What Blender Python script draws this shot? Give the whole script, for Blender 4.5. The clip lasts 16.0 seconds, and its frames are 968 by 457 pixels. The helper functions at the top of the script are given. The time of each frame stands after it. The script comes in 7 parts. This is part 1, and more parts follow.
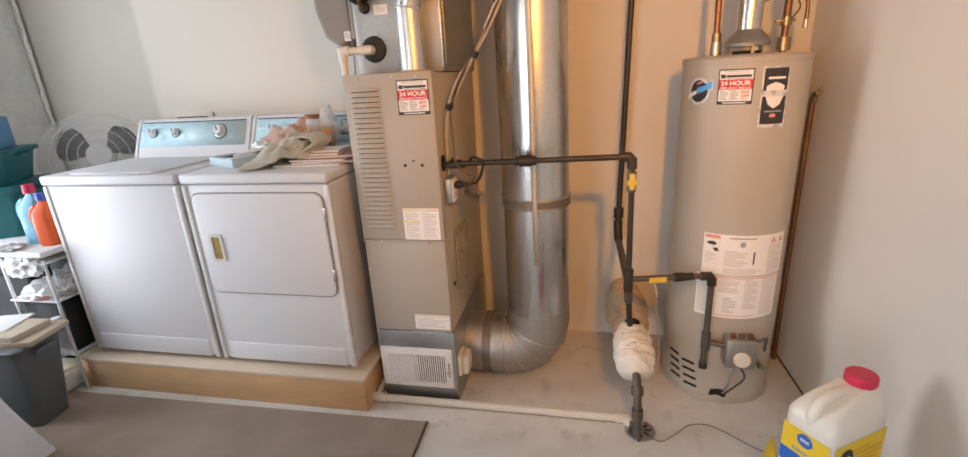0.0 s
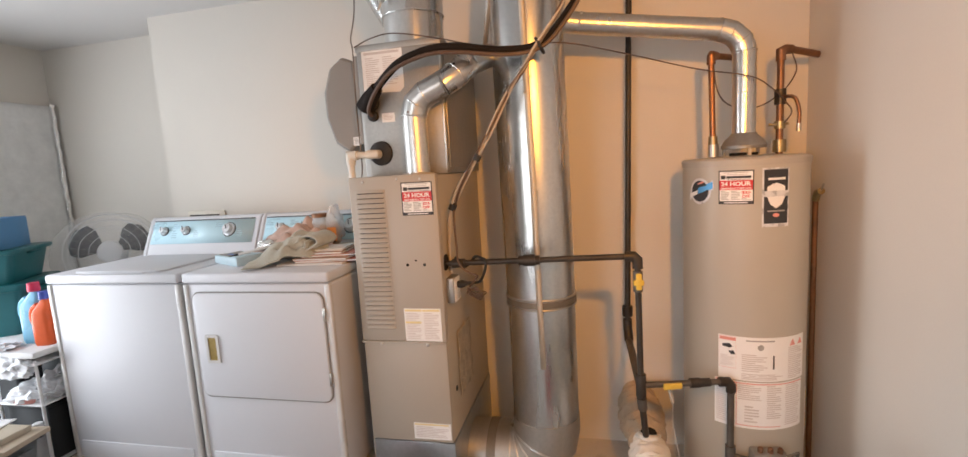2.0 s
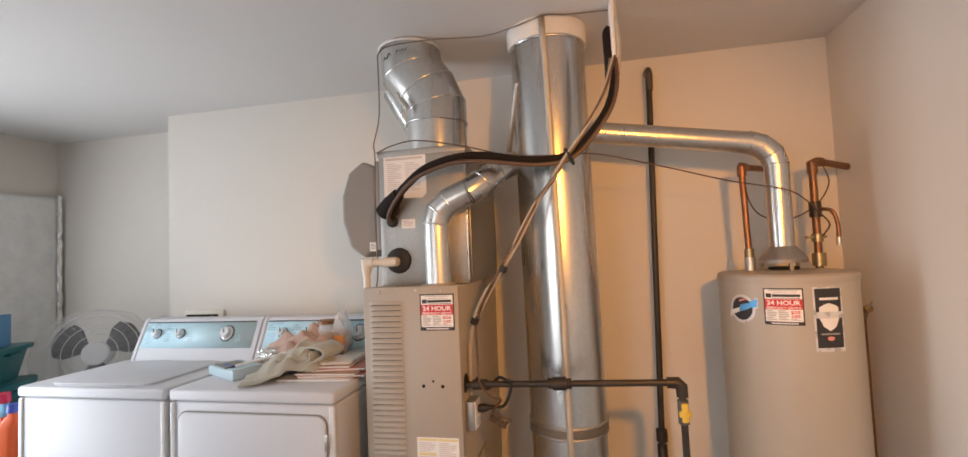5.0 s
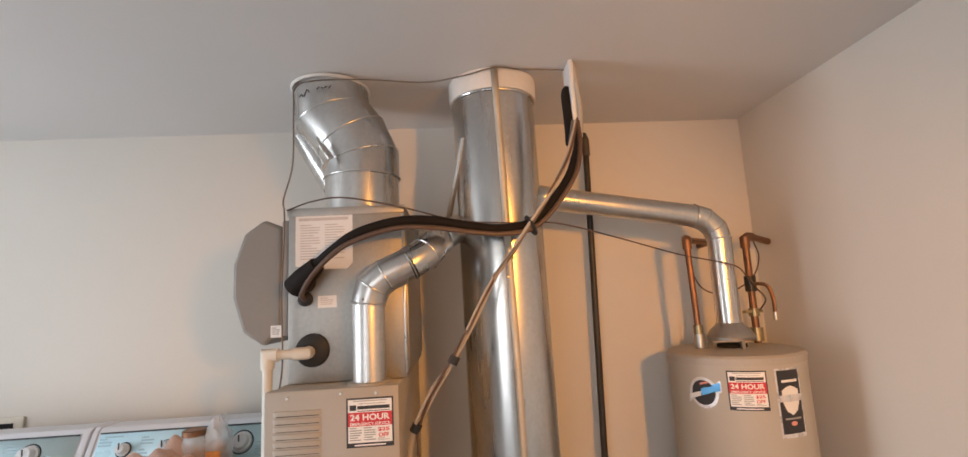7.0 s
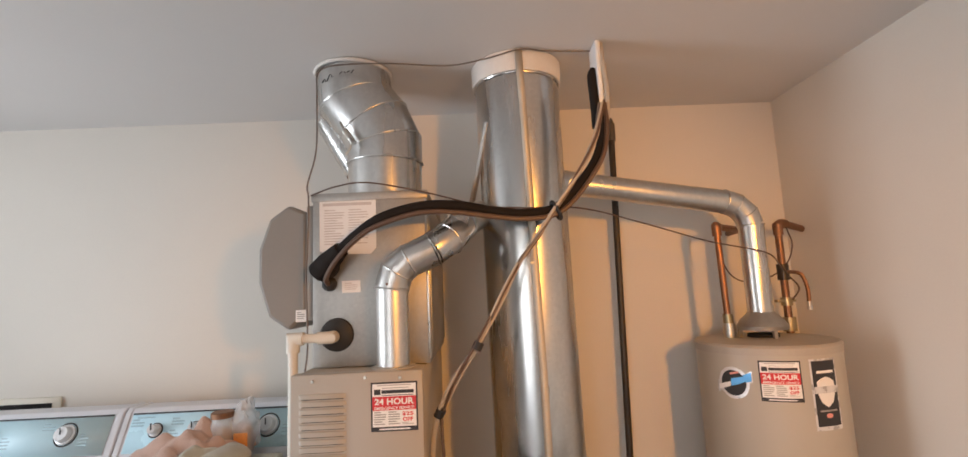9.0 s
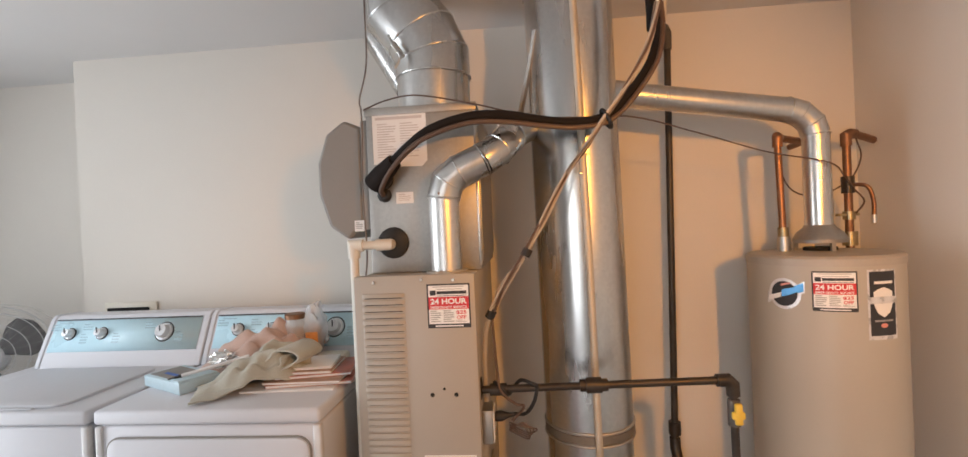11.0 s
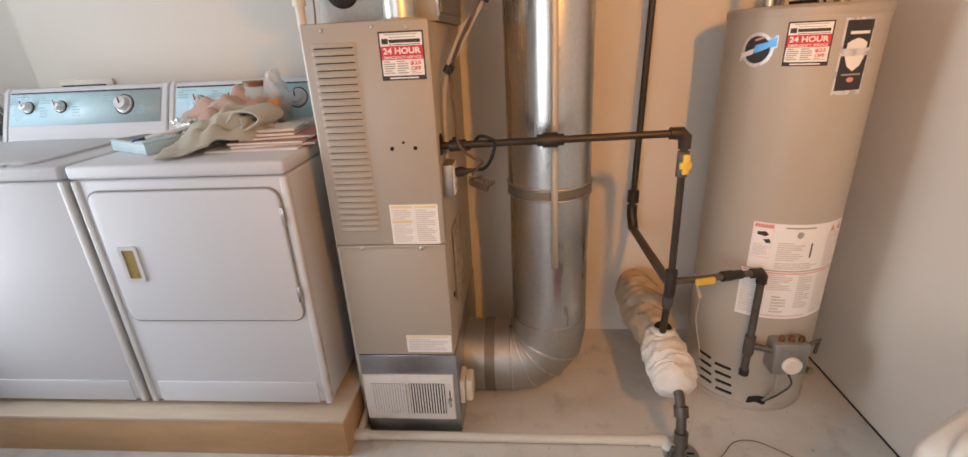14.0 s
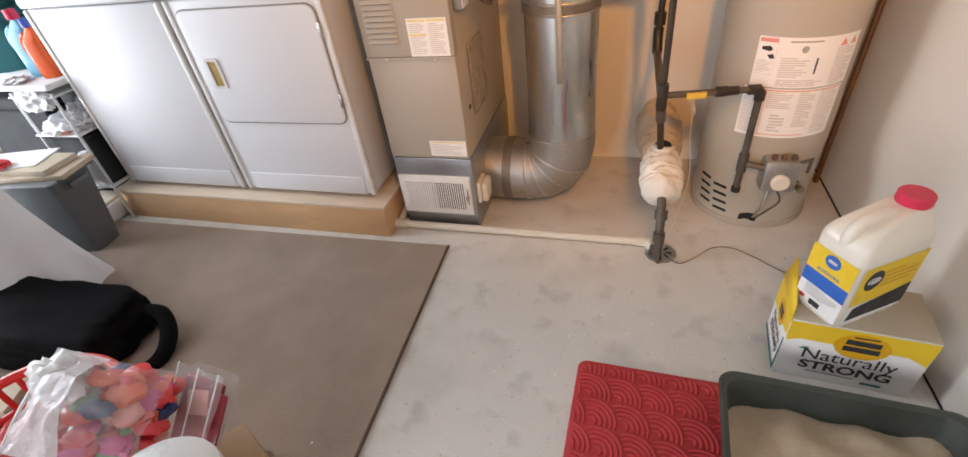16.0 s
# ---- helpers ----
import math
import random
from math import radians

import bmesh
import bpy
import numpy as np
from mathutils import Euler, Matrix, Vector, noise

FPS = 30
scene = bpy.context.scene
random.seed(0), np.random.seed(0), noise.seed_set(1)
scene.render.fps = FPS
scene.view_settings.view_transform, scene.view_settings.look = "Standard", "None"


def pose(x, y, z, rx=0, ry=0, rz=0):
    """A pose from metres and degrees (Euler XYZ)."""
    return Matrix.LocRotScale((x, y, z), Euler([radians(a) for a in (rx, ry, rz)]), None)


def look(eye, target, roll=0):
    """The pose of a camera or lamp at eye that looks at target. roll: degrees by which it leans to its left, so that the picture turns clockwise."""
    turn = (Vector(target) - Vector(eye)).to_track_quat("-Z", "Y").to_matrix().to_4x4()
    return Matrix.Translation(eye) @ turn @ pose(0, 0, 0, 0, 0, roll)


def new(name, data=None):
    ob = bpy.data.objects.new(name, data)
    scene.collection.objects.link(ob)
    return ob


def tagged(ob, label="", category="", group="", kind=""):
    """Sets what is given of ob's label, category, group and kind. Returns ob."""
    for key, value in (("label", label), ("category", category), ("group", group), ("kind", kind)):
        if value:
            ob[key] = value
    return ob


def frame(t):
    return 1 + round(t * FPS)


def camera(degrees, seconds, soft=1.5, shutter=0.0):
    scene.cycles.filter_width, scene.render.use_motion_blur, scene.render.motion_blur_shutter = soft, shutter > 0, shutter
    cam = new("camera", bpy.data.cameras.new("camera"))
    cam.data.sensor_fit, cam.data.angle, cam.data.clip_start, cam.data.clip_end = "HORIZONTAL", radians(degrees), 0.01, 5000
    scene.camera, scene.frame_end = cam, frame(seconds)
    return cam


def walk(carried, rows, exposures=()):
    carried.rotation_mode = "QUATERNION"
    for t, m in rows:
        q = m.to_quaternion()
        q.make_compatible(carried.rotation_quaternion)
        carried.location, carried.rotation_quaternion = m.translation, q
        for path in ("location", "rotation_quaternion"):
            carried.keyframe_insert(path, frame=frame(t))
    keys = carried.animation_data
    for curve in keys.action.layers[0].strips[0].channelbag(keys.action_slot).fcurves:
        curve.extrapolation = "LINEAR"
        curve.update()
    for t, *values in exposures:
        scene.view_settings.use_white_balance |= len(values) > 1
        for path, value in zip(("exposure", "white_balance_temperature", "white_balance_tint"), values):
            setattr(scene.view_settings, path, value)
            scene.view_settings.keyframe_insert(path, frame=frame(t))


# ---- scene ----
cam = camera(90.8, 16.0)
PATH = [
    (0, (0.024, 0.118, 1.418), (-0.38, 1.977, 0.802), -3.2),
    (0.5, (0.031, 0.125, 1.42), (-0.377, 2.016, 0.914), -3.3),
    (1, (0.032, 0.141, 1.43), (-0.386, 2.045, 0.983), -3.5),
    (1.5, (0.032, 0.158, 1.441), (-0.395, 2.077, 1.07), -3.5),
    (2, (0.042, 0.161, 1.448), (-0.397, 2.096, 1.197), -3.4),
    (2.5, (0.045, 0.165, 1.459), (-0.405, 2.107, 1.296), -3.1),
    (3, (0.041, 0.167, 1.476), (-0.42, 2.112, 1.404), -2.9),
    (3.5, (0.042, 0.161, 1.485), (-0.423, 2.106, 1.515), -2.6),
    (3.7, (0.047, 0.161, 1.498), (-0.424, 2.104, 1.554), -2.6),
    (6, (-0.253, 0.429, 1.599), (-0.422, 2.415, 1.766), -2.5),
    (6.5, (-0.327, 0.501, 1.643), (-0.207, 2.477, 1.924), -3.5),
    (7, (-0.349, 0.517, 1.658), (-0.226, 2.492, 1.946), -3.0),
    (7.5, (-0.35, 0.535, 1.651), (-0.257, 2.508, 1.962), -2.9),
    (8, (-0.35, 0.542, 1.648), (-0.26, 2.515, 1.964), -2.8),
    (10.5, (-0.382, 0.524, 1.6), (-0.505, 2.519, 1.646), -2.6),
    (11, (-0.372, 0.515, 1.571), (-0.538, 2.508, 1.561), -2.6),
    (11.5, (-0.362, 0.517, 1.542), (-0.541, 2.508, 1.489), -2.5),
    (12, (-0.355, 0.514, 1.507), (-0.538, 2.491, 1.269), -2.5),
    (12.5, (-0.343, 0.513, 1.477), (-0.511, 2.464, 1.067), -2.1),
    (13, (-0.313, 0.518, 1.451), (-0.475, 2.431, 0.889), -2.3),
    (13.5, (-0.291, 0.512, 1.419), (-0.45, 2.41, 0.807), -2.5),
    (14, (-0.275, 0.498, 1.385), (-0.438, 2.348, 0.643), -2.8),
    (14.5, (-0.235, 0.459, 1.354), (-0.417, 2.225, 0.434), -3.1),
    (15, (-0.085, 0.371, 1.36), (-0.475, 2.075, 0.388), -5.0),
    (15.5, (0.032, 0.277, 1.349), (-0.506, 1.87, 0.266), -7.8),
    (16, (0.071, 0.223, 1.326), (-0.449, 1.727, 0.115), -7.5),
]
walk(cam, [(t, look(eye, target, roll)) for t, eye, target, roll in PATH], [(0, -0.06), (3.5, -0.18), (7, -0.28), (12.5, -0.22), (14, -0.18), (15, -0.06), (16, 0.14)])

# ---- light ----
world = bpy.data.worlds.new("sky")
scene.world = world
world.use_nodes = True
wn = world.node_tree.nodes
sky = wn.new("ShaderNodeTexSky")
sky.sky_type, sky.sun_disc = "NISHITA", False
sky.sun_elevation, sky.sun_rotation = radians(40), radians(200)
world.node_tree.links.new(sky.outputs[0], wn["Background"].inputs[0])
wn["Background"].inputs[1].default_value = 0.1


def lamp(name, kind, m, power, colour, size=0.1, size_y=None):
    data = bpy.data.lights.new(name, kind)
    data.energy, data.color = power, colour
    if kind == "AREA":
        data.shape, data.size, data.size_y = "RECTANGLE", size, size_y or size
    else:
        data.shadow_soft_size = size
    ob = new(name, data)
    ob.matrix_basis = m
    return ob


# a warm bulb beside the camera's way, and daylight through the west doorway
work = lamp("work_light", "SPOT", look((0.42, 0.18, 1.97), (0.05, 2.4, 1.3)), 114, (1.0, 0.40, 0.05), 0.05)
work.data.spot_size, work.data.spot_blend = radians(86), 0.9
door = lamp("door_daylight", "AREA", look((-3.63, 1.08, 1.08), (0.9, 1.3, 0.5)), 69, (0.88, 0.93, 1.0), 0.98, 2.0)
# added fill from an assumed, unseen south doorway, narrowed and aimed at the floor
south_lamp = lamp("south_fill_light", "AREA", look((-2.0, -3.17, 1.08), (0.35, 1.2, -0.2)), 17, (0.93, 0.95, 1.0), 2.1, 2.0)
south_lamp.data.spread = radians(80)

# ---- materials ----


def node(nt, kind, **inputs):
    n = nt.nodes.new(kind)
    for key, value in inputs.items():
        n.inputs[key].default_value = value
    return n


def mat(name, col, rough=0.5, metal=0.0, var=0.08, scale=6.0, fine=90.0, bump=0.05, stretch=(1, 1, 1), col2=None, rvar=0.12, coat=0.0, sheen=0.0, dist=0.002):
    """Paint, plastic, metal or cloth: colour drifts at two sizes, with fine relief."""
    m = bpy.data.materials.new(name)
    m.use_nodes = True
    nt = m.node_tree
    b = nt.nodes["Principled BSDF"]
    co = nt.nodes.new("ShaderNodeTexCoord")
    mp = nt.nodes.new("ShaderNodeMapping")
    mp.inputs["Scale"].default_value = stretch
    nt.links.new(co.outputs["Object"], mp.inputs[0])
    big = node(nt, "ShaderNodeTexNoise", Scale=scale, Detail=5.0, Roughness=0.6)
    small = node(nt, "ShaderNodeTexNoise", Scale=fine, Detail=3.0, Roughness=0.6)
    for n in (big, small):
        nt.links.new(mp.outputs[0], n.inputs["Vector"])
    add = nt.nodes.new("ShaderNodeMath")
    add.operation = "MULTIPLY_ADD"
    nt.links.new(small.outputs[0], add.inputs[0])
    add.inputs[1].default_value = 0.4
    nt.links.new(big.outputs[0], add.inputs[2])
    ramp = nt.nodes.new("ShaderNodeValToRGB")
    e = ramp.color_ramp.elements
    e[0].position, e[1].position = 0.42, 0.98
    c = np.array(col)
    lo = c * (1 - var) if col2 is None else np.array(col2)
    hi = np.minimum(c * (1 + var), 0.95) if col2 is None else c
    e[0].color, e[1].color = (*lo, 1), (*hi, 1)
    nt.links.new(add.outputs[0], ramp.inputs[0])
    nt.links.new(ramp.outputs[0], b.inputs["Base Color"])
    mr = nt.nodes.new("ShaderNodeMapRange")
    mr.inputs["From Min"].default_value, mr.inputs["From Max"].default_value = 0.3, 0.7
    mr.inputs["To Min"].default_value, mr.inputs["To Max"].default_value = max(0.02, rough - rvar), min(1, rough + rvar)
    nt.links.new(big.outputs[0], mr.inputs[0])
    nt.links.new(mr.outputs[0], b.inputs["Roughness"])
    b.inputs["Metallic"].default_value = metal
    b.inputs["Coat Weight"].default_value = coat
    b.inputs["Sheen Weight"].default_value = sheen
    if bump:
        bu = nt.nodes.new("ShaderNodeBump")
        bu.inputs["Strength"].default_value, bu.inputs["Distance"].default_value = min(1, bump * 4), dist
        nt.links.new(small.outputs[0], bu.inputs["Height"])
        nt.links.new(bu.outputs[0], b.inputs["Normal"])
    return m


def galvanised(name, tone, rough, cells=90.0, dent=0.06):
    """Zinc-coated sheet: faint crystal spangle, long soft dents."""
    m = mat(name, tone, rough, 1.0, 0.1, 5.0, 60.0, 0.0, (1, 1, 0.12))
    nt = m.node_tree
    b = nt.nodes["Principled BSDF"]
    co = nt.nodes.new("ShaderNodeTexCoord")
    vo = node(nt, "ShaderNodeTexVoronoi", Scale=cells)
    nt.links.new(co.outputs["Object"], vo.inputs["Vector"])
    mix = nt.nodes.new("ShaderNodeMix")
    mix.data_type, mix.blend_type = "RGBA", "MULTIPLY"
    mix.inputs[0].default_value = 0.09
    src = b.inputs["Base Color"].links[0].from_socket
    nt.links.new(src, mix.inputs[6])
    bw = nt.nodes.new("ShaderNodeRGBToBW")
    nt.links.new(vo.outputs["Color"], bw.inputs[0])
    nt.links.new(bw.outputs[0], mix.inputs[7])
    nt.links.new(mix.outputs[2], b.inputs["Base Color"])
    no = node(nt, "ShaderNodeTexNoise", Scale=7.0, Detail=2.0)
    mp = nt.nodes.new("ShaderNodeMapping")
    mp.inputs["Scale"].default_value = (1, 1, 0.12)
    nt.links.new(co.outputs["Object"], mp.inputs[0])
    nt.links.new(mp.outputs[0], no.inputs["Vector"])
    bu = nt.nodes.new("ShaderNodeBump")
    bu.inputs["Strength"].default_value, bu.inputs["Distance"].default_value = dent, 0.012
    nt.links.new(no.outputs[0], bu.inputs["Height"])
    nt.links.new(bu.outputs[0], b.inputs["Normal"])
    return m


def concrete():
    m = mat("concrete", (0.70, 0.675, 0.635), 0.72, 0, 0.1, 2.2, 120.0, 0.1, rvar=0.18)
    nt = m.node_tree
    b = nt.nodes["Principled BSDF"]
    src = b.inputs["Base Color"].links[0].from_socket
    co = nt.nodes.new("ShaderNodeTexCoord")
    for s, lo, hi, k, tone in ((2.3, 0.50, 0.70, 0.45, (0.55, 0.53, 0.50, 1)), (9.0, 0.56, 0.70, 0.35, (0.5, 0.48, 0.45, 1)), (55.0, 0.66, 0.72, 0.4, (0.35, 0.33, 0.3, 1))):
        no = node(nt, "ShaderNodeTexNoise", Scale=s, Detail=4.0)
        nt.links.new(co.outputs["Object"], no.inputs["Vector"])
        mr = nt.nodes.new("ShaderNodeMapRange")
        for key, v in (("From Min", lo), ("From Max", hi), ("To Min", 0.0), ("To Max", k)):
            mr.inputs[key].default_value = v
        nt.links.new(no.outputs[0], mr.inputs[0])
        mix = nt.nodes.new("ShaderNodeMix")
        mix.data_type, mix.blend_type = "RGBA", "MULTIPLY"
        nt.links.new(mr.outputs[0], mix.inputs[0])
        nt.links.new(src, mix.inputs[6])
        mix.inputs[7].default_value = tone
        src = mix.outputs[2]
    nt.links.new(src, b.inputs["Base Color"])
    return m


def carpet():
    m = mat("ribbed_carpet", (0.34, 0.262, 0.208), 0.95, 0, 0.26, 2.6, 210.0, 0.0, sheen=0.2)
    nt = m.node_tree
    b = nt.nodes["Principled BSDF"]
    co = nt.nodes.new("ShaderNodeTexCoord")
    hs = []
    for d in ("X", "Y"):
        wv = node(nt, "ShaderNodeTexWave", Scale=38.0, Distortion=3.0)
        wv.bands_direction = d
        nt.links.new(co.outputs["Object"], wv.inputs["Vector"])
        hs.append(wv.outputs["Fac"])
    mu = nt.nodes.new("ShaderNodeMath")
    mu.operation = "MULTIPLY"
    nt.links.new(hs[0], mu.inputs[0]), nt.links.new(hs[1], mu.inputs[1])
    bu = nt.nodes.new("ShaderNodeBump")
    bu.inputs["Strength"].default_value, bu.inputs["Distance"].default_value = 0.6, 0.003
    nt.links.new(mu.outputs[0], bu.inputs["Height"])
    nt.links.new(bu.outputs[0], b.inputs["Normal"])
    return m


def clear(name, tint, gloss=0.16, rough=0.12, bump=0.3):
    """Thin clear film: mostly see-through, part gloss, wrinkled."""
    m = bpy.data.materials.new(name)
    m.use_nodes = True
    nt = m.node_tree
    out = nt.nodes["Material Output"]
    b = nt.nodes["Principled BSDF"]
    b.inputs["Base Color"].default_value = (*tint, 1)
    b.inputs["Roughness"].default_value = rough
    co = nt.nodes.new("ShaderNodeTexCoord")
    no = node(nt, "ShaderNodeTexNoise", Scale=26.0, Detail=4.0)
    nt.links.new(co.outputs["Object"], no.inputs["Vector"])
    bu = nt.nodes.new("ShaderNodeBump")
    bu.inputs["Strength"].default_value, bu.inputs["Distance"].default_value = bump, 0.03
    nt.links.new(no.outputs[0], bu.inputs["Height"])
    nt.links.new(bu.outputs[0], b.inputs["Normal"])
    tr = nt.nodes.new("ShaderNodeBsdfTransparent")
    mix = nt.nodes.new("ShaderNodeMixShader")
    mix.inputs[0].default_value = gloss
    nt.links.new(tr.outputs[0], mix.inputs[1]), nt.links.new(b.outputs[0], mix.inputs[2])
    nt.links.new(mix.outputs[0], out.inputs[0])
    return m


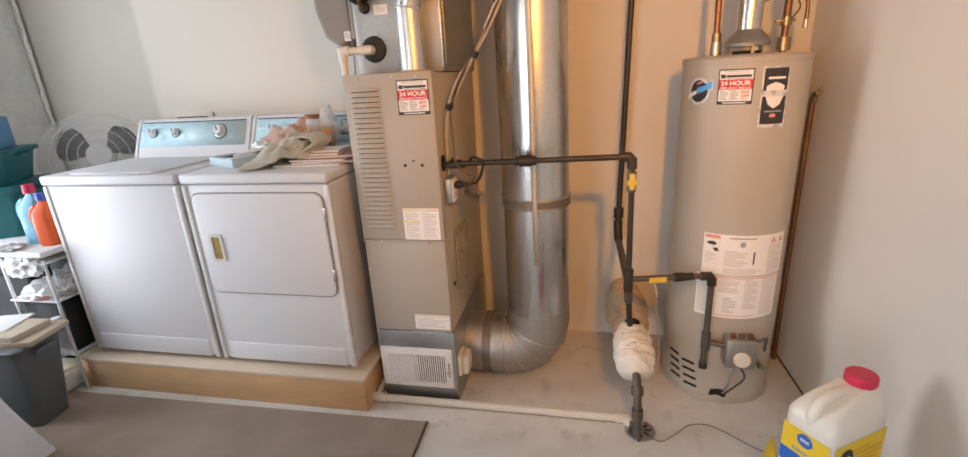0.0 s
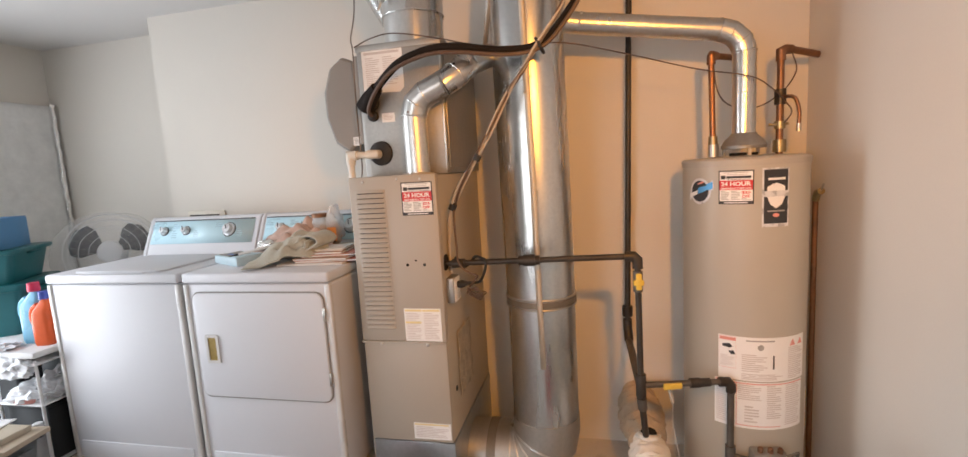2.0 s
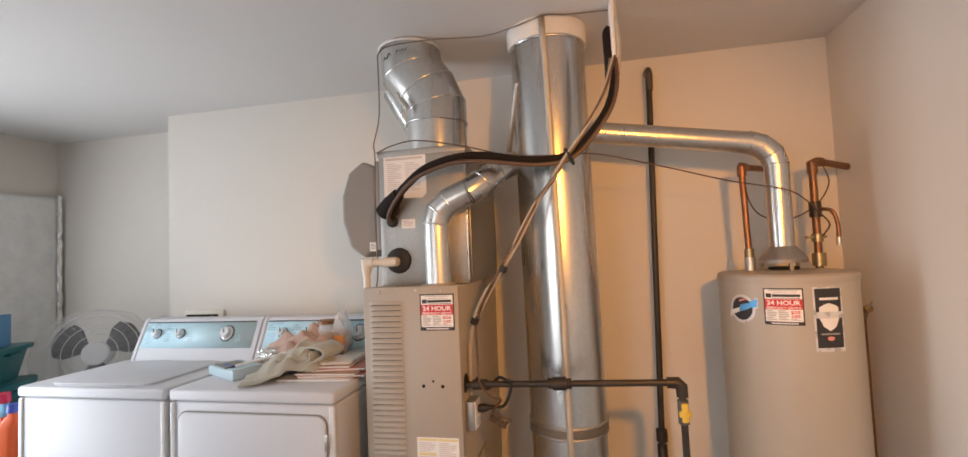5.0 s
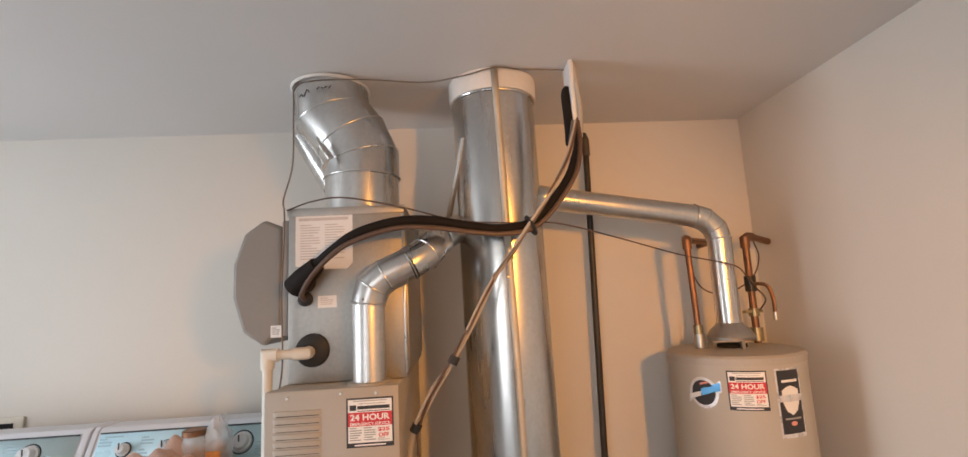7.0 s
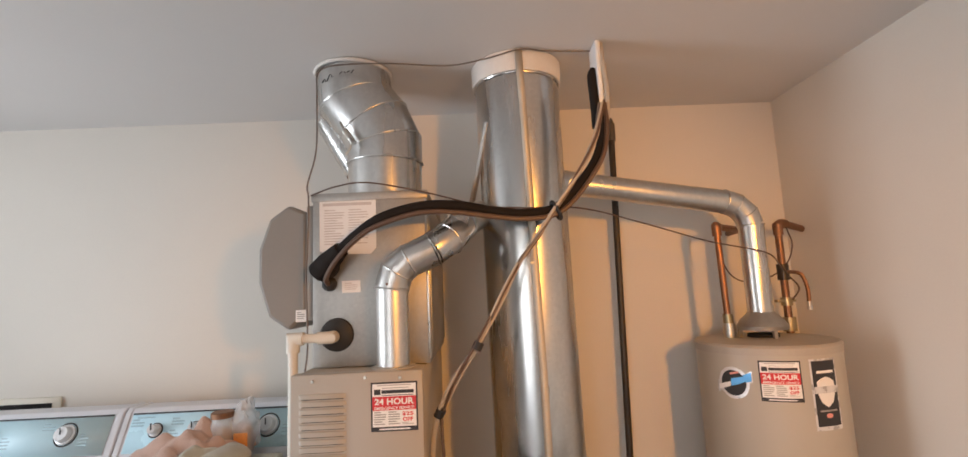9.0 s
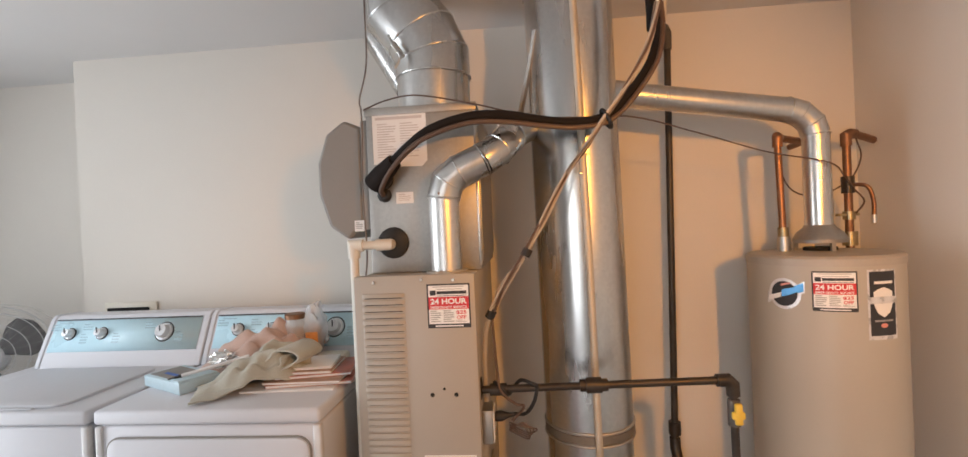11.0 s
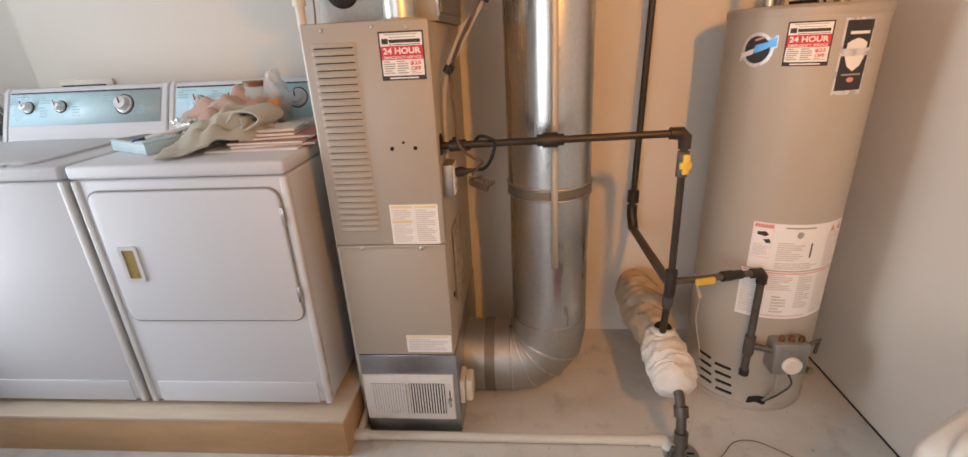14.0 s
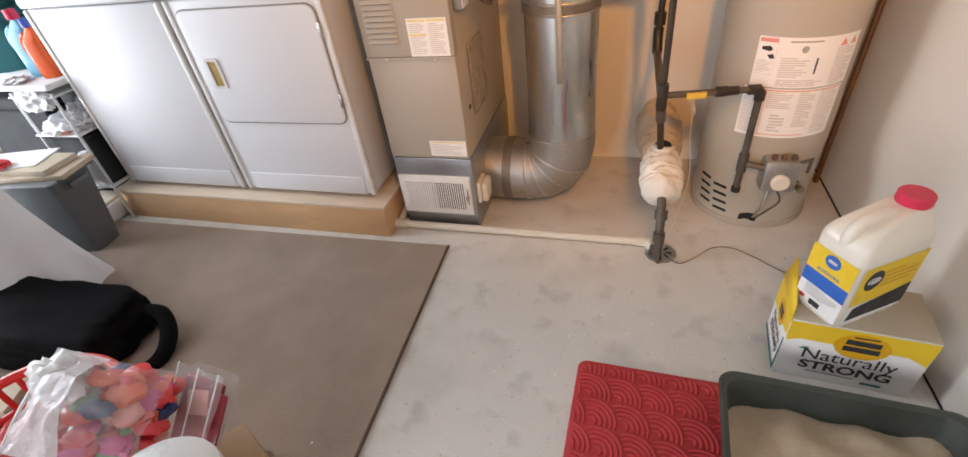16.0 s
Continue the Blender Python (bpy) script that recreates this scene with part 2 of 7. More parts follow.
M = {
    "wall": mat("wall_paint", (0.75, 0.70, 0.63), 0.75, 0, 0.03, 1.5, 140.0, 0.03),
    "ceil": mat("ceiling_paint", (0.70, 0.68, 0.66), 0.85, 0, 0.03, 1.2, 160.0, 0.05),
    "concrete": concrete(), "carpet": carpet(),
    "duct": galvanised("galvanised_duct", (0.62, 0.615, 0.60), 0.27, dent=0.03),
    "duct_dull": galvanised("dusty_galvanised", (0.50, 0.48, 0.45), 0.50, dent=0.02),
    "flue": galvanised("galvanised_flue", (0.66, 0.65, 0.63), 0.32, 80.0),
    "coil": galvanised("galvanised_casing", (0.46, 0.44, 0.41), 0.52, 110.0),
    "base": galvanised("galvanised_base", (0.46, 0.48, 0.50), 0.40, 70.0),
    "enamel": mat("white_enamel", (0.70, 0.70, 0.73), 0.48, 0, 0.015, 2.0, 60.0, 0.0, rvar=0.02),
    # white enamel turned warmer and darker: the side edges' shading put into colour
    "enamel_edge": mat("shaded_enamel", (0.68, 0.66, 0.64), 0.32, 0, 0.05, 3.0, 60.0, 0.0, coat=0.2),
    "blue_panel": mat("pale_blue_panel", (0.60, 0.83, 0.92), 0.34, 0, 0.04, 3.0, 70.0, 0.0),
    "knob": mat("silver_plastic", (0.74, 0.75, 0.76), 0.28, 0.1, 0.04),
    "gold": mat("gold_plastic", (0.42, 0.30, 0.10), 0.35, 0.4, 0.15, 30.0),
    "furnace": mat("furnace_paint", (0.42, 0.38, 0.325), 0.42, 0.0, 0.035, 2.5, 150.0, 0.02, rvar=0.06),
    "furnace_side": mat("furnace_side_paint", (0.46, 0.41, 0.33), 0.45, 0.1, 0.08, 4.0, 120.0, 0.02),
    "grey_plastic": mat("grey_plastic", (0.26, 0.24, 0.22), 0.55, 0, 0.05, 6.0, 160.0, 0.03),
    "heater": mat("heater_paint", (0.44, 0.405, 0.345), 0.36, 0.0, 0.03, 2.0, 130.0, 0.01, rvar=0.06),
    "heater_top": mat("heater_top_paint", (0.42, 0.38, 0.33), 0.45, 0.1, 0.08, 5.0),
    "black": mat("black_rubber", (0.018, 0.017, 0.017), 0.6, 0, 0.3, 20.0),
    "hole": mat("dark_opening", (0.012, 0.011, 0.010), 0.9, 0, 0.1),
    "foam": mat("black_foam", (0.014, 0.011, 0.010), 0.75, 0, 0.3, 30.0, 180.0, 0.15),
    "iron": mat("black_iron", (0.055, 0.045, 0.037), 0.45, 0.55, 0.3, 14.0, 120.0, 0.06),
    "iron_grey": mat("grey_iron", (0.13, 0.112, 0.095), 0.5, 0.6, 0.3, 16.0, 120.0, 0.08),
    "copper": mat("copper", (0.31, 0.15, 0.08), 0.42, 1.0, 0.25, 12.0, 90.0, 0.02),
    "copper_old": mat("tarnished_copper", (0.26, 0.14, 0.085), 0.48, 0.9, 0.35, 14.0, 90.0, 0.03),
    "brass": mat("brass", (0.40, 0.33, 0.20), 0.38, 1.0, 0.2, 15.0),
    "steel": mat("steel", (0.58, 0.56, 0.52), 0.34, 1.0, 0.12, 20.0),
    "pvc": mat("white_pvc", (0.72, 0.68, 0.60), 0.38, 0, 0.05, 9.0),
    "yellow": mat("yellow_plastic", (0.72, 0.50, 0.07), 0.45, 0, 0.1, 20.0),
    "wood": mat("particle_board", (0.64, 0.405, 0.215), 0.75, 0, 0.14, 5.0, 130.0, 0.08, (1, 1, 4)),
    "wood_top": mat("plywood_top", (0.68, 0.56, 0.43), 0.7, 0, 0.12, 3.0, 60.0, 0.05, (1, 9, 9)),
    "teal": mat("teal_plastic", (0.012, 0.13, 0.145), 0.42, 0, 0.1, 5.0),
    "blue_card": mat("blue_cardboard", (0.09, 0.25, 0.46), 0.6, 0, 0.1, 5.0),
    "foil": mat("foil_facing", (0.80, 0.79, 0.77), 0.55, 0.0, 0.10, 9.0, 35.0, 0.06, dist=0.006),
    "foil_tape": mat("foil_tape", (0.78, 0.77, 0.76), 0.2, 1.0, 0.1, 30.0, 60.0, 0.25, dist=0.006),
    "white_plastic": mat("white_plastic", (0.80, 0.80, 0.80), 0.35, 0, 0.03),
    "cream_plastic": mat("cream_plastic", (0.72, 0.66, 0.55), 0.4, 0, 0.04),
    "paper": mat("paper", (0.84, 0.83, 0.82), 0.7, 0, 0.03, 10.0),
    "pale_yellow": mat("faded_yellow_print", (0.78, 0.66, 0.33), 0.6, 0, 0.06, 20.0),
    "band": mat("dull_brown_band", (0.22, 0.19, 0.155), 0.55, 0.6, 0.2, 12.0),
    "lining": mat("torn_insulation_lining", (0.40, 0.35, 0.27), 0.6, 0.15, 0.4, 26.0, 70.0, 0.3, dist=0.01),
    "strap": mat("plain_steel_strap", (0.58, 0.52, 0.43), 0.5, 0.5, 0.1, 9.0),
    "console_print": mat("pale_console_print", (0.40, 0.58, 0.66), 0.5, 0, 0.06, 40.0),
    "faint_print": mat("faint_print", (0.60, 0.55, 0.53), 0.7, 0, 0.1, 40.0),
    "print": mat("grey_print", (0.36, 0.35, 0.34), 0.7, 0, 0.2, 40.0),
    "print_dark": mat("dark_print", (0.03, 0.03, 0.035), 0.6, 0, 0.2, 40.0),
    "red": mat("red_print", (0.62, 0.035, 0.045), 0.5, 0, 0.06, 20.0),
    "pink": mat("pink_print", (0.72, 0.30, 0.26), 0.6, 0, 0.06, 20.0),
    "yellow_print": mat("yellow_print", (0.85, 0.58, 0.03), 0.5, 0, 0.05, 20.0),
    "blue_print": mat("blue_print", (0.03, 0.14, 0.55), 0.45, 0, 0.06, 20.0),
    "sky_print": mat("light_blue_print", (0.10, 0.36, 0.70), 0.3, 0.3, 0.1, 20.0),
    "chrome_print": mat("silver_print", (0.66, 0.66, 0.67), 0.3, 0.3, 0.15, 30.0),
    "towel_peach": mat("peach_terry", (0.58, 0.41, 0.34), 0.95, 0, 0.14, 14.0, 220.0, 0.3, sheen=0.3),
    "towel_green": mat("sage_terry", (0.50, 0.485, 0.41), 0.95, 0, 0.12, 14.0, 220.0, 0.3, sheen=0.3),
    "card": mat("cardboard", (0.45, 0.31, 0.18), 0.8, 0, 0.08, 8.0),
    "card_top": mat("dusty_cardboard", (0.55, 0.47, 0.36), 0.8, 0, 0.1, 8.0),
    "magazine": mat("magazine_cover", (0.50, 0.16, 0.11), 0.4, 0, 0.35, 16.0, 40.0, 0.0),
    "magazine_b": mat("magazine_brown", (0.42, 0.25, 0.17), 0.45, 0, 0.3, 18.0, 40.0, 0.0),
    "lightblue": mat("light_blue_card", (0.58, 0.74, 0.81), 0.5, 0, 0.08, 12.0),
    "label_orange": mat("orange_paper_label", (0.66, 0.26, 0.06), 0.55, 0, 0.25, 30.0),
    "orange": mat("orange_plastic", (0.78, 0.12, 0.025), 0.35, 0, 0.08, 10.0),
    "detergent": mat("blue_bottle_plastic", (0.22, 0.52, 0.72), 0.3, 0, 0.08, 10.0),
    "redcap": mat("red_cap_plastic", (0.66, 0.03, 0.09), 0.4, 0, 0.06),
    "bluecap": mat("blue_cap_plastic", (0.05, 0.09, 0.42), 0.4, 0, 0.06),
    "haze": clear("hazy_film", (0.86, 0.84, 0.82), 0.15, 0.3, 0.7),
    "clear_dense": clear("frosty_film", (0.85, 0.85, 0.86), 0.42, 0.18, 0.6),
    "bag_film": clear("bag_film", (0.92, 0.92, 0.94), 0.20, 0.06, 0.9),
    "bag_band": clear("bag_band", (0.88, 0.88, 0.92), 0.72, 0.22, 0.5),
    "wine": mat("wine_red_packet", (0.27, 0.022, 0.03), 0.35, 0, 0.3, 22.0, 80.0, 0.05),
    "wrap": mat("white_wrap", (0.74, 0.70, 0.64), 0.5, 0, 0.08, 12.0, 60.0, 0.15),
    "wrap_beige": mat("beige_wrap", (0.52, 0.42, 0.31), 0.55, 0, 0.15, 12.0, 60.0, 0.15),
    "cloth_white": mat("white_cotton", (0.82, 0.84, 0.87), 0.9, 0, 0.05, 6.0, 240.0, 0.15, sheen=0.2),
    "cloth_black": mat("black_nylon", (0.007, 0.007, 0.008), 0.95, 0, 0.25, 9.0, 300.0, 0.2),
    "bin_grey": mat("grey_bin_plastic", (0.12, 0.13, 0.135), 0.5, 0, 0.08),
    "dark_fabric": mat("dark_shelf_liner", (0.02, 0.022, 0.024), 0.85, 0, 0.3, 8.0),
    "red_plastic": mat("red_basket_plastic", (0.68, 0.035, 0.03), 0.36, 0, 0.06),
    "red_rubber": mat("red_rubber", (0.52, 0.045, 0.055), 0.42, 0, 0.12, 8.0, 120.0, 0.1),
    "tray": mat("grey_green_tray", (0.05, 0.058, 0.05), 0.42, 0, 0.35, 6.0),
    "litter": mat("clay_litter", (0.56, 0.46, 0.33), 0.95, 0, 0.3, 6.0, 260.0, 0.5, dist=0.004),
    "jug": mat("milky_plastic", (0.82, 0.77, 0.68), 0.33, 0, 0.04, 5.0, coat=0.1),
    "fan_grey": mat("fan_blade_plastic", (0.045, 0.045, 0.05), 0.4, 0, 0.08),
    "white_wire": mat("white_coated_wire", (0.72, 0.72, 0.72), 0.4, 0, 0.05),
    "wire_brown": mat("brown_cable", (0.10, 0.06, 0.04), 0.5, 0, 0.2, 30.0),
    "wire_white": mat("white_cable", (0.44, 0.39, 0.33), 0.45, 0, 0.08, 30.0),
    "wire_grey": mat("grey_cable", (0.16, 0.13, 0.11), 0.5, 0, 0.2, 30.0),
    "gold_print": mat("gold_print", (0.74, 0.40, 0.01), 0.5, 0, 0.06, 20.0),
    "navy": mat("navy_wrapper", (0.02, 0.03, 0.12), 0.3, 0, 0.1),
    "green_candy": mat("green_wrapper", (0.10, 0.30, 0.12), 0.3, 0, 0.1),
    "magenta": mat("magenta_wrapper", (0.60, 0.03, 0.22), 0.3, 0, 0.1),
    "plaster": mat("white_plaster", (0.78, 0.75, 0.71), 0.7, 0, 0.06, 14.0, 90.0, 0.2),
}
M["cloth_black"].node_tree.nodes["Principled BSDF"].inputs["Specular IOR Level"].default_value = 0.08
M["foam"].node_tree.nodes["Principled BSDF"].inputs["Specular IOR Level"].default_value = 0.2
M["carpet"].node_tree.nodes["Principled BSDF"].inputs["Specular IOR Level"].default_value = 0.2

# ---- mesh helpers ----


def thing(name, loc, label="", category="", group="", kind=""):
    ob = new(name)
    ob.empty_display_size = 0.05
    ob.location = loc
    return tagged(ob, label, category, group, kind)


def part(name, bm, material, parent=None, label="", sharp=35, bevel=0.0, thick=0.0):
    me = bpy.data.meshes.new(name)
    bmesh.ops.recalc_face_normals(bm, faces=bm.faces)
    bm.to_mesh(me)
    bm.free()
    for p in me.polygons:
        p.use_smooth = True
    me.set_sharp_from_angle(angle=radians(sharp))
    me.materials.append(M[material] if isinstance(material, str) else material)
    ob = new(name, me)
    if parent is not None:
        ob.parent = parent
        if parent.type == "EMPTY":
            ob.matrix_parent_inverse = parent.matrix_basis.inverted()
    if thick:
        s = ob.modifiers.new("thickness", "SOLIDIFY")
        s.thickness, s.offset = thick, 0
    if bevel:
        v = ob.modifiers.new("soft_edges", "BEVEL")
        v.width, v.segments, v.limit_method = bevel, 2, "ANGLE"
    if label:
        ob["label"] = label
    return ob


def box(x0, y0, z0, x1, y1, z1, r=0.0, seg=2, bm=None, m=None):
    """A box between two corners with rounded edges."""
    b = bmesh.new()
    bmesh.ops.create_cube(b, size=1)
    for v in b.verts:
        v.co = Vector((x0 + (v.co.x + 0.5) * (x1 - x0), y0 + (v.co.y + 0.5) * (y1 - y0), z0 + (v.co.z + 0.5) * (z1 - z0)))
    if r:
        bmesh.ops.bevel(b, geom=b.edges[:], offset=r, segments=seg, profile=0.5, affect="EDGES")
    if m is not None:
        bmesh.ops.transform(b, matrix=m, verts=b.verts)
    return join(bm, b)


def join(bm, b):
    if bm is None:
        return b
    me = bpy.data.meshes.new("tmp")
    b.to_mesh(me)
    b.free()
    bm.from_mesh(me)
    bpy.data.meshes.remove(me)
    return bm


def basis(d):
    d = Vector(d).normalized()
    a = Vector((0, 0, 1)) if abs(d.z) < 0.9 else Vector((1, 0, 0))
    u = d.cross(a).normalized()
    return u, u.cross(d).normalized()


def smooth_line(pts, n=8):
    p = [Vector(q) for q in pts]
    p = [2 * p[0] - p[1]] + p + [2 * p[-1] - p[-2]]
    out = []
    for i in range(1, len(p) - 2):
        for k in range(n):
            t = k / n
            out.append(0.5 * (2 * p[i] + (p[i + 1] - p[i - 1]) * t + (2 * p[i - 1] - 5 * p[i] + 4 * p[i + 1] - p[i + 2]) * t * t + (3 * p[i] - p[i - 1] - 3 * p[i + 1] + p[i + 2]) * t ** 3))
    return out + [p[-2]]


def tube(pts, r, seg=14, bm=None, caps=True, smooth=0):
    """A round tube along a line, mitred at its corners. r: one radius or one for each point."""
    b = bmesh.new()
    p = smooth_line(pts, smooth) if smooth else [Vector(q) for q in pts]
    rs = list(np.interp(np.linspace(0, 1, len(p)), np.linspace(0, 1, len(r)), r)) if isinstance(r, (list, tuple)) else [r] * len(p)
    u, w = basis(p[1] - p[0])
    rings = []
    for i, q in enumerate(p):
        din = (q - p[i - 1]).normalized() if i else (p[1] - p[0]).normalized()
        dout = (p[i + 1] - q).normalized() if i < len(p) - 1 else din
        t = (din + dout).normalized()
        ring = []
        for k in range(seg):
            a = 2 * math.pi * k / seg
            off = (u * math.cos(a) + w * math.sin(a)) * rs[i]
            off -= din * (off.dot(t) / max(0.3, din.dot(t)))
            ring.append(b.verts.new(q + off))
        rings.append(ring)
        rot = din.rotation_difference(dout)
        u, w = rot @ u, rot @ w
    for a, c in zip(rings, rings[1:]):
        for k in range(seg):
            b.faces.new((a[k], a[(k + 1) % seg], c[(k + 1) % seg], c[k]))
    if caps:
        b.faces.new(rings[0]), b.faces.new(rings[-1])
    return join(bm, b)


def lathe(profile, centre, axis=(0, 0, 1), seg=32, bm=None):
    """A turned shape: profile of (radius, height) along the axis from centre."""
    b = bmesh.new()
    d = Vector(axis).normalized()
    u, w = basis(d)
    c = Vector(centre)
    rings = []
    for r, h in profile:
        if r < 1e-5:
            rings.append([b.verts.new(c + d * h)])
        else:
            rings.append([b.verts.new(c + d * h + (u * math.cos(2 * math.pi * k / seg) + w * math.sin(2 * math.pi * k / seg)) * r) for k in range(seg)])
    for a, e in zip(rings, rings[1:]):
        for k in range(seg):
            j = (k + 1) % seg
            if len(a) == 1 and len(e) == 1:
                continue
            if len(a) == 1:
                b.faces.new((a[0], e[j], e[k]))
            elif len(e) == 1:
                b.faces.new((a[k], a[j], e[0]))
            else:
                b.faces.new((a[k], a[j], e[j], e[k]))
    for ring in (rings[0], rings[-1]):
        if len(ring) > 1:
            b.faces.new(ring)
    return join(bm, b)


def ring(centre, axis, r, t, seg=32, bm=None, n=8):
    """A thin round bead."""
    b = bmesh.new()
    d = Vector(axis).normalized()
    u, w = basis(d)
    c = Vector(centre)
    loops = []
    for k in range(seg):
        a = 2 * math.pi * k / seg
        o = u * math.cos(a) + w * math.sin(a)
        loops.append([b.verts.new(c + o * (r + t * math.cos(2 * math.pi * j / n)) + d * t * math.sin(2 * math.pi * j / n)) for j in range(n)])
    for k in range(seg):
        a, e = loops[k], loops[(k + 1) % seg]
        for j in range(n):
            b.faces.new((a[j], a[(j + 1) % n], e[(j + 1) % n], e[j]))
    return join(bm, b)


def rounded(w, h, r, n=5):
    pts = []
    for cx, cy, a0 in ((w / 2 - r, h / 2 - r, 0), (-w / 2 + r, h / 2 - r, 90), (-w / 2 + r, -h / 2 + r, 180), (w / 2 - r, -h / 2 + r, 270)):
        for k in range(n + 1):
            a = radians(a0 + 90 * k / n)
            pts.append((cx + r * math.cos(a), cy + r * math.sin(a)))
    return pts


def prism(pts, depth, m, r=0.0, bm=None):
    """A flat outline in the local x-z plane, pushed out along -y by depth."""
    b = bmesh.new()
    f = b.faces.new([b.verts.new((x, 0, z)) for x, z in pts])
    g = bmesh.ops.extrude_face_region(b, geom=[f])
    vs = [v for v in g["geom"] if isinstance(v, bmesh.types.BMVert)]
    for v in vs:
        v.co.y -= depth
    if r:
        es = [e for e in b.edges if e.verts[0] in vs and e.verts[1] in vs]
        bmesh.ops.bevel(b, geom=es, offset=r, segments=2, profile=0.5, affect="EDGES")
    bmesh.ops.transform(b, matrix=m, verts=b.verts)
    return join(bm, b)


def words(body, size, weight=0.0):
    cu = bpy.data.curves.new("words", "FONT")
    cu.body, cu.size, cu.offset = body, size, weight
    cu.align_x, cu.align_y, cu.resolution_u = "CENTER", "CENTER", 3
    ob = bpy.data.objects.new("words", cu)
    me = bpy.data.meshes.new_from_object(ob)
    b = bmesh.new()
    b.from_mesh(me)
    bpy.data.objects.remove(ob), bpy.data.meshes.remove(me), bpy.data.curves.remove(cu)
    return b


class Sheet:
    """Printing laid on a surface: place(u, v, d) gives the point u right, v up and d out."""

    def __init__(self, place):
        self.place, self.layers = place, {}

    def bar(self, layer, u0, v0, u1, v1, d=0.001, n=8):
        b = self.layers.setdefault(layer, bmesh.new())
        rows = [[b.verts.new(self.place(u0 + (u1 - u0) * k / n, v, d)) for k in range(n + 1)] for v in (v0, v1)]
        for k in range(n):
            b.faces.new((rows[0][k], rows[0][k + 1], rows[1][k + 1], rows[1][k]))
        return self

    def lines(self, layer, u0, v0, u1, v1, count, d=0.0016, fill=0.45, n=4, seed=1):
        rnd = random.Random(seed)
        pitch = (v1 - v0) / count
        for k in range(count):
            end = u0 + (u1 - u0) * (rnd.uniform(0.82, 1.0) if k % 4 else rnd.uniform(0.5, 0.8))
            self.bar(layer, u0, v1 - (k + fill) * pitch, end, v1 - k * pitch, d, n)
        return self

    def outline(self, layer, pts, d=0.001):
        b = self.layers.setdefault(layer, bmesh.new())
        c = np.mean(pts, 0)
        mid = b.verts.new(self.place(*c, d))
        vs = [b.verts.new(self.place(x, y, d)) for x, y in pts]
        for a, e in zip(vs, vs[1:] + vs[:1]):
            b.faces.new((mid, a, e))
        return self

    def text(self, layer, body, u, v, width, height, d=0.002, weight=0.0, turn=0.0, shear=0.0):
        b = words(body, 1.0, weight)
        co = np.array([q.co[:2] for q in b.verts])
        lo, hi = co.min(0), co.max(0)
        ca, sa = math.cos(radians(turn)), math.sin(radians(turn))
        for q in b.verts:
            s = (q.co.x - lo[0]) / (hi[0] - lo[0]) - 0.5
            t = (q.co.y - lo[1]) / (hi[1] - lo[1]) - 0.5
            x, y = s * width + t * shear * height, t * height
            q.co = self.place(u + x * ca - y * sa, v + x * sa + y * ca, d)
        me = bpy.data.meshes.new("tmp")
        b.to_mesh(me)
        b.free()
        self.layers.setdefault(layer, bmesh.new()).from_mesh(me)
        bpy.data.meshes.remove(me)
        return self

    def done(self, parent, name, first, label=""):
        """The first layer is the sheet; the rest is the print on it."""
        base = None
        for key in [first] + [k for k in self.layers if k != first]:
            if base is None:
                base = part(name, self.layers[key], key, parent, label)
            else:
                tagged(part("print", self.layers[key], key, base), kind="stuff")
        return base


def crumple(centre, size, seed, amount=0.25, scale=9.0, level=4, flat=0.0, bm=None, ridged=True):
    """A crumpled lump with creases; flat: how far its underside is cut level."""
    b = bmesh.new()
    bmesh.ops.create_icosphere(b, subdivisions=level, radius=1)
    s, c = Vector(size), Vector(centre)
    for v in b.verts:
        n = v.co.normalized()
        k = noise.noise(n * scale * 0.35 + Vector((seed * 7.1, 0, 0)))
        k2 = noise.noise(n * scale + Vector((0, seed * 3.3, 0)))
        k3 = (1 - abs(k2) * 2) * 0.5 if ridged else k2
        v.co = n * (1 + amount * k + amount * 0.45 * k3)
        v.co = Vector((v.co.x * s.x, v.co.y * s.y, max(v.co.z, -1 + flat) * s.z))
    zlo = min(v.co.z for v in b.verts)
    for v in b.verts:
        v.co += c - Vector((0, 0, zlo))
    return join(bm, b)


def sheet_of_cloth(m, w, d, height, nx=40, ny=30):
    """A cloth laid over things: height(u, v) with u, v from 0 to 1; edges may wander."""
    b = bmesh.new()
    g = []
    for j in range(ny + 1):
        row = []
        for i in range(nx + 1):
            u, v = i / nx, j / ny
            x, y, z = height(u, v)
            row.append(b.verts.new(m @ Vector((x * w, y * d, z))))
        g.append(row)
    for j in range(ny):
        for i in range(nx):
            b.faces.new((g[j][i], g[j][i + 1], g[j + 1][i + 1], g[j + 1][i]))
    return b


def screw(x, y, z, axis, parent, r=0.005):
    part("screw", lathe([(r, 0), (r, 0.002), (r * 0.7, 0.004), (0, 0.0045)], (x, y, z), axis, 10), "steel", parent)

# ---- the room ----
BACK, RECESS, RIGHT, LEFT, FRONT, CEIL = 2.57, 2.84, 0.985, -3.60, -3.2, 2.42
STEP = -2.42
T = 0.12


def structure(name, bm, material, label):
    return tagged(part(name, bm, material, None, label), kind="structure", category=name.split("_")[0])


structure("floor", box(LEFT - T, FRONT - T, -0.12, RIGHT + T, RECESS + T, 0.0), "concrete", "bare grey concrete slab floor with stains")
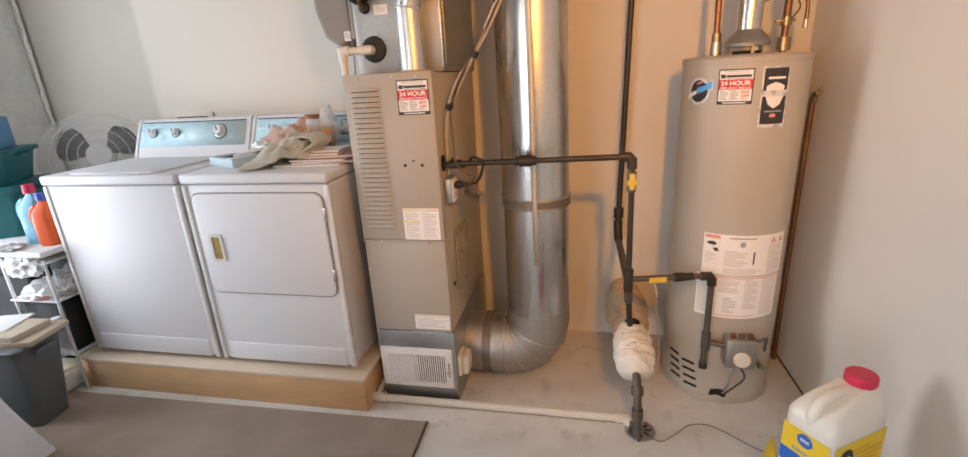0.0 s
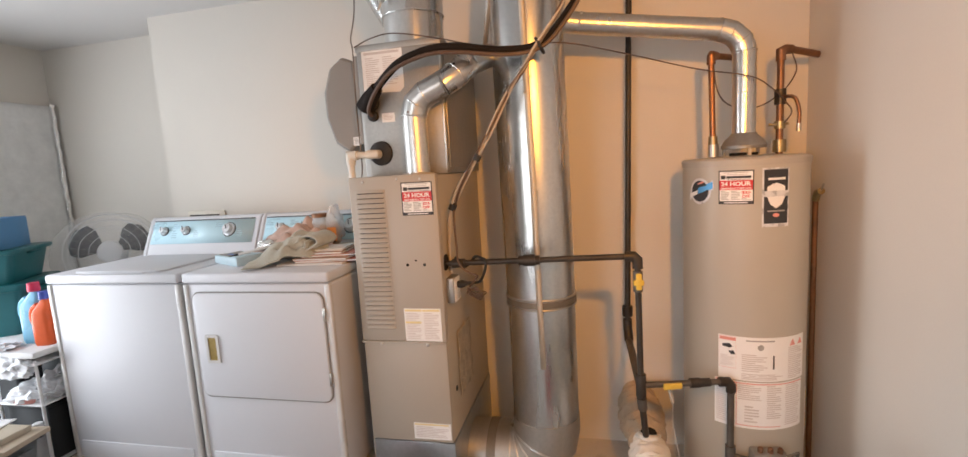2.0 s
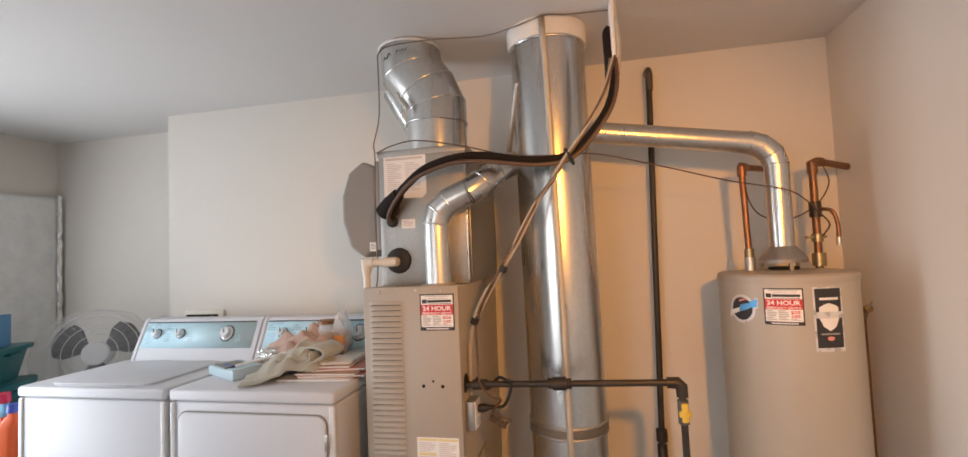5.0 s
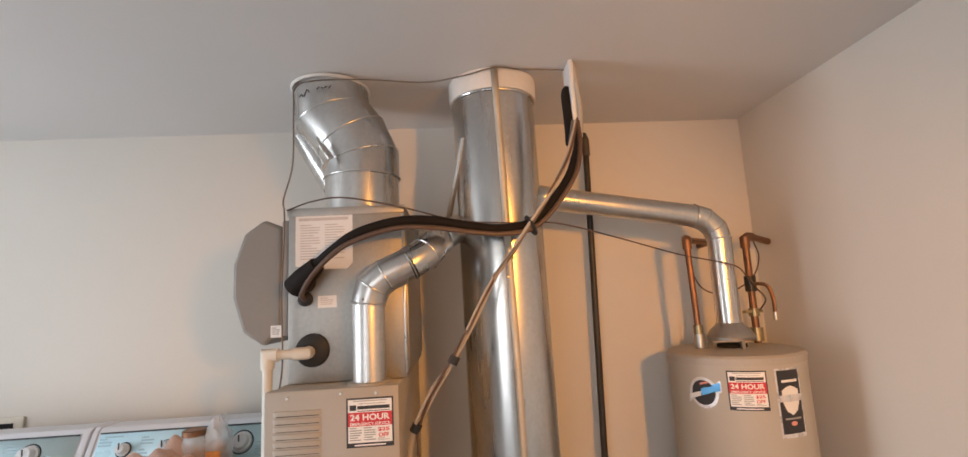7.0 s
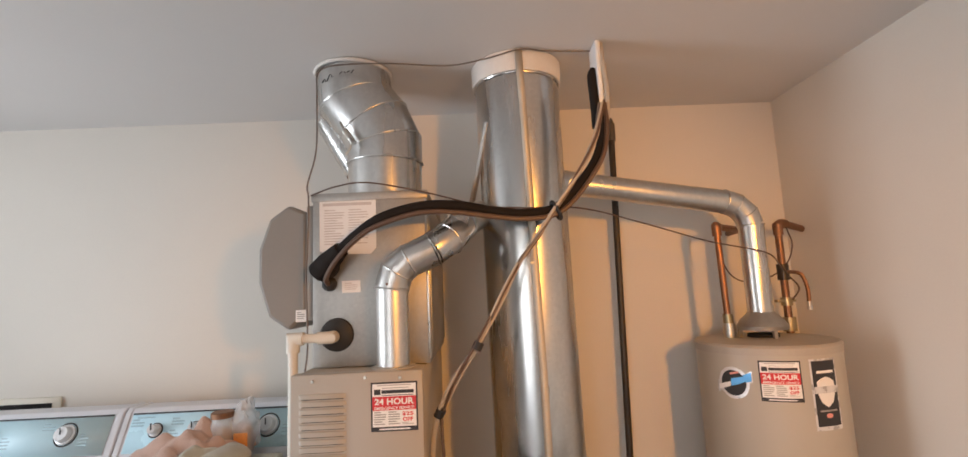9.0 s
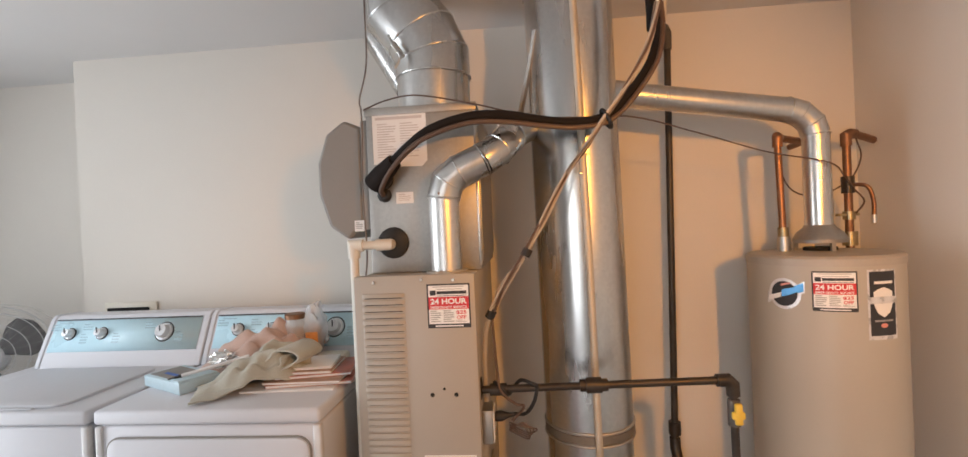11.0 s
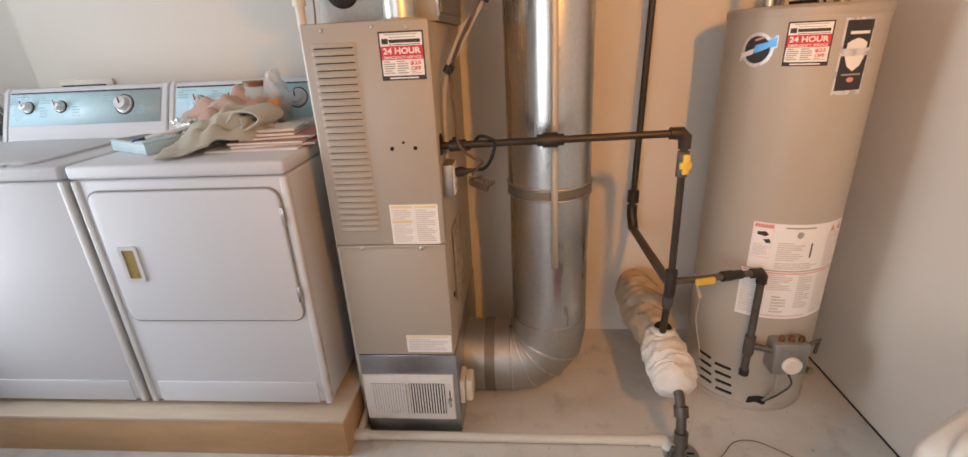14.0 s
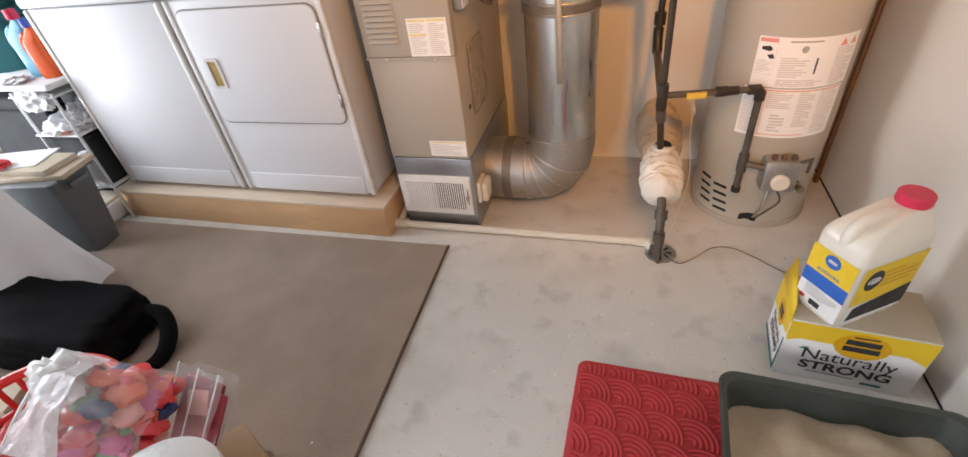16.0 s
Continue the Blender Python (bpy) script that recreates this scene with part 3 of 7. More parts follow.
structure("ceiling", box(LEFT - T, FRONT - T, CEIL, RIGHT + T, RECESS + T, CEIL + 0.12), "ceil", "white painted drywall ceiling")
structure("wall_north", box(STEP, BACK, 0, RIGHT + T, RECESS + T, CEIL), "wall", "off-white painted drywall wall behind the furnace")
structure("wall_recess", box(LEFT - T, RECESS, 0, STEP, RECESS + T, CEIL), "wall", "off-white wall set back behind the washer")
structure("wall_east", box(RIGHT, FRONT - T, 0, RIGHT + T, BACK, CEIL), "wall", "off-white painted drywall side wall")
# unseen wall; its opening is assumed, to hold the south lamp
south = structure("wall_south", box(-0.9, FRONT - T, 0, RIGHT, FRONT, CEIL), "wall", "unseen plain off-white wall, opened for the assumed south daylight")
for a in ((LEFT - T, FRONT - T, 0, -3.1, FRONT, CEIL), (-3.1, FRONT - T, 2.12, -0.9, FRONT, CEIL)):
    part("wall_panel", box(*a), "wall", south)
west = structure("wall_west", box(LEFT - T, 1.6, 0, LEFT, RECESS, CEIL), "wall", "off-white side wall with an open doorway")
for a in ((LEFT - T, FRONT, 0, LEFT, 0.56, CEIL), (LEFT - T, 0.56, 2.12, LEFT, 1.6, CEIL)):
    part("wall_panel", box(*a), "wall", west)
# ground outside the doorway
structure("ground", box(-60, -60, -0.2, 60, 60, -0.125), "concrete", "pale concrete driveway outside")

structure("floor_joint", box(RIGHT - 0.005, FRONT, 0.0005, RIGHT - 0.0005, BACK - 0.001, 0.005), "hole", "dark open joint between floor and wall")

# foil-faced insulation board on the side wall
ins = thing("insulation_board", (LEFT, 2.3, 0), "foil-faced insulation board against the side wall", "insulation")
b = bmesh.new()
n = 40
g = [[b.verts.new((LEFT + 0.03 + 0.012 * noise.noise(Vector((0, j * 0.35, k * 0.3))) * (1 if 0 < j < n else 0), 1.65 + 1.165 * j / n, 0.75 + 1.29 * k / n)) for k in range(n + 1)] for j in range(n + 1)]
for j in range(n):
    for k in range(n):
        b.faces.new((g[j][k], g[j + 1][k], g[j + 1][k + 1], g[j][k + 1]))
part("facing", b, "foil", ins, thick=0.02)
tp = [(LEFT + 0.05, 2.815 + 0.004 * math.sin(k * 2.1), 1.1 + 0.95 * k / 24) for k in range(25)]
part("tape", tube(tp, [0.016 + 0.006 * noise.noise(Vector((k * 0.9, 0, 0))) for k in range(25)], 8), "foil_tape", ins, "crinkled foil tape edge")

# washer outlet box in the wall
ob = thing("outlet_box", (-2.18, BACK, 1.2), "recessed plastic washer outlet box in the wall", "outlet box")
part("frame", box(-2.31, BACK - 0.012, 1.12, -2.055, BACK - 0.001, 1.295, 0.004), "cream_plastic", ob)
part("recess", box(-2.295, BACK - 0.015, 1.13, -2.09, BACK - 0.0125, 1.272), "hole", ob)

# ---- laundry platform ----
PT = 0.168
pf = thing("platform", (-1.68, 2.1, 0), "low wooden platform of particle board under the washer and dryer", "platform")
part("front_board", box(-2.47, 1.755, 0.0, -0.915, 1.775, PT - 0.014, 0.002), "wood", pf)
part("side_board", box(-0.935, 1.7755, 0.0, -0.915, BACK - 0.005, PT - 0.014, 0.002), "wood", pf)
part("side_board", box(-2.47, 1.7755, 0.0, -2.45, BACK - 0.005, PT - 0.014, 0.002), "wood", pf)
part("top_board", box(-2.475, 1.75, PT - 0.0135, -0.91, BACK - 0.004, PT, 0.002), "wood_top", pf)

# ---- washer and dryer ----
FRONTY, APBACK, TOPZ = 1.81, 2.48, 1.082


def console(parent, x0, x1, knobs, big):
    """The control panel at the back: a wedge with end caps, a blue face and its dials."""
    def profile(x, grow=0.0):
        return [(x, 2.262 - grow, TOPZ), (x, 2.285 - grow, TOPZ + 0.055), (x, 2.345 - grow, TOPZ + 0.182), (x, 2.36, TOPZ + 0.193 + grow), (x, 2.46, TOPZ + 0.19 + grow), (x, 2.475, TOPZ)]

    def loft(xs, grow):
        b = bmesh.new()
        rows = [[b.verts.new(q) for q in profile(x, grow)] for x in xs]
        for a, e in zip(rows, rows[1:]):
            for k in range(6):
                j = (k + 1) % 6
                b.faces.new((a[k], a[j], e[j], e[k]))
        b.faces.new(rows[0]), b.faces.new(rows[-1])
        return b
    cb = part("console", loft((x0 + 0.022, x1 - 0.022), 0.0), "enamel", parent, "white console with a pale blue face")
    for a, c in ((x0, x0 + 0.0215), (x1 - 0.0215, x1)):
        part("end_cap", loft((a, c), 0.004), "enamel", cb, bevel=0.004)
    nrm = Vector((0, -0.127, 0.06)).normalized()
    up = Vector((0, 0.06, 0.127)).normalized()
    o = Vector((0, 2.285, TOPZ + 0.055))
    b = bmesh.new()
    for v in ((x0 + 0.03, 0.003), (x1 - 0.03, 0.003), (x1 - 0.03, 0.137), (x0 + 0.03, 0.137)):
        b.verts.new(Vector((v[0], 0, 0)) + o + up * v[1] + nrm * 0.002)
    b.faces.new(b.verts[:])
    part("face_panel", b, "blue_panel", cb, thick=0.002)
    s = Sheet(lambda u, v, d: Vector((u, 0, 0)) + o + up * v + nrm * (0.0025 + d))
    s.bar("print_dark", x0 + 0.03, 0.131, x1 - 0.03, 0.1365)
    s.bar("console_print", x0 + 0.05, 0.118, x0 + 0.11, 0.122)
    for x, r in [(k, 0.021) for k in knobs] + [(big, 0.034)]:
        s.lines("console_print", x - 0.09, 0.085, x - 0.045, 0.115, 3, 0.0012)
        s.lines("console_print", x + 0.05, 0.03, x + 0.085, 0.075, 4, 0.0012, seed=3)
    for key, layer in list(s.layers.items()):
        tagged(part("print", layer, key, cb), kind="stuff")
    for x, r in [(k, 0.021) for k in knobs] + [(big, 0.034)]:
        c = Vector((x, 0, 0)) + o + up * 0.075 + nrm * 0.003
        kb = part("knob", lathe([(r, 0), (r, 0.006), (r * 0.8, 0.008), (r * 0.74, 0.024), (r * 0.66, 0.028), (0, 0.028)], c, nrm, 28), "knob", cb, "silver dial")
        kb2 = ring(c + nrm * 0.001, nrm, r * 1.12, 0.0022, 28)
        join(kb2, box(x - 0.002, -0.001, -0.012, x + 0.002, 0.001, 0.012, m=Matrix.Translation(c - Vector((x, 0, 0)) + nrm * 0.029 + Vector((0, 0, 0.006)))))
        part("dial_ring", kb2, "print_dark", cb)


def appliance(name, x0, x1, label, category):
    t = thing(name, ((x0 + x1) / 2, 2.15, PT), label, category)
    body = part("body", box(x0 + 0.004, FRONTY + 0.004, PT + 0.025, x1 - 0.004, APBACK, 1.036, 0.012, 3), "enamel", t)
    part("top", box(x0, FRONTY - 0.006, 1.039, x1, APBACK + 0.005, TOPZ, 0.011, 3), "enamel", t)
    part("toe_panel", box(x0 + 0.045, FRONTY - 0.001, PT + 0.027, x1 - 0.045, FRONTY + 0.01, 0.282, 0.003), "enamel", t)
    # corner strips carry the side faces' tan shading in their colour
    for x in (x0 + 0.012, x1 - 0.012):
        part("corner_trim", box(x - 0.012, FRONTY - 0.002, PT + 0.022, x + 0.012, FRONTY + 0.02, 1.034, 0.006, 3), "enamel_edge", t)
    for x in (x0 + 0.06, x1 - 0.06):
        for y in (FRONTY + 0.06, APBACK - 0.06):
            part("foot", lathe([(0.018, 0), (0.018, 0.008), (0.01, 0.01), (0.01, 0.032)], (x, y, PT), seg=14), "black", t)
    return t, body


wx0, wx1, dx0, dx1 = -2.395, -1.672, -1.652, -0.965
washer, _ = appliance("washing_machine", wx0, wx1, "white enamel top-loading washing machine on a wooden platform", "washing machine")
lid = part("lid", prism(rounded(0.50, 0.40, 0.05), 0.009, Matrix.Translation((-2.03, 2.035, TOPZ + 0.001)) @ pose(0, 0, 0, -90), 0.004), "enamel", washer)
part("lid_grip", box(-2.2, FRONTY + 0.008, TOPZ + 0.0005, -1.86, FRONTY + 0.02, TOPZ + 0.006, 0.003), "enamel", washer)
console(washer, wx0 + 0.05, wx1 - 0.005 + 0.03, (-2.235, -2.095), -1.825)

dryer, _ = appliance("dryer", dx0, dx1, "white enamel front-loading clothes dryer on a wooden platform", "dryer")
dw, dh = 0.612, 0.455
dc = (-1.306, FRONTY + 0.003, 0.543 + dh / 2)
part("door_seam", prism(rounded(dw + 0.01, dh + 0.01, 0.04), 0.004, Matrix.Translation(dc)), "grey_plastic", dryer)
door = part("door", prism(rounded(dw, dh, 0.036), 0.010, Matrix.Translation(dc), 0.005), "enamel", dryer)
hx, hz = -1.534, 0.757
b = bmesh.new()
outer, inner = rounded(0.064, 0.124, 0.008), rounded(0.040, 0.100, 0.005)
yo = dc[1] - 0.010
vo = [b.verts.new((hx + x, yo - 0.005, hz + z)) for x, z in outer]
vb = [b.verts.new((hx + x, yo + 0.002, hz + z)) for x, z in outer]
vi = [b.verts.new((hx + x, yo - 0.005, hz + z)) for x, z in inner]
vd = [b.verts.new((hx + x, yo - 0.001, hz + z)) for x, z in inner]
for a, c in ((vo, vi), (vo, vb), (vi, vd)):
    for k in range(len(a)):
        j = (k + 1) % len(a)
        b.faces.new((a[k], a[j], c[j], c[k]))
part("handle_frame", b, "enamel_edge", door)
part("handle_cup", prism(inner, 0.001, Matrix.Translation((hx, yo - 0.0005, hz))), "gold", door, "gold-toned finger cup")
for z in (0.91, 0.64):
    part("hinge", box(dc[0] + dw / 2 - 0.004, yo - 0.002, z - 0.028, dc[0] + dw / 2 + 0.008, yo + 0.008, z + 0.028, 0.003), "steel", door)
console(dryer, dx0 + 0.012, dx1 - 0.012, (-1.515, -1.375), -1.12)

# ---- furnace ----
fx0, fx1, fy, fback = -0.871, -0.518, 1.86, 2.55
fz0, fz1, fz2, fz3 = 0.03, 0.362, 0.784, 1.44
fu = thing("furnace", (-0.69, 2.2, 0), "beige-grey upright gas furnace with a louvred front panel", "furnace")
part("cabinet", box(fx0 + 0.002, fy + 0.02, fz1, fx1 - 0.002, fback, fz3 - 0.006, 0.003), "furnace_side", fu)
upper = part("upper_door", box(fx0, fy, fz2 + 0.004, fx1, fy + 0.04, fz3, 0.006), "furnace", fu)
part("lower_door", box(fx0 + 0.003, fy + 0.004, fz1 + 0.002, fx1 - 0.003, fy + 0.04, fz2, 0.005), "furnace", fu)
part("door_lip", box(fx0 - 0.001, fy - 0.006, fz2 - 0.004, fx1 + 0.001, fy + 0.012, fz2 + 0.0035, 0.002), "furnace", fu)
for x in (fx0 + 0.085, fx1 - 0.075):
    screw(x, fy - 0.006, fz2 - 0.006, (0, -1, 0), fu, 0.007)
for x, z in ((fx0 + 0.06, fz3 - 0.018), (fx0 + 0.2, fz3 - 0.014), (fx1 - 0.06, fz3 - 0.018)):
    screw(x, fy, z, (0, -1, 0), fu, 0.005)
# louvres
lz0, lz1, nl = 0.845, 1.383, 29
for k in range(nl):
    z = lz0 + (lz1 - lz0) * k / (nl - 1)
    b = bmesh.new()
    pr = [(0.0, 0.0065), (-0.0035, 0.006), (-0.0075, -0.004), (-0.0075, -0.0052), (0.0, -0.0052)]
    rows = []
    for x, s in ((-0.846, 0.25), (-0.838, 1.0), (-0.73, 1.0), (-0.722, 0.25)):
        rows.append([b.verts.new((x, fy + y * s, z + h)) for y, h in pr])
    for a, c in zip(rows, rows[1:]):
        for j in range(5):
            b.faces.new((a[j], a[(j + 1) % 5], c[(j + 1) % 5], c[j]))
    b.faces.new(rows[0]), b.faces.new(rows[-1])
    part("louvre", b, "furnace", upper)
    # near-black strip: the shadow below each louvre put into colour, no real depth
    part("slot", box(-0.839, fy - 0.0008, z - 0.0085, -0.729, fy + 0.002, z - 0.0053), "hole", upper)
for x, z, r in ((-0.653, 1.095, 0.006), (-0.618, 1.112, 0.004), (-0.584, 1.095, 0.006)):
    part("sight_hole", lathe([(r, 0), (r, 0.0015), (0, 0.0016)], (x, fy, z), (0, -1, 0), 14), "hole", upper)


def service_sticker(parent, place, w, h):
    """A white, red and dark service company's sticker; the company's name is a plain bar."""
    s = Sheet(place)
    s.bar("print_dark", -w / 2, -h / 2, w / 2, h / 2, 0.0008, 12)
    s.bar("paper", -w * 0.465, -h * 0.405, w * 0.465, h * 0.465, 0.0012, 12)
    s.bar("print", -w * 0.36, h * 0.425, w * 0.36, h * 0.443, 0.0016)
    s.bar("print", -w * 0.26, h * 0.37, w * 0.32, h * 0.385, 0.0016)
    s.bar("print_dark", -w * 0.43, h * 0.245, -w * 0.29, h * 0.355, 0.0016)
    s.bar("print_dark", -w * 0.27, h * 0.265, w * 0.42, h * 0.335, 0.0016)
    s.bar("print_dark", -w * 0.27, h * 0.222, w * 0.42, h * 0.236, 0.0016)
    s.bar("red", -w * 0.465, -h * 0.075, w * 0.465, h * 0.205, 0.0016, 12)
    s.text("paper", "24 HOUR", 0, h * 0.105, w * 0.84, h * 0.13, 0.0022, 0.03)
    s.text("paper", "EMERGENCY SERVICE", 0, -h * 0.03, w * 0.84, h * 0.06, 0.0022, 0.015)
    s.text("red", "$25", w * 0.285, -h * 0.155, w * 0.24, h * 0.09, 0.0018, 0.03)
    s.text("red", "OFF", w * 0.285, -h * 0.265, w * 0.22, h * 0.085, 0.0018, 0.03)
    s.lines("print", w * 0.16, -h * 0.385, w * 0.42, -h * 0.325, 2, 0.0016)
    s.lines("print", -w * 0.43, -h * 0.385, -w * 0.17, -h * 0.1, 6, 0.0016, 0.5)
    s.lines("print", -w * 0.13, -h * 0.385, w * 0.12, -h * 0.1, 6, 0.0016, 0.5, seed=5)
    s.bar("paper", -w * 0.33, -h * 0.468, w * 0.33, -h * 0.44, 0.0012)
    return s.done(parent, "service_sticker", "print_dark", "red and white service company sticker")


def on_front(x, z, y):
    return lambda u, v, d: Vector((x + u, y - d, z + v))


service_sticker(upper, on_front(-0.5945, 1.349, fy), 0.124, 0.126)
s = Sheet(on_front(-0.609, 0.856, fy))
s.bar("paper", -0.075, -0.066, 0.075, 0.066, 0.0008)
for k, (u0, u1) in enumerate(((-0.071, -0.003), (0.002, 0.071))):
    s.bar("pale_yellow", u0, 0.054, u1, 0.062, 0.0013)
    s.lines("faint_print", u0 + 0.003, -0.06, u1 - 0.003, 0.048, 16, 0.0013, 0.42, seed=k)
s.bar("pale_yellow", -0.071, 0.006, -0.006, 0.014, 0.0017)
s.done(upper, "warning_label", "paper", "white and yellow warning label")
s = Sheet(on_front(-0.605, 0.410, fy + 0.004))
s.bar("paper", -0.078, -0.033, 0.078, 0.036, 0.0008)
s.bar("pale_yellow", -0.074, 0.026, 0.07, 0.032, 0.0013)
s.lines("faint_print", -0.07, -0.028, 0.07, 0.02, 7, 0.0013, 0.42)
s.done(fu, "warning_label", "paper", "white and yellow warning label")
# galvanised base with the return register
base = part("base_box", box(fx0 + 0.006, fy + 0.008, 0.0, fx1 + 0.002, fback, fz1 - 0.003, 0.003), "base", fu, "galvanised sheet base")
rx0, rx1, rz0, rz1 = -0.862, -0.532, 0.082, 0.276
rg = part("register", prism([(-(rx1 - rx0) / 2, -(rz1 - rz0) / 2), ((rx1 - rx0) / 2, -(rz1 - rz0) / 2), ((rx1 - rx0) / 2, (rz1 - rz0) / 2), (-(rx1 - rx0) / 2, (rz1 - rz0) / 2)], 0.012, Matrix.Translation(((rx0 + rx1) / 2, fy + 0.008, (rz0 + rz1) / 2)), 0.005), "white_plastic", base, "white metal air register")
for h, (a, c) in enumerate(((rx0 + 0.028, (rx0 + rx1) / 2 - 0.008), ((rx0 + rx1) / 2 + 0.004, rx1 - 0.032))):
    part("opening", box(a, fy - 0.0065, rz0 + 0.03, c, fy - 0.003, rz1 - 0.03), "print" if h == 0 else "hole", rg)
    for k in range(13):
        x = a + (c - a) * (k + 0.5) / 13
        part("slat", box(x - (0.0036 if h == 0 else 0.0025), fy - 0.0095, rz0 + 0.03, x + (0.0036 if h == 0 else 0.0025), fy - 0.0067, rz1 - 0.03), "white_plastic", rg)
part("lever", box(rx1 - 0.02, fy - 0.022, 0.165, rx1 - 0.008, fy - 0.004, 0.185, 0.003), "steel", rg)
part("lever_slot", box(rx1 - 0.0165, fy - 0.0045, 0.14, rx1 - 0.0125, fy - 0.0035, 0.215), "hole", rg)
# right-hand side: gas hole, switch box, access patch, damper motor
part("gas_hole", lathe([(0.033, 0), (0.033, 0.002), (0, 0.0022)], (fx1 - 0.002, 1.925, 1.09), (1, 0, 0), 20), "hole", fu)
jb = part("junction_box", box(fx1 - 0.001, 1.905, 0.93, fx1 + 0.03, 1.985, 1.03, 0.004), "coil", fu, "galvanised switch box with a white outlet")
part("cover_plate", box(fx1 + 0.0305, 1.908, 0.933, fx1 + 0.034, 1.982, 1.027, 0.003), "white_plastic", jb)
part("plug", lathe([(0.014, 0), (0.016, 0.02), (0.008, 0.04), (0.005, 0.06)], (fx1 + 0.034, 1.95, 0.995), (1, 0, 0.1), 14), "black", jb)
b = bmesh.new()
q = [[b.verts.new((fx1 + 0.003 + 0.007 * noise.noise(Vector((j * 0.45, k * 0.3, 4))), 2.0 + 0.2 * j / 14 + 0.012 * noise.noise(Vector((k * 0.5, 0, 3))), 0.50 + 0.28 * k / 20)) for k in range(21)] for j in range(15)]
for r0, r1 in zip(q, q[1:]):
    for k in range(20):
        b.faces.new((r0[k], r0[k + 1], r1[k + 1], r1[k]))
part("patch_panel", b, "lining", fu, "torn yellowed lining in the side opening", thick=0.003)
part("plug_button", lathe([(0.011, 0), (0.011, 0.003), (0, 0.004)], (fx1 - 0.002, 1.955, 0.555), (1, 0, 0), 14), "hole", fu)
md = part("humidistat", box(fx1 + 0.002, 1.885, 0.13, fx1 + 0.022, 1.975, 0.235, 0.006), "cream_plastic", fu, "cream plastic control box")
part("cover", box(fx1 + 0.0225, 1.892, 0.136, fx1 + 0.05, 1.968, 0.229, 0.008), "cream_plastic", md)

# ---- cooling coil case on top of the furnace ----
cy, cz1 = 2.0, 1.958
co_ = thing("coil_cabinet", (-0.69, 2.25, fz3), "galvanised cooling coil cabinet standing on the furnace", "coil cabinet")
part("case", box(-0.858, cy, fz3 - 0.004, -0.508, fback, cz1, 0.003), "coil", co_)
part("top_flange", box(-0.862, cy - 0.004, cz1 - 0.022, -0.504, fback, cz1 + 0.003, 0.002), "coil", co_)
part("corner_seam", box(-0.514, cy - 0.003, fz3 + 0.01, -0.505, cy + 0.012, cz1 - 0.023, 0.002), "steel", co_)
part("side_plate", box(-0.509, cy + 0.03, fz3 + 0.02, -0.502, fback - 0.02, cz1 - 0.03, 0.003), "coil", co_)
s = Sheet(on_front(-0.752, 1.857, cy))
s.outline("paper", [(-0.085, 0.083), (-0.085, -0.075), (-0.02, -0.085), (0.07, -0.088), (0.088, -0.07), (0.088, 0.083)], 0.0008)
s.bar("faint_print", -0.075, 0.064, 0.075, 0.073, 0.0013)
s.lines("faint_print", -0.07, -0.06, -0.008, 0.052, 14, 0.0013, 0.4)
s.lines("faint_print", 0.004, -0.06, 0.072, 0.052, 14, 0.0013, 0.4, seed=4)
s.done(co_, "data_sheet", "paper", "creased paper data sheet")
s = Sheet(on_front(-0.742, 1.672, cy))
s.bar("paper", -0.028, -0.018, 0.028, 0.018, 0.0008)
s.lines("faint_print", -0.02, -0.012, 0.02, 0.012, 4, 0.0013)
s.done(co_, "small_label", "paper")
for z, r, x in ((1.735, 0.037, -0.812), (1.682, 0.022, -0.806), (1.531, 0.05, -0.785)):
    part("rubber_grommet", lathe([(r, 0), (r * 0.95, 0.012), (r * 0.6, 0.02), (0, 0.021)], (x, cy, z), (0, -1, 0), 22), "black", co_)
# bypass humidifier on its left side
hu = thing("humidifier", (-0.93, 2.2, 1.55), "grey plastic whole-house humidifier fixed to the coil cabinet", "humidifier")
part("back_plate", box(-0.885, cy + 0.02, 1.575, -0.8605, 2.36, 1.93, 0.006), "grey_plastic", hu)
prof = [(0.0, 1.60), (0.0, 1.912), (-0.06, 1.938), (-0.12, 1.895), (-0.152, 1.80), (-0.152, 1.695), (-0.12, 1.59), (-0.055, 1.545)]
b = bmesh.new()
for y in (cy + 0.035, 2.35):
    b.faces.new([b.verts.new((-0.887 + x, y, z)) for x, z in prof])
b.verts.ensure_lookup_table()
for k in range(8):
    j = (k + 1) % 8
    b.faces.new((b.verts[k], b.verts[j], b.verts[8 + j], b.verts[8 + k]))
part("cover", b, "grey_plastic", hu, bevel=0.012)
part("end_disc", box(-1.054, cy + 0.08, 1.68, -1.04, 2.3, 1.81, 0.008), "grey_plastic", hu)
s = Sheet(lambda u, v, d: Vector((-0.905 + u, cy + 0.034 - d, 1.59 + v)))
s.bar("paper", -0.016, -0.018, 0.016, 0.018, 0.0008)
s.lines("print", -0.012, -0.012, 0.012, 0.012, 4, 0.0013)
s.done(hu, "small_label", "paper")

# white drain pipe from the coil
dp = thing("condensate_pipe", (-0.9, 1.95, 0.2), "white plastic drain pipe with elbows beside the furnace", "drain pipe")
part("pipe", tube([(-0.785, cy - 0.02, 1.528), (-0.79, 1.95, 1.528), (-0.87, 1.945, 1.528)], 0.0135), "pvc", dp)
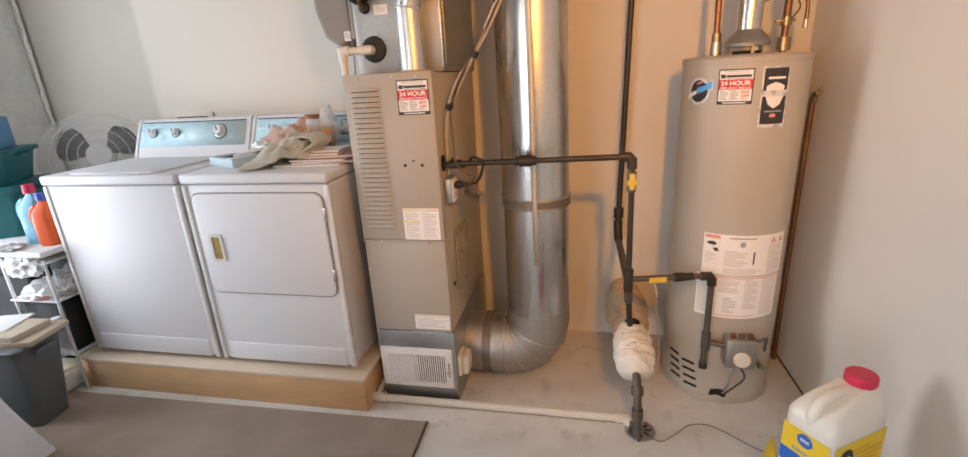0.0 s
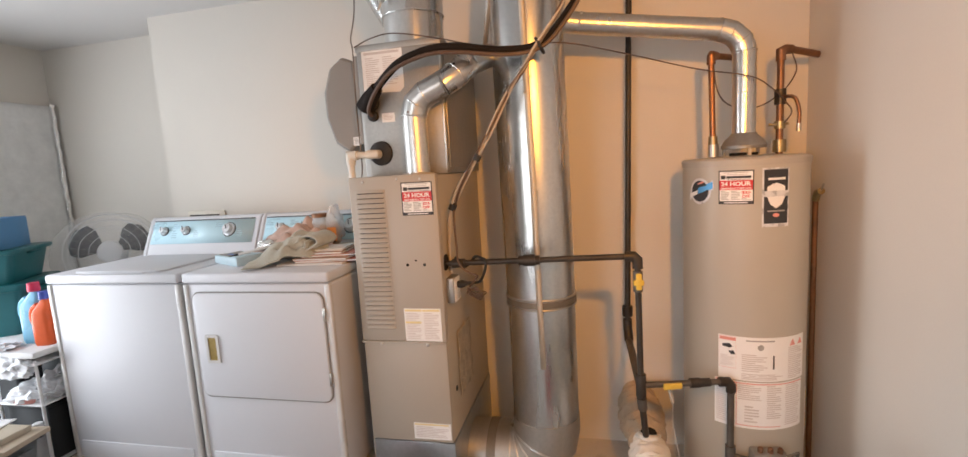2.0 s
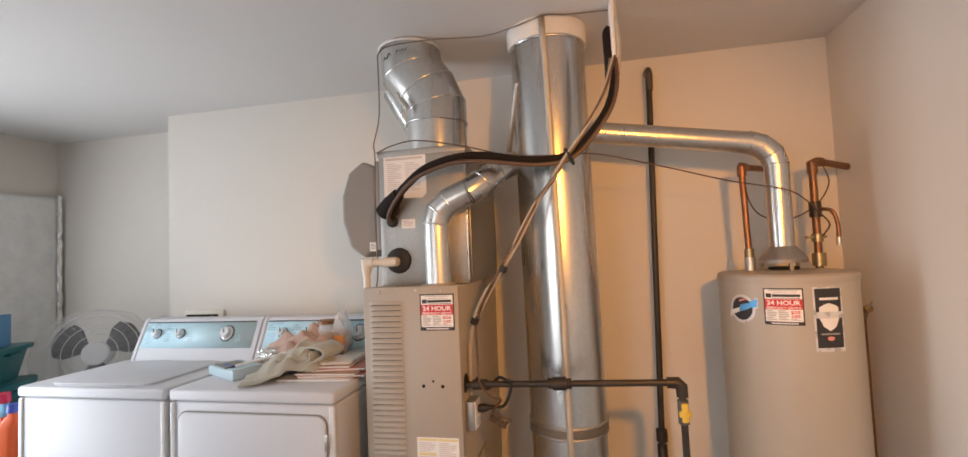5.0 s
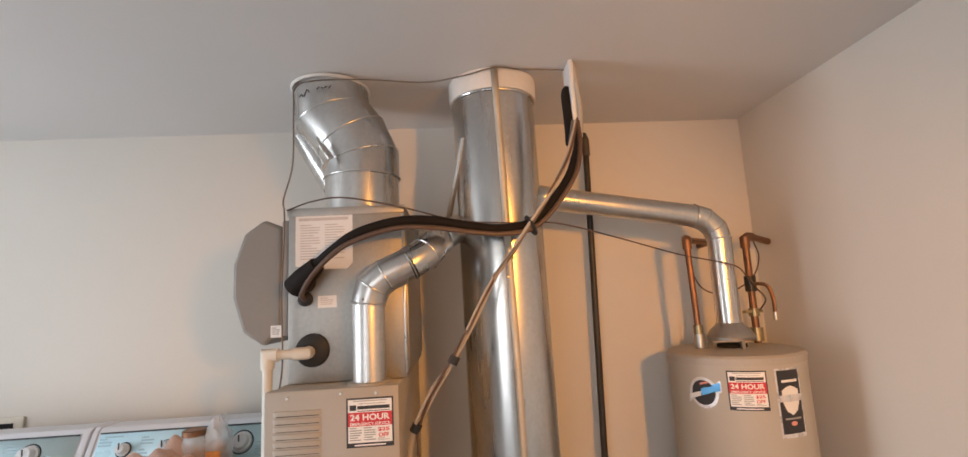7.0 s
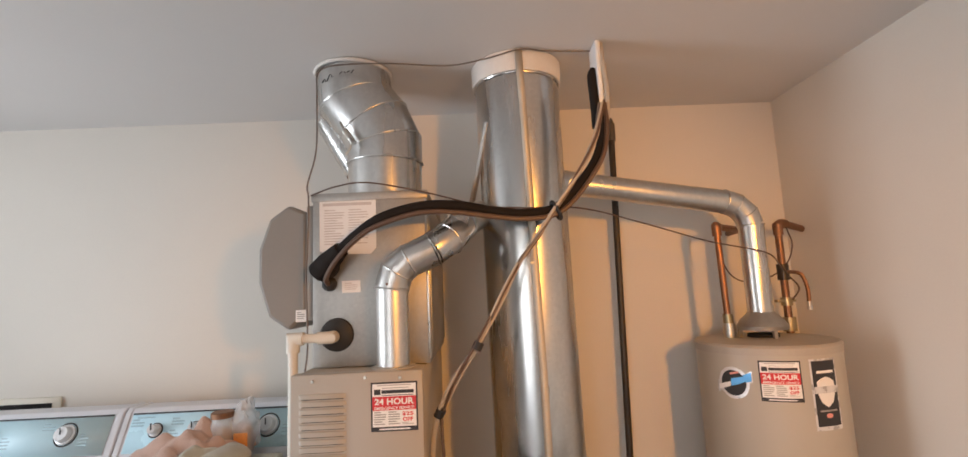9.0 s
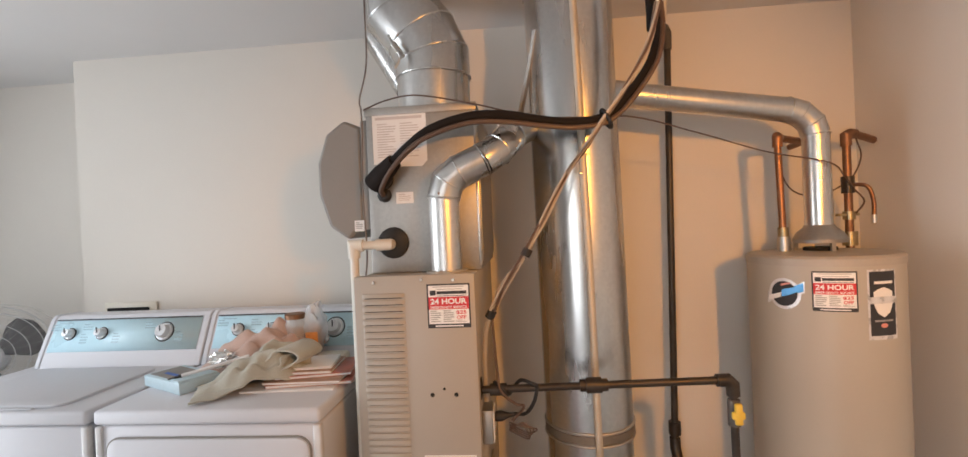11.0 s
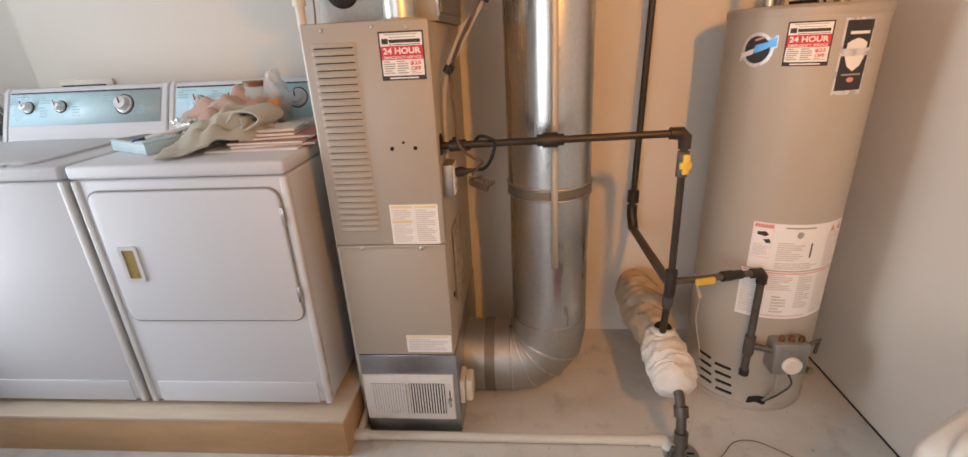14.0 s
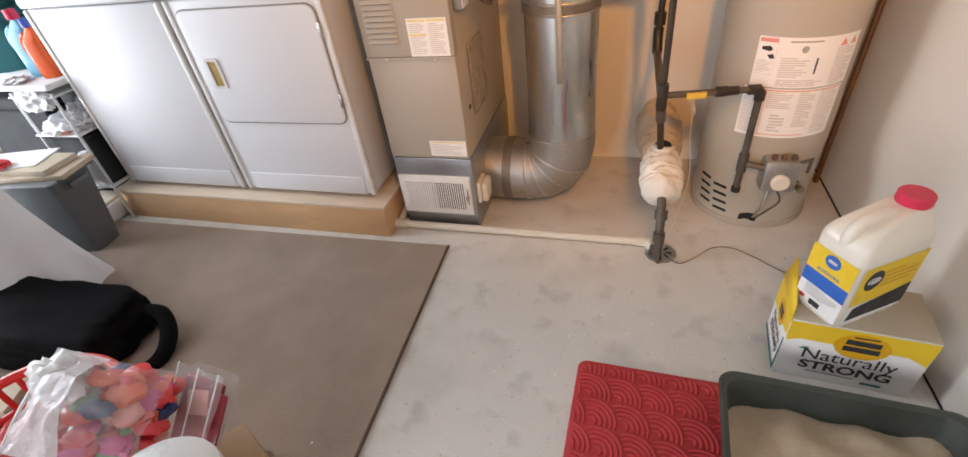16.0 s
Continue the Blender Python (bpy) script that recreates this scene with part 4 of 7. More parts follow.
part("elbow", tube([(-0.865, 1.945, 1.528), (-0.895, 1.945, 1.528), (-0.895, 1.945, 1.49)], 0.019), "pvc", dp)
part("elbow", tube([(-0.79, 1.985, 1.528), (-0.79, 1.95, 1.528), (-0.825, 1.947, 1.528)], 0.018), "pvc", dp)
part("pipe", tube([(-0.895, 1.945, 1.5), (-0.897, 1.95, 0.05), (-0.897, 1.84, 0.03)], 0.0135), "pvc", dp)
part("floor_pipe", tube([(-0.93, 1.838, 0.02), (0.19, 1.838, 0.02)], 0.017), "pvc", dp)
part("coupling", tube([(-0.92, 1.838, 0.021), (-0.86, 1.838, 0.021)], 0.021), "pvc", dp)
part("elbow", tube([(0.165, 1.838, 0.021), (0.215, 1.838, 0.021), (0.232, 1.82, 0.001)], 0.022), "pvc", dp)

# ---- flue from the furnace ----
fl = thing("furnace_flue", (-0.605, 1.93, fz3), "shiny galvanised flue pipe rising from the furnace", "flue pipe")
line = [(-0.606, 1.93, fz3 + 0.001), (-0.606, 1.93, 1.66), (-0.592, 1.928, 1.708), (-0.555, 1.925, 1.738), (-0.485, 1.93, 1.768), (-0.44, 1.945, 1.798), (-0.402, 2.0, 1.845), (-0.34, 2.14, 1.9)]
part("pipe", tube(line[:2], 0.046, 28), "flue", fl)
part("elbow", tube(line[1:5], 0.0495, 28), "flue", fl)
part("elbow", tube(line[4:7], 0.0495, 28), "flue", fl)
part("end_pipe", tube(line[6:], 0.046, 28), "flue", fl)
for i in (1, 2, 3, 4, 5, 6):
    d = (Vector(line[min(i + 1, 7)]) - Vector(line[i - 1])).normalized()
    part("seam", ring(line[i], d, 0.0500, 0.0026, 28), "flue", fl)
part("flue_collar", lathe([(0.062, 0), (0.062, 0.004), (0.049, 0.006)], (-0.606, 1.93, fz3), (0, 0, 1), 28), "furnace", fl)
for p, ax in (((-0.612, 1.884, 1.672), (0, -1, 0)), ((-0.52, 1.908, 1.77), (0, -1, 0.1))):
    part("rivet", lathe([(0.005, 0), (0.004, 0.003), (0, 0.004)], p, ax, 10), "copper_old", fl)
# supply duct from the coil to the ceiling: collar and adjustable elbow
su = thing("supply_duct", (-0.63, 2.1, cz1), "galvanised round duct with an adjustable elbow up to the ceiling", "duct")
sy = 2.15
pts = [(-0.66, sy, cz1 + 0.003), (-0.66, sy, 2.10)]
part("collar", tube(pts, 0.124, 40), "flue", su)
el = [(-0.66, sy, 2.085), (-0.66, sy, 2.155), (-0.695, sy, 2.235), (-0.757, sy, 2.315), (-0.765, sy, 2.405)]
part("elbow", tube(el, 0.127, 40), "duct", su)
for i, (p, d) in enumerate(((el[0], (0, 0, 1)), (el[1], (-0.25, 0, 1)), (el[2], (-0.55, 0, 1)), (el[3], (-0.35, 0, 1)))):
    part("seam", ring(p, d, 0.1275, 0.0035, 40), "flue", su)
part("ceiling_ring", ring((-0.765, sy, 2.412), (0, 0, 1), 0.129, 0.006, 40), "plaster", su)
for k, (a, z, w, lean) in enumerate(((-38, 2.352, 0.010, 0.4), (-33, 2.350, 0.004, -1.0), (-27, 2.356, 0.012, 0.9), (-21, 2.360, 0.006, -0.8), (-6, 2.366, 0.009, 0.5), (0, 2.366, 0.005, -0.6), (5, 2.369, 0.009, 0.3), (11, 2.370, 0.007, 0.8))):
    q = [Vector((-0.762 + 0.1275 * math.sin(radians(a) + t * w * 4), sy - 0.1275 * math.cos(radians(a) + t * w * 4), z + t * w * lean)) for t in (-1, 0, 1)]
    tagged(part("pen_mark", tube(q, 0.0016, 5), "print_dark", su), kind="stuff")
part("branch_stub", tube([(-0.865, 2.22, 2.275), (-0.755, 2.21, 2.085)], 0.058, 28), "duct", su)
ph = [(-0.78, sy - 0.12, 2.2), (-0.76, sy - 0.135, 2.16), (-0.745, sy - 0.13, 2.12), (-0.76, sy - 0.13, 2.09)]
part("damper_wire", tube(ph, 0.004, 8, smooth=5), "steel", su)
part("damper_handle", tube([(-0.765, sy - 0.125, 2.17), (-0.735, sy - 0.13, 2.125)], 0.011, 12), "steel", su)

# ---- return duct: floor to ceiling ----
DX, DY, DR = -0.178, 2.165, 0.146
rd = thing("return_duct", (DX, DY, 0), "large round galvanised duct from the ceiling to the furnace base", "duct")
part("upper_pipe", tube([(DX - 0.014, DY, CEIL - 0.055), (DX, DY, 0.87)], DR, 56), "duct", rd)
part("lower_pipe", tube([(DX, DY, 0.90), (DX, DY, 0.335)], DR - 0.003, 56), "duct", rd)
part("ceiling_collar", lathe([(DR + 0.008, 0), (DR + 0.01, 0.005), (DR + 0.012, 0.068)], (DX - 0.014, DY, CEIL - 0.07), seg=56), "plaster", rd, "plaster collar at the ceiling")
for z in (0.865, 0.905):
    part("bead", ring((DX, DY, z), (0, 0, 1), DR + 0.001, 0.0048, 56), "duct_dull", rd)
part("joint_band", lathe([(DR + 0.003, 0), (DR + 0.003, 0.026)], (DX, DY, 0.872), seg=56), "band", rd)
gores = [(DX, DY, 0.36)]
R0, EZ = 0.15, 0.152
for k in range(0, 5):
    a = radians(22.5 * k)
    gores.append((DX - R0 + R0 * math.cos(a), DY, EZ + R0 - R0 * math.sin(a)))
gores.append((fx1 + 0.003, DY, EZ))
part("floor_elbow", tube(gores, DR, 56), "duct_dull", rd, sharp=12)
for k in range(1, 6):
    d = Vector(gores[min(k + 1, 6)]) - Vector(gores[k - 1])
    b = ring(gores[k], d, DR + 0.001, 0.0042, 56)
    if k > 1:
        part("gore_seam", b, "flue", rd)
    else:
        b.free()
part("take_off_band", tube([(-0.435, DY, EZ), (-0.395, DY, EZ)], DR + 0.003, 56), "band", rd)
part("bead", ring((DX - 0.014, DY, 2.346), (0, 0, 1), DR + 0.001, 0.005, 56), "duct", rd)
b = bmesh.new()
q = [[b.verts.new((x + w, DY - DR - d, z)) for w in (-0.0115, 0.0115)] for x, d, z in ((DX - 0.018, 0.017, 2.418), (DX - 0.016, 0.017, 2.33), (DX - 0.012, 0.006, 2.25), (DX - 0.006, 0.005, 1.95), (DX + 0.004, 0.005, 1.42), (DX + 0.008, 0.0055, 0.93), (DX + 0.009, 0.009, 0.885), (DX + 0.010, 0.003, 0.82), (DX + 0.012, 0.003, 0.62))]
for a, c in zip(q, q[1:]):
    b.faces.new((a[0], a[1], c[1], c[0]))
part("hanger_strap", b, "strap", rd, "long steel strap down the front", thick=0.003)
for z in (2.40, 2.28, 1.72):
    screw(DX - 0.012, DY - DR - 0.012 if z > 2.3 else DY - DR - 0.006, z, (0, -1, 0), rd, 0.006)
part("brace_strap", tube([(-0.305, DY - 0.085, 2.2), (-0.33, DY - 0.05, 2.09), (-0.37, DY + 0.03, 1.94)], 0.011, 6), "coil", rd)
for z in (1.78, 1.40, 0.78, 0.66):
    screw(DX + 0.012, DY - DR, z, (0, -1, 0), rd, 0.004)

# ---- water heater ----
HX, HY, HR, HT = 0.635, 2.238, 0.222, 1.432
wh = thing("water_heater", (HX, HY, 0), "tall grey-beige gas water heater tank with labels", "water heater")
part("tank", lathe([(HR - 0.006, 0.012), (HR, 0.02), (HR, HT - 0.03)], (HX, HY, 0), seg=72), "heater", wh)
part("base_ring", lathe([(HR + 0.004, 0.0), (HR + 0.006, 0.006), (HR + 0.006, 0.024), (HR + 0.001, 0.028)], (HX, HY, 0), seg=72), "heater_top", wh)
part("lid", lathe([(HR + 0.003, 0), (HR + 0.004, 0.022), (HR - 0.004, 0.03), (0.1, 0.036), (0, 0.037)], (HX, HY, HT - 0.031), seg=72), "heater_top", wh)
part("draught_hood", lathe([(0.079, 0.0), (0.081, 0.012), (0.068, 0.034), (0.048, 0.052), (0.044, 0.06)], (HX, HY, HT + 0.032), seg=36), "coil", wh, "dull metal draught hood")
for a in (30, 150, 270):
    x, y = HX + 0.07 * math.cos(radians(a)), HY + 0.07 * math.sin(radians(a))
    part("hood_leg", box(x - 0.006, y - 0.006, HT + 0.003, x + 0.006, y + 0.006, HT + 0.036), "coil", wh)
part("flue_outlet", lathe([(0.05, 0), (0.05, 0.012), (0, 0.013)], (HX, HY, HT + 0.004), seg=28), "hole", wh)


def on_tank(theta, z, extra=0.0):
    def place(u, v, d):
        a = radians(theta) + u / HR
        r = HR + d + extra
        return Vector((HX + r * math.sin(a), HY - r * math.cos(a), z + v))
    return place


service_sticker(wh, on_tank(-22, 1.326), 0.115, 0.122)
s = Sheet(on_tank(11.5, 1.285))
s.bar("chrome_print", -0.047, -0.104, 0.047, 0.105, 0.0006, 10)
s.bar("print_dark", -0.041, -0.092, 0.042, 0.099, 0.0012, 10)
shield = [(-0.031, 0.038), (-0.018, 0.046), (0, 0.052), (0.018, 0.046), (0.031, 0.038), (0.03, 0.0), (0.02, -0.024), (0, -0.038), (-0.02, -0.024), (-0.03, 0.0)]
s.outline("paper", shield, 0.0018)
s.bar("chrome_print", -0.048, 0.004, 0.046, 0.024, 0.0026, 10)
s.bar("paper", -0.028, 0.062, 0.032, 0.07, 0.0018)
s.bar("print", -0.03, -0.05, 0.03, -0.045, 0.0018)
s.outline("pink", [(0.012 * math.cos(k * 0.6), -0.062 + 0.007 * math.sin(k * 0.6)) for k in range(10)], 0.0018)
s.done(wh, "emblem_label", "chrome_print", "black and silver shield label")
s = Sheet(on_tank(-57, 1.312))
circ = [(0.05 * math.cos(k * 0.3142), 0.05 * math.sin(k * 0.3142)) for k in range(20)]
s.outline("chrome_print", circ, 0.0006)
s.outline("print_dark", [(x * 0.8, y * 0.8) for x, y in circ], 0.0012)
s.outline("chrome_print", [(-0.056, -0.036), (0.060, 0.006), (0.060, 0.042), (-0.054, 0.002)], 0.0018)
s.outline("sky_print", [(-0.006, -0.010), (0.057, 0.010), (0.057, 0.037), (-0.006, 0.012)], 0.0024)
s.outline("paper", [(-0.05, -0.026), (-0.008, -0.011), (-0.008, 0.004), (-0.05, -0.010)], 0.0024)
s.outline("pink", [(-0.008, 0.024), (0.02, 0.032), (0.02, 0.038), (-0.008, 0.031)], 0.0018)
s.done(wh, "emblem_label", "chrome_print", "round silver, black and blue emblem")
# large instruction labels, one over the other
s = Sheet(on_tank(6, 0.685))
s.bar("paper", -0.165, -0.083, 0.165, 0.086, 0.0006, 20)
s.bar("pink", -0.16, 0.068, -0.105, 0.08, 0.0012)
for a in ((-0.162, 0.082, -0.104, 0.083), (-0.162, -0.04, -0.104, -0.039), (-0.162, -0.04, -0.1615, 0.083), (-0.1045, -0.04, -0.104, 0.083)):
    s.bar("pink", *a, 0.0012)
s.outline("print_dark", [(-0.15, 0.052), (-0.125, 0.056), (-0.115, 0.045), (-0.125, 0.038), (-0.15, 0.042)], 0.0013)
s.outline("print_dark", [(-0.13, 0.026), (-0.112, 0.03), (-0.106, 0.016), (-0.12, 0.014)], 0.0013)
s.lines("faint_print", -0.157, -0.036, -0.109, 0.008, 9, 0.0012, 0.4)
s.bar("print", -0.07, 0.07, 0.025, 0.075, 0.0012)
s.outline("print", [(-0.022 + 0.011 * math.cos(k * 0.6), 0.048 + 0.012 * math.sin(k * 0.6)) for k in range(10)], 0.0012)
s.lines("faint_print", -0.085, -0.05, 0.0, 0.02, 9, 0.0012, 0.45, seed=8)
s.lines("faint_print", -0.085, -0.08, 0.06, -0.055, 4, 0.0012, 0.5, seed=2)
s.bar("print_dark", 0.02, -0.035, 0.026, 0.018, 0.0012)
for u in (0.085, 0.125):
    s.outline("pink", [(u, 0.05), (u + 0.014, 0.075), (u + 0.028, 0.05)], 0.0012)
s.lines("faint_print", 0.08, -0.08, 0.158, 0.045, 17, 0.0012, 0.45, seed=9)
s.done(wh, "instruction_label", "paper", "white instruction label with red headings")
s = Sheet(on_tank(5, 0.503))
s.bar("paper", -0.175, -0.09, 0.16, 0.094, 0.0006, 20)
s.bar("pink", -0.17, 0.086, 0.155, 0.09, 0.0012, 16)
for u in (-0.098, -0.0975):
    s.bar("pink", u, -0.082, u + 0.001, 0.086, 0.0012)
s.bar("pink", -0.098, -0.08, 0.055, -0.077, 0.0012)
s.lines("faint_print", -0.168, -0.08, -0.105, 0.08, 20, 0.0012, 0.4, seed=11)
s.lines("faint_print", -0.092, 0.02, -0.01, 0.082, 8, 0.0012, 0.45, seed=12)
s.lines("faint_print", -0.07, -0.07, -0.02, 0.0, 6, 0.0012, 0.5, seed=13)
s.lines("faint_print", 0.005, -0.05, 0.06, 0.082, 16, 0.0012, 0.45, seed=14)
s.lines("faint_print", 0.075, -0.08, 0.15, 0.082, 20, 0.0012, 0.4, seed=15)
s.done(wh, "instruction_label", "paper", "white instruction label with red headings")
s = Sheet(on_tank(66, 0.44))
s.bar("paper", -0.03, -0.1, 0.05, 0.1, 0.0006)
s.lines("yellow_print", -0.02, -0.08, 0.04, 0.08, 7, 0.0012, 0.4)
s.done(wh, "energy_label", "paper", "white and yellow energy label")
# air slots round the foot
for row in range(4):
    for c_ in range(2):
        th, z = -62 + c_ * 20 + row * 1.5, 0.175 - row * 0.036 - c_ * 0.012
        s = Sheet(on_tank(th, z))
        s.outline("hole", [(x, y) for x, y in rounded(0.062, 0.013, 0.006, 3)], 0.0012)
        part("air_slot", s.layers["hole"], "hole", wh)
s = Sheet(on_tank(-5, 0.075))
s.bar("heater", -0.052, -0.05, 0.052, 0.05, 0.004, 8)
acc = s.done(wh, "access_door", "heater")
# irregular near-black patch low on the access door
s = Sheet(on_tank(-8, 0.055))
s.outline("hole", [(-0.035, -0.02), (0.03, -0.022), (0.034, 0.012), (0.0, 0.02), (-0.03, 0.01)], 0.0055)
part("foot_opening", s.layers["hole"], "hole", acc)
# gas control valve
gv = part("gas_control", box(0.60, HY - HR - 0.062, 0.215, 0.72, HY - HR + 0.02, 0.345, 0.012), "coil", wh, "grey gas control valve")
part("dial", lathe([(0.032, 0), (0.032, 0.012), (0.027, 0.016), (0, 0.017)], (0.662, HY - HR - 0.062, 0.262), (0, -1, 0), 26), "cream_plastic", gv, "white temperature dial")
part("drain_valve", lathe([(0.016, 0), (0.016, 0.03), (0.01, 0.032), (0.01, 0.05), (0.014, 0.05), (0.014, 0.06)], (0.735, HY - HR + 0.02, 0.215), (0.25, -1, 0), 16), "brass", wh, "brass drain valve")
for x in (0.628, 0.662, 0.695):
    part("fitting", lathe([(0.01, 0), (0.01, 0.018), (0.006, 0.022)], (x, HY - HR - 0.035, 0.342), (0, 0, 1), 12), "copper_old", gv)
part("lever", tube([(0.70, HY - HR - 0.05, 0.335), (0.75, HY - HR - 0.04, 0.35), (0.752, HY - HR - 0.03, 0.29)], 0.006, 10), "iron_grey", gv)
part("pilot_tube", tube([(0.635, HY - HR - 0.04, 0.22), (0.63, HY - HR - 0.045, 0.13), (0.622, HY - HR - 0.01, 0.06)], 0.005, 8, smooth=5), "steel", gv)
part("pilot_tube", tube([(0.66, HY - HR - 0.045, 0.225), (0.685, HY - HR - 0.05, 0.17), (0.655, HY - HR - 0.045, 0.12), (0.635, HY - HR - 0.01, 0.06)], 0.004, 8, smooth=5), "iron_grey", gv)

# vent pipe from the water heater to the return side chase
vp = thing("heater_vent", (HX, HY, HT + 0.08), "shiny galvanised vent pipe sloping from the water heater across the wall", "vent pipe")
vl = [(HX, HY, HT + 0.085), (HX, HY, 1.832), (HX - 0.012, HY, 1.872), (HX - 0.048, HY, 1.908), (HX - 0.09, HY - 0.003, 1.922), (0.02, 2.215, 2.003), (-0.07, 2.205, 2.02)]
part("riser", tube(vl[:2], 0.042, 32), "flue", vp)
part("elbow", tube(vl[1:5], 0.0435, 32), "flue", vp)
part("run", tube(vl[4:], 0.042, 32), "flue", vp)
for i in (1, 2, 3, 4):
    part("seam", ring(vl[i], Vector(vl[i + 1]) - Vector(vl[i - 1]), 0.0436, 0.0022, 32), "flue", vp)
part("seam", ring(vl[5], Vector(vl[6]) - Vector(vl[4]), 0.0425, 0.002, 32), "flue", vp)
screw(0.03, 2.175, 2.03, (0, -1, 0.3), vp, 0.006)

# ---- copper water pipes on the heater ----


def joint(parent, p, r, axis, length, material, name="coupling"):
    d = Vector(axis).normalized()
    part(name, tube([Vector(p) - d * length / 2, Vector(p) + d * length / 2], r, 16), material, parent)


cp = thing("hot_water_pipe", (0.525, 2.262, HT), "bright copper pipe rising from the water heater to the wall", "copper pipe")
part("riser", tube([(0.53, 2.262, HT + 0.004), (0.522, 2.262, 1.815)], 0.0115, 16), "copper", cp)
part("elbow", tube([(0.522, 2.262, 1.80), (0.522, 2.262, 1.828), (0.528, 2.275, 1.838), (0.55, 2.305, 1.838)], 0.0165, 16), "copper", cp)
part("wall_run", tube([(0.54, 2.30, 1.838), (0.70, 2.43, 1.838), (0.73, BACK + 0.01, 1.838)], 0.0125, 16), "copper_old", cp)
joint(cp, (0.53, 2.262, HT + 0.03), 0.02, (0, 0, 1), 0.05, "steel", "union_nut")
joint(cp, (0.529, 2.262, HT + 0.07), 0.017, (0, 0, 1), 0.035, "brass", "union_nut")
cc = thing("cold_water_pipe", (0.80, 2.33, HT), "tarnished copper pipe with a valve on the water heater", "copper pipe")
part("riser", tube([(0.795, 2.335, HT + 0.002), (0.795, 2.335, 1.82)], 0.0135, 16), "copper_old", cc)
part("elbow", tube([(0.795, 2.335, 1.80), (0.795, 2.335, 1.835), (0.815, 2.345, 1.845), (0.84, 2.36, 1.845)], 0.018, 16), "copper_old", cc)
part("wall_run", tube([(0.84, 2.36, 1.845), (0.96, 2.45, 1.835), (0.99, 2.48, 1.835)], 0.0135, 16), "copper_old", cc)
joint(cc, (0.795, 2.335, HT + 0.035), 0.024, (0, 0, 1), 0.05, "brass", "union_nut")
joint(cc, (0.795, 2.335, 1.66), 0.021, (0, 0, 1), 0.06, "iron", "valve_body")
part("clamp", box(0.755, 2.322, 1.548, 0.825, 2.348, 1.558, 0.003), "brass", cc, "brass earth clamp")
joint(cc, (0.795, 2.335, 1.55), 0.02, (0, 0, 1), 0.03, "brass", "clamp_ring")
part("side_tap", tube([(0.80, 2.32, 1.66), (0.83, 2.29, 1.65), (0.845, 2.285, 1.60), (0.845, 2.285, 1.54)], 0.007, 10, smooth=4), "copper_old", cc)
joint(cc, (0.845, 2.285, 1.535), 0.009, (0, 0, 1), 0.03, "steel", "tap_end")
cr = thing("corner_pipe", (0.955, 2.38, 0), "old copper pipe with a small valve in the wall corner", "copper pipe")
part("pipe", tube([(0.957, 2.40, 0.0), (0.957, 2.40, 1.245)], 0.011, 14), "copper_old", cr)
part("valve", tube([(0.957, 2.40, 1.235), (0.957, 2.385, 1.265), (0.957, 2.35, 1.275)], 0.014, 12), "brass", cr)
part("lever", tube([(0.957, 2.355, 1.275), (0.95, 2.315, 1.305)], 0.004, 8), "steel", cr)

# ---- black iron gas pipes ----
gp = thing("gas_pipe", (0.2, 1.92, 0), "black iron gas pipe with yellow-handled valves from furnace to heater", "gas pipe")
GY, GZ = 1.922, 1.102
part("furnace_run", tube([(fx1 - 0.01, 1.925, 1.085), (0.165, GY, GZ)], 0.0112, 16), "iron", gp)
joint(gp, (fx1 + 0.05, 1.925, 1.0855), 0.018, (1, 0, 0.02), 0.05, "iron", "coupling")
joint(gp, (-0.19, GY + 0.001, 1.094), 0.023, (1, 0, 0.02), 0.045, "iron", "union")
joint(gp, (-0.215, GY + 0.001, 1.094), 0.018, (1, 0, 0.02), 0.03, "iron", "union")
joint(gp, (-0.165, GY + 0.001, 1.094), 0.018, (1, 0, 0.02), 0.03, "iron", "union")
part("elbow", tube([(0.155, GY, GZ), (0.185, GY, GZ), (0.199, GY, GZ - 0.014), (0.2, GY, GZ - 0.045)], [0.018, 0.0185, 0.0185, 0.018], 16), "iron", gp)
part("riser", tube([(0.2, GY, GZ - 0.03), (0.204, GY, 0.60)], 0.0112, 16), "iron", gp)
joint(gp, (0.2, GY, 1.01), 0.017, (0, 0, 1), 0.075, "iron_grey", "valve_body")
part("valve_handle", box(0.19, GY - 0.036, 0.985, 0.211, GY - 0.022, 1.045, 0.005), "yellow", gp, "yellow valve handle")
part("valve_handle", box(0.182, GY - 0.035, 1.0, 0.219, GY - 0.021, 1.022, 0.006), "yellow", gp, "yellow valve handle")
joint(gp, (0.204, GY, 0.615), 0.0185, (0, 0, 1), 0.085, "iron", "tee")
part("drop_leg", tube([(0.204, GY, 0.60), (0.207, 1.935, 0.55), (0.228, 2.02, 0.36)], 0.0125, 16), "iron", gp)
joint(gp, (0.209, 1.943, 0.535), 0.018, (0.1, 0.42, -1), 0.06, "iron_grey", "coupling")
part("heater_run", tube([(0.205, GY, 0.615), (0.30, 1.944, 0.613), (0.515, 2.0, 0.606)], 0.0115, 16), "iron_grey", gp)
joint(gp, (0.40, 1.97, 0.61), 0.0185, (1, 0.25, 0), 0.035, "iron", "union")
joint(gp, (0.43, 1.978, 0.609), 0.016, (1, 0.25, 0), 0.05, "iron", "union")
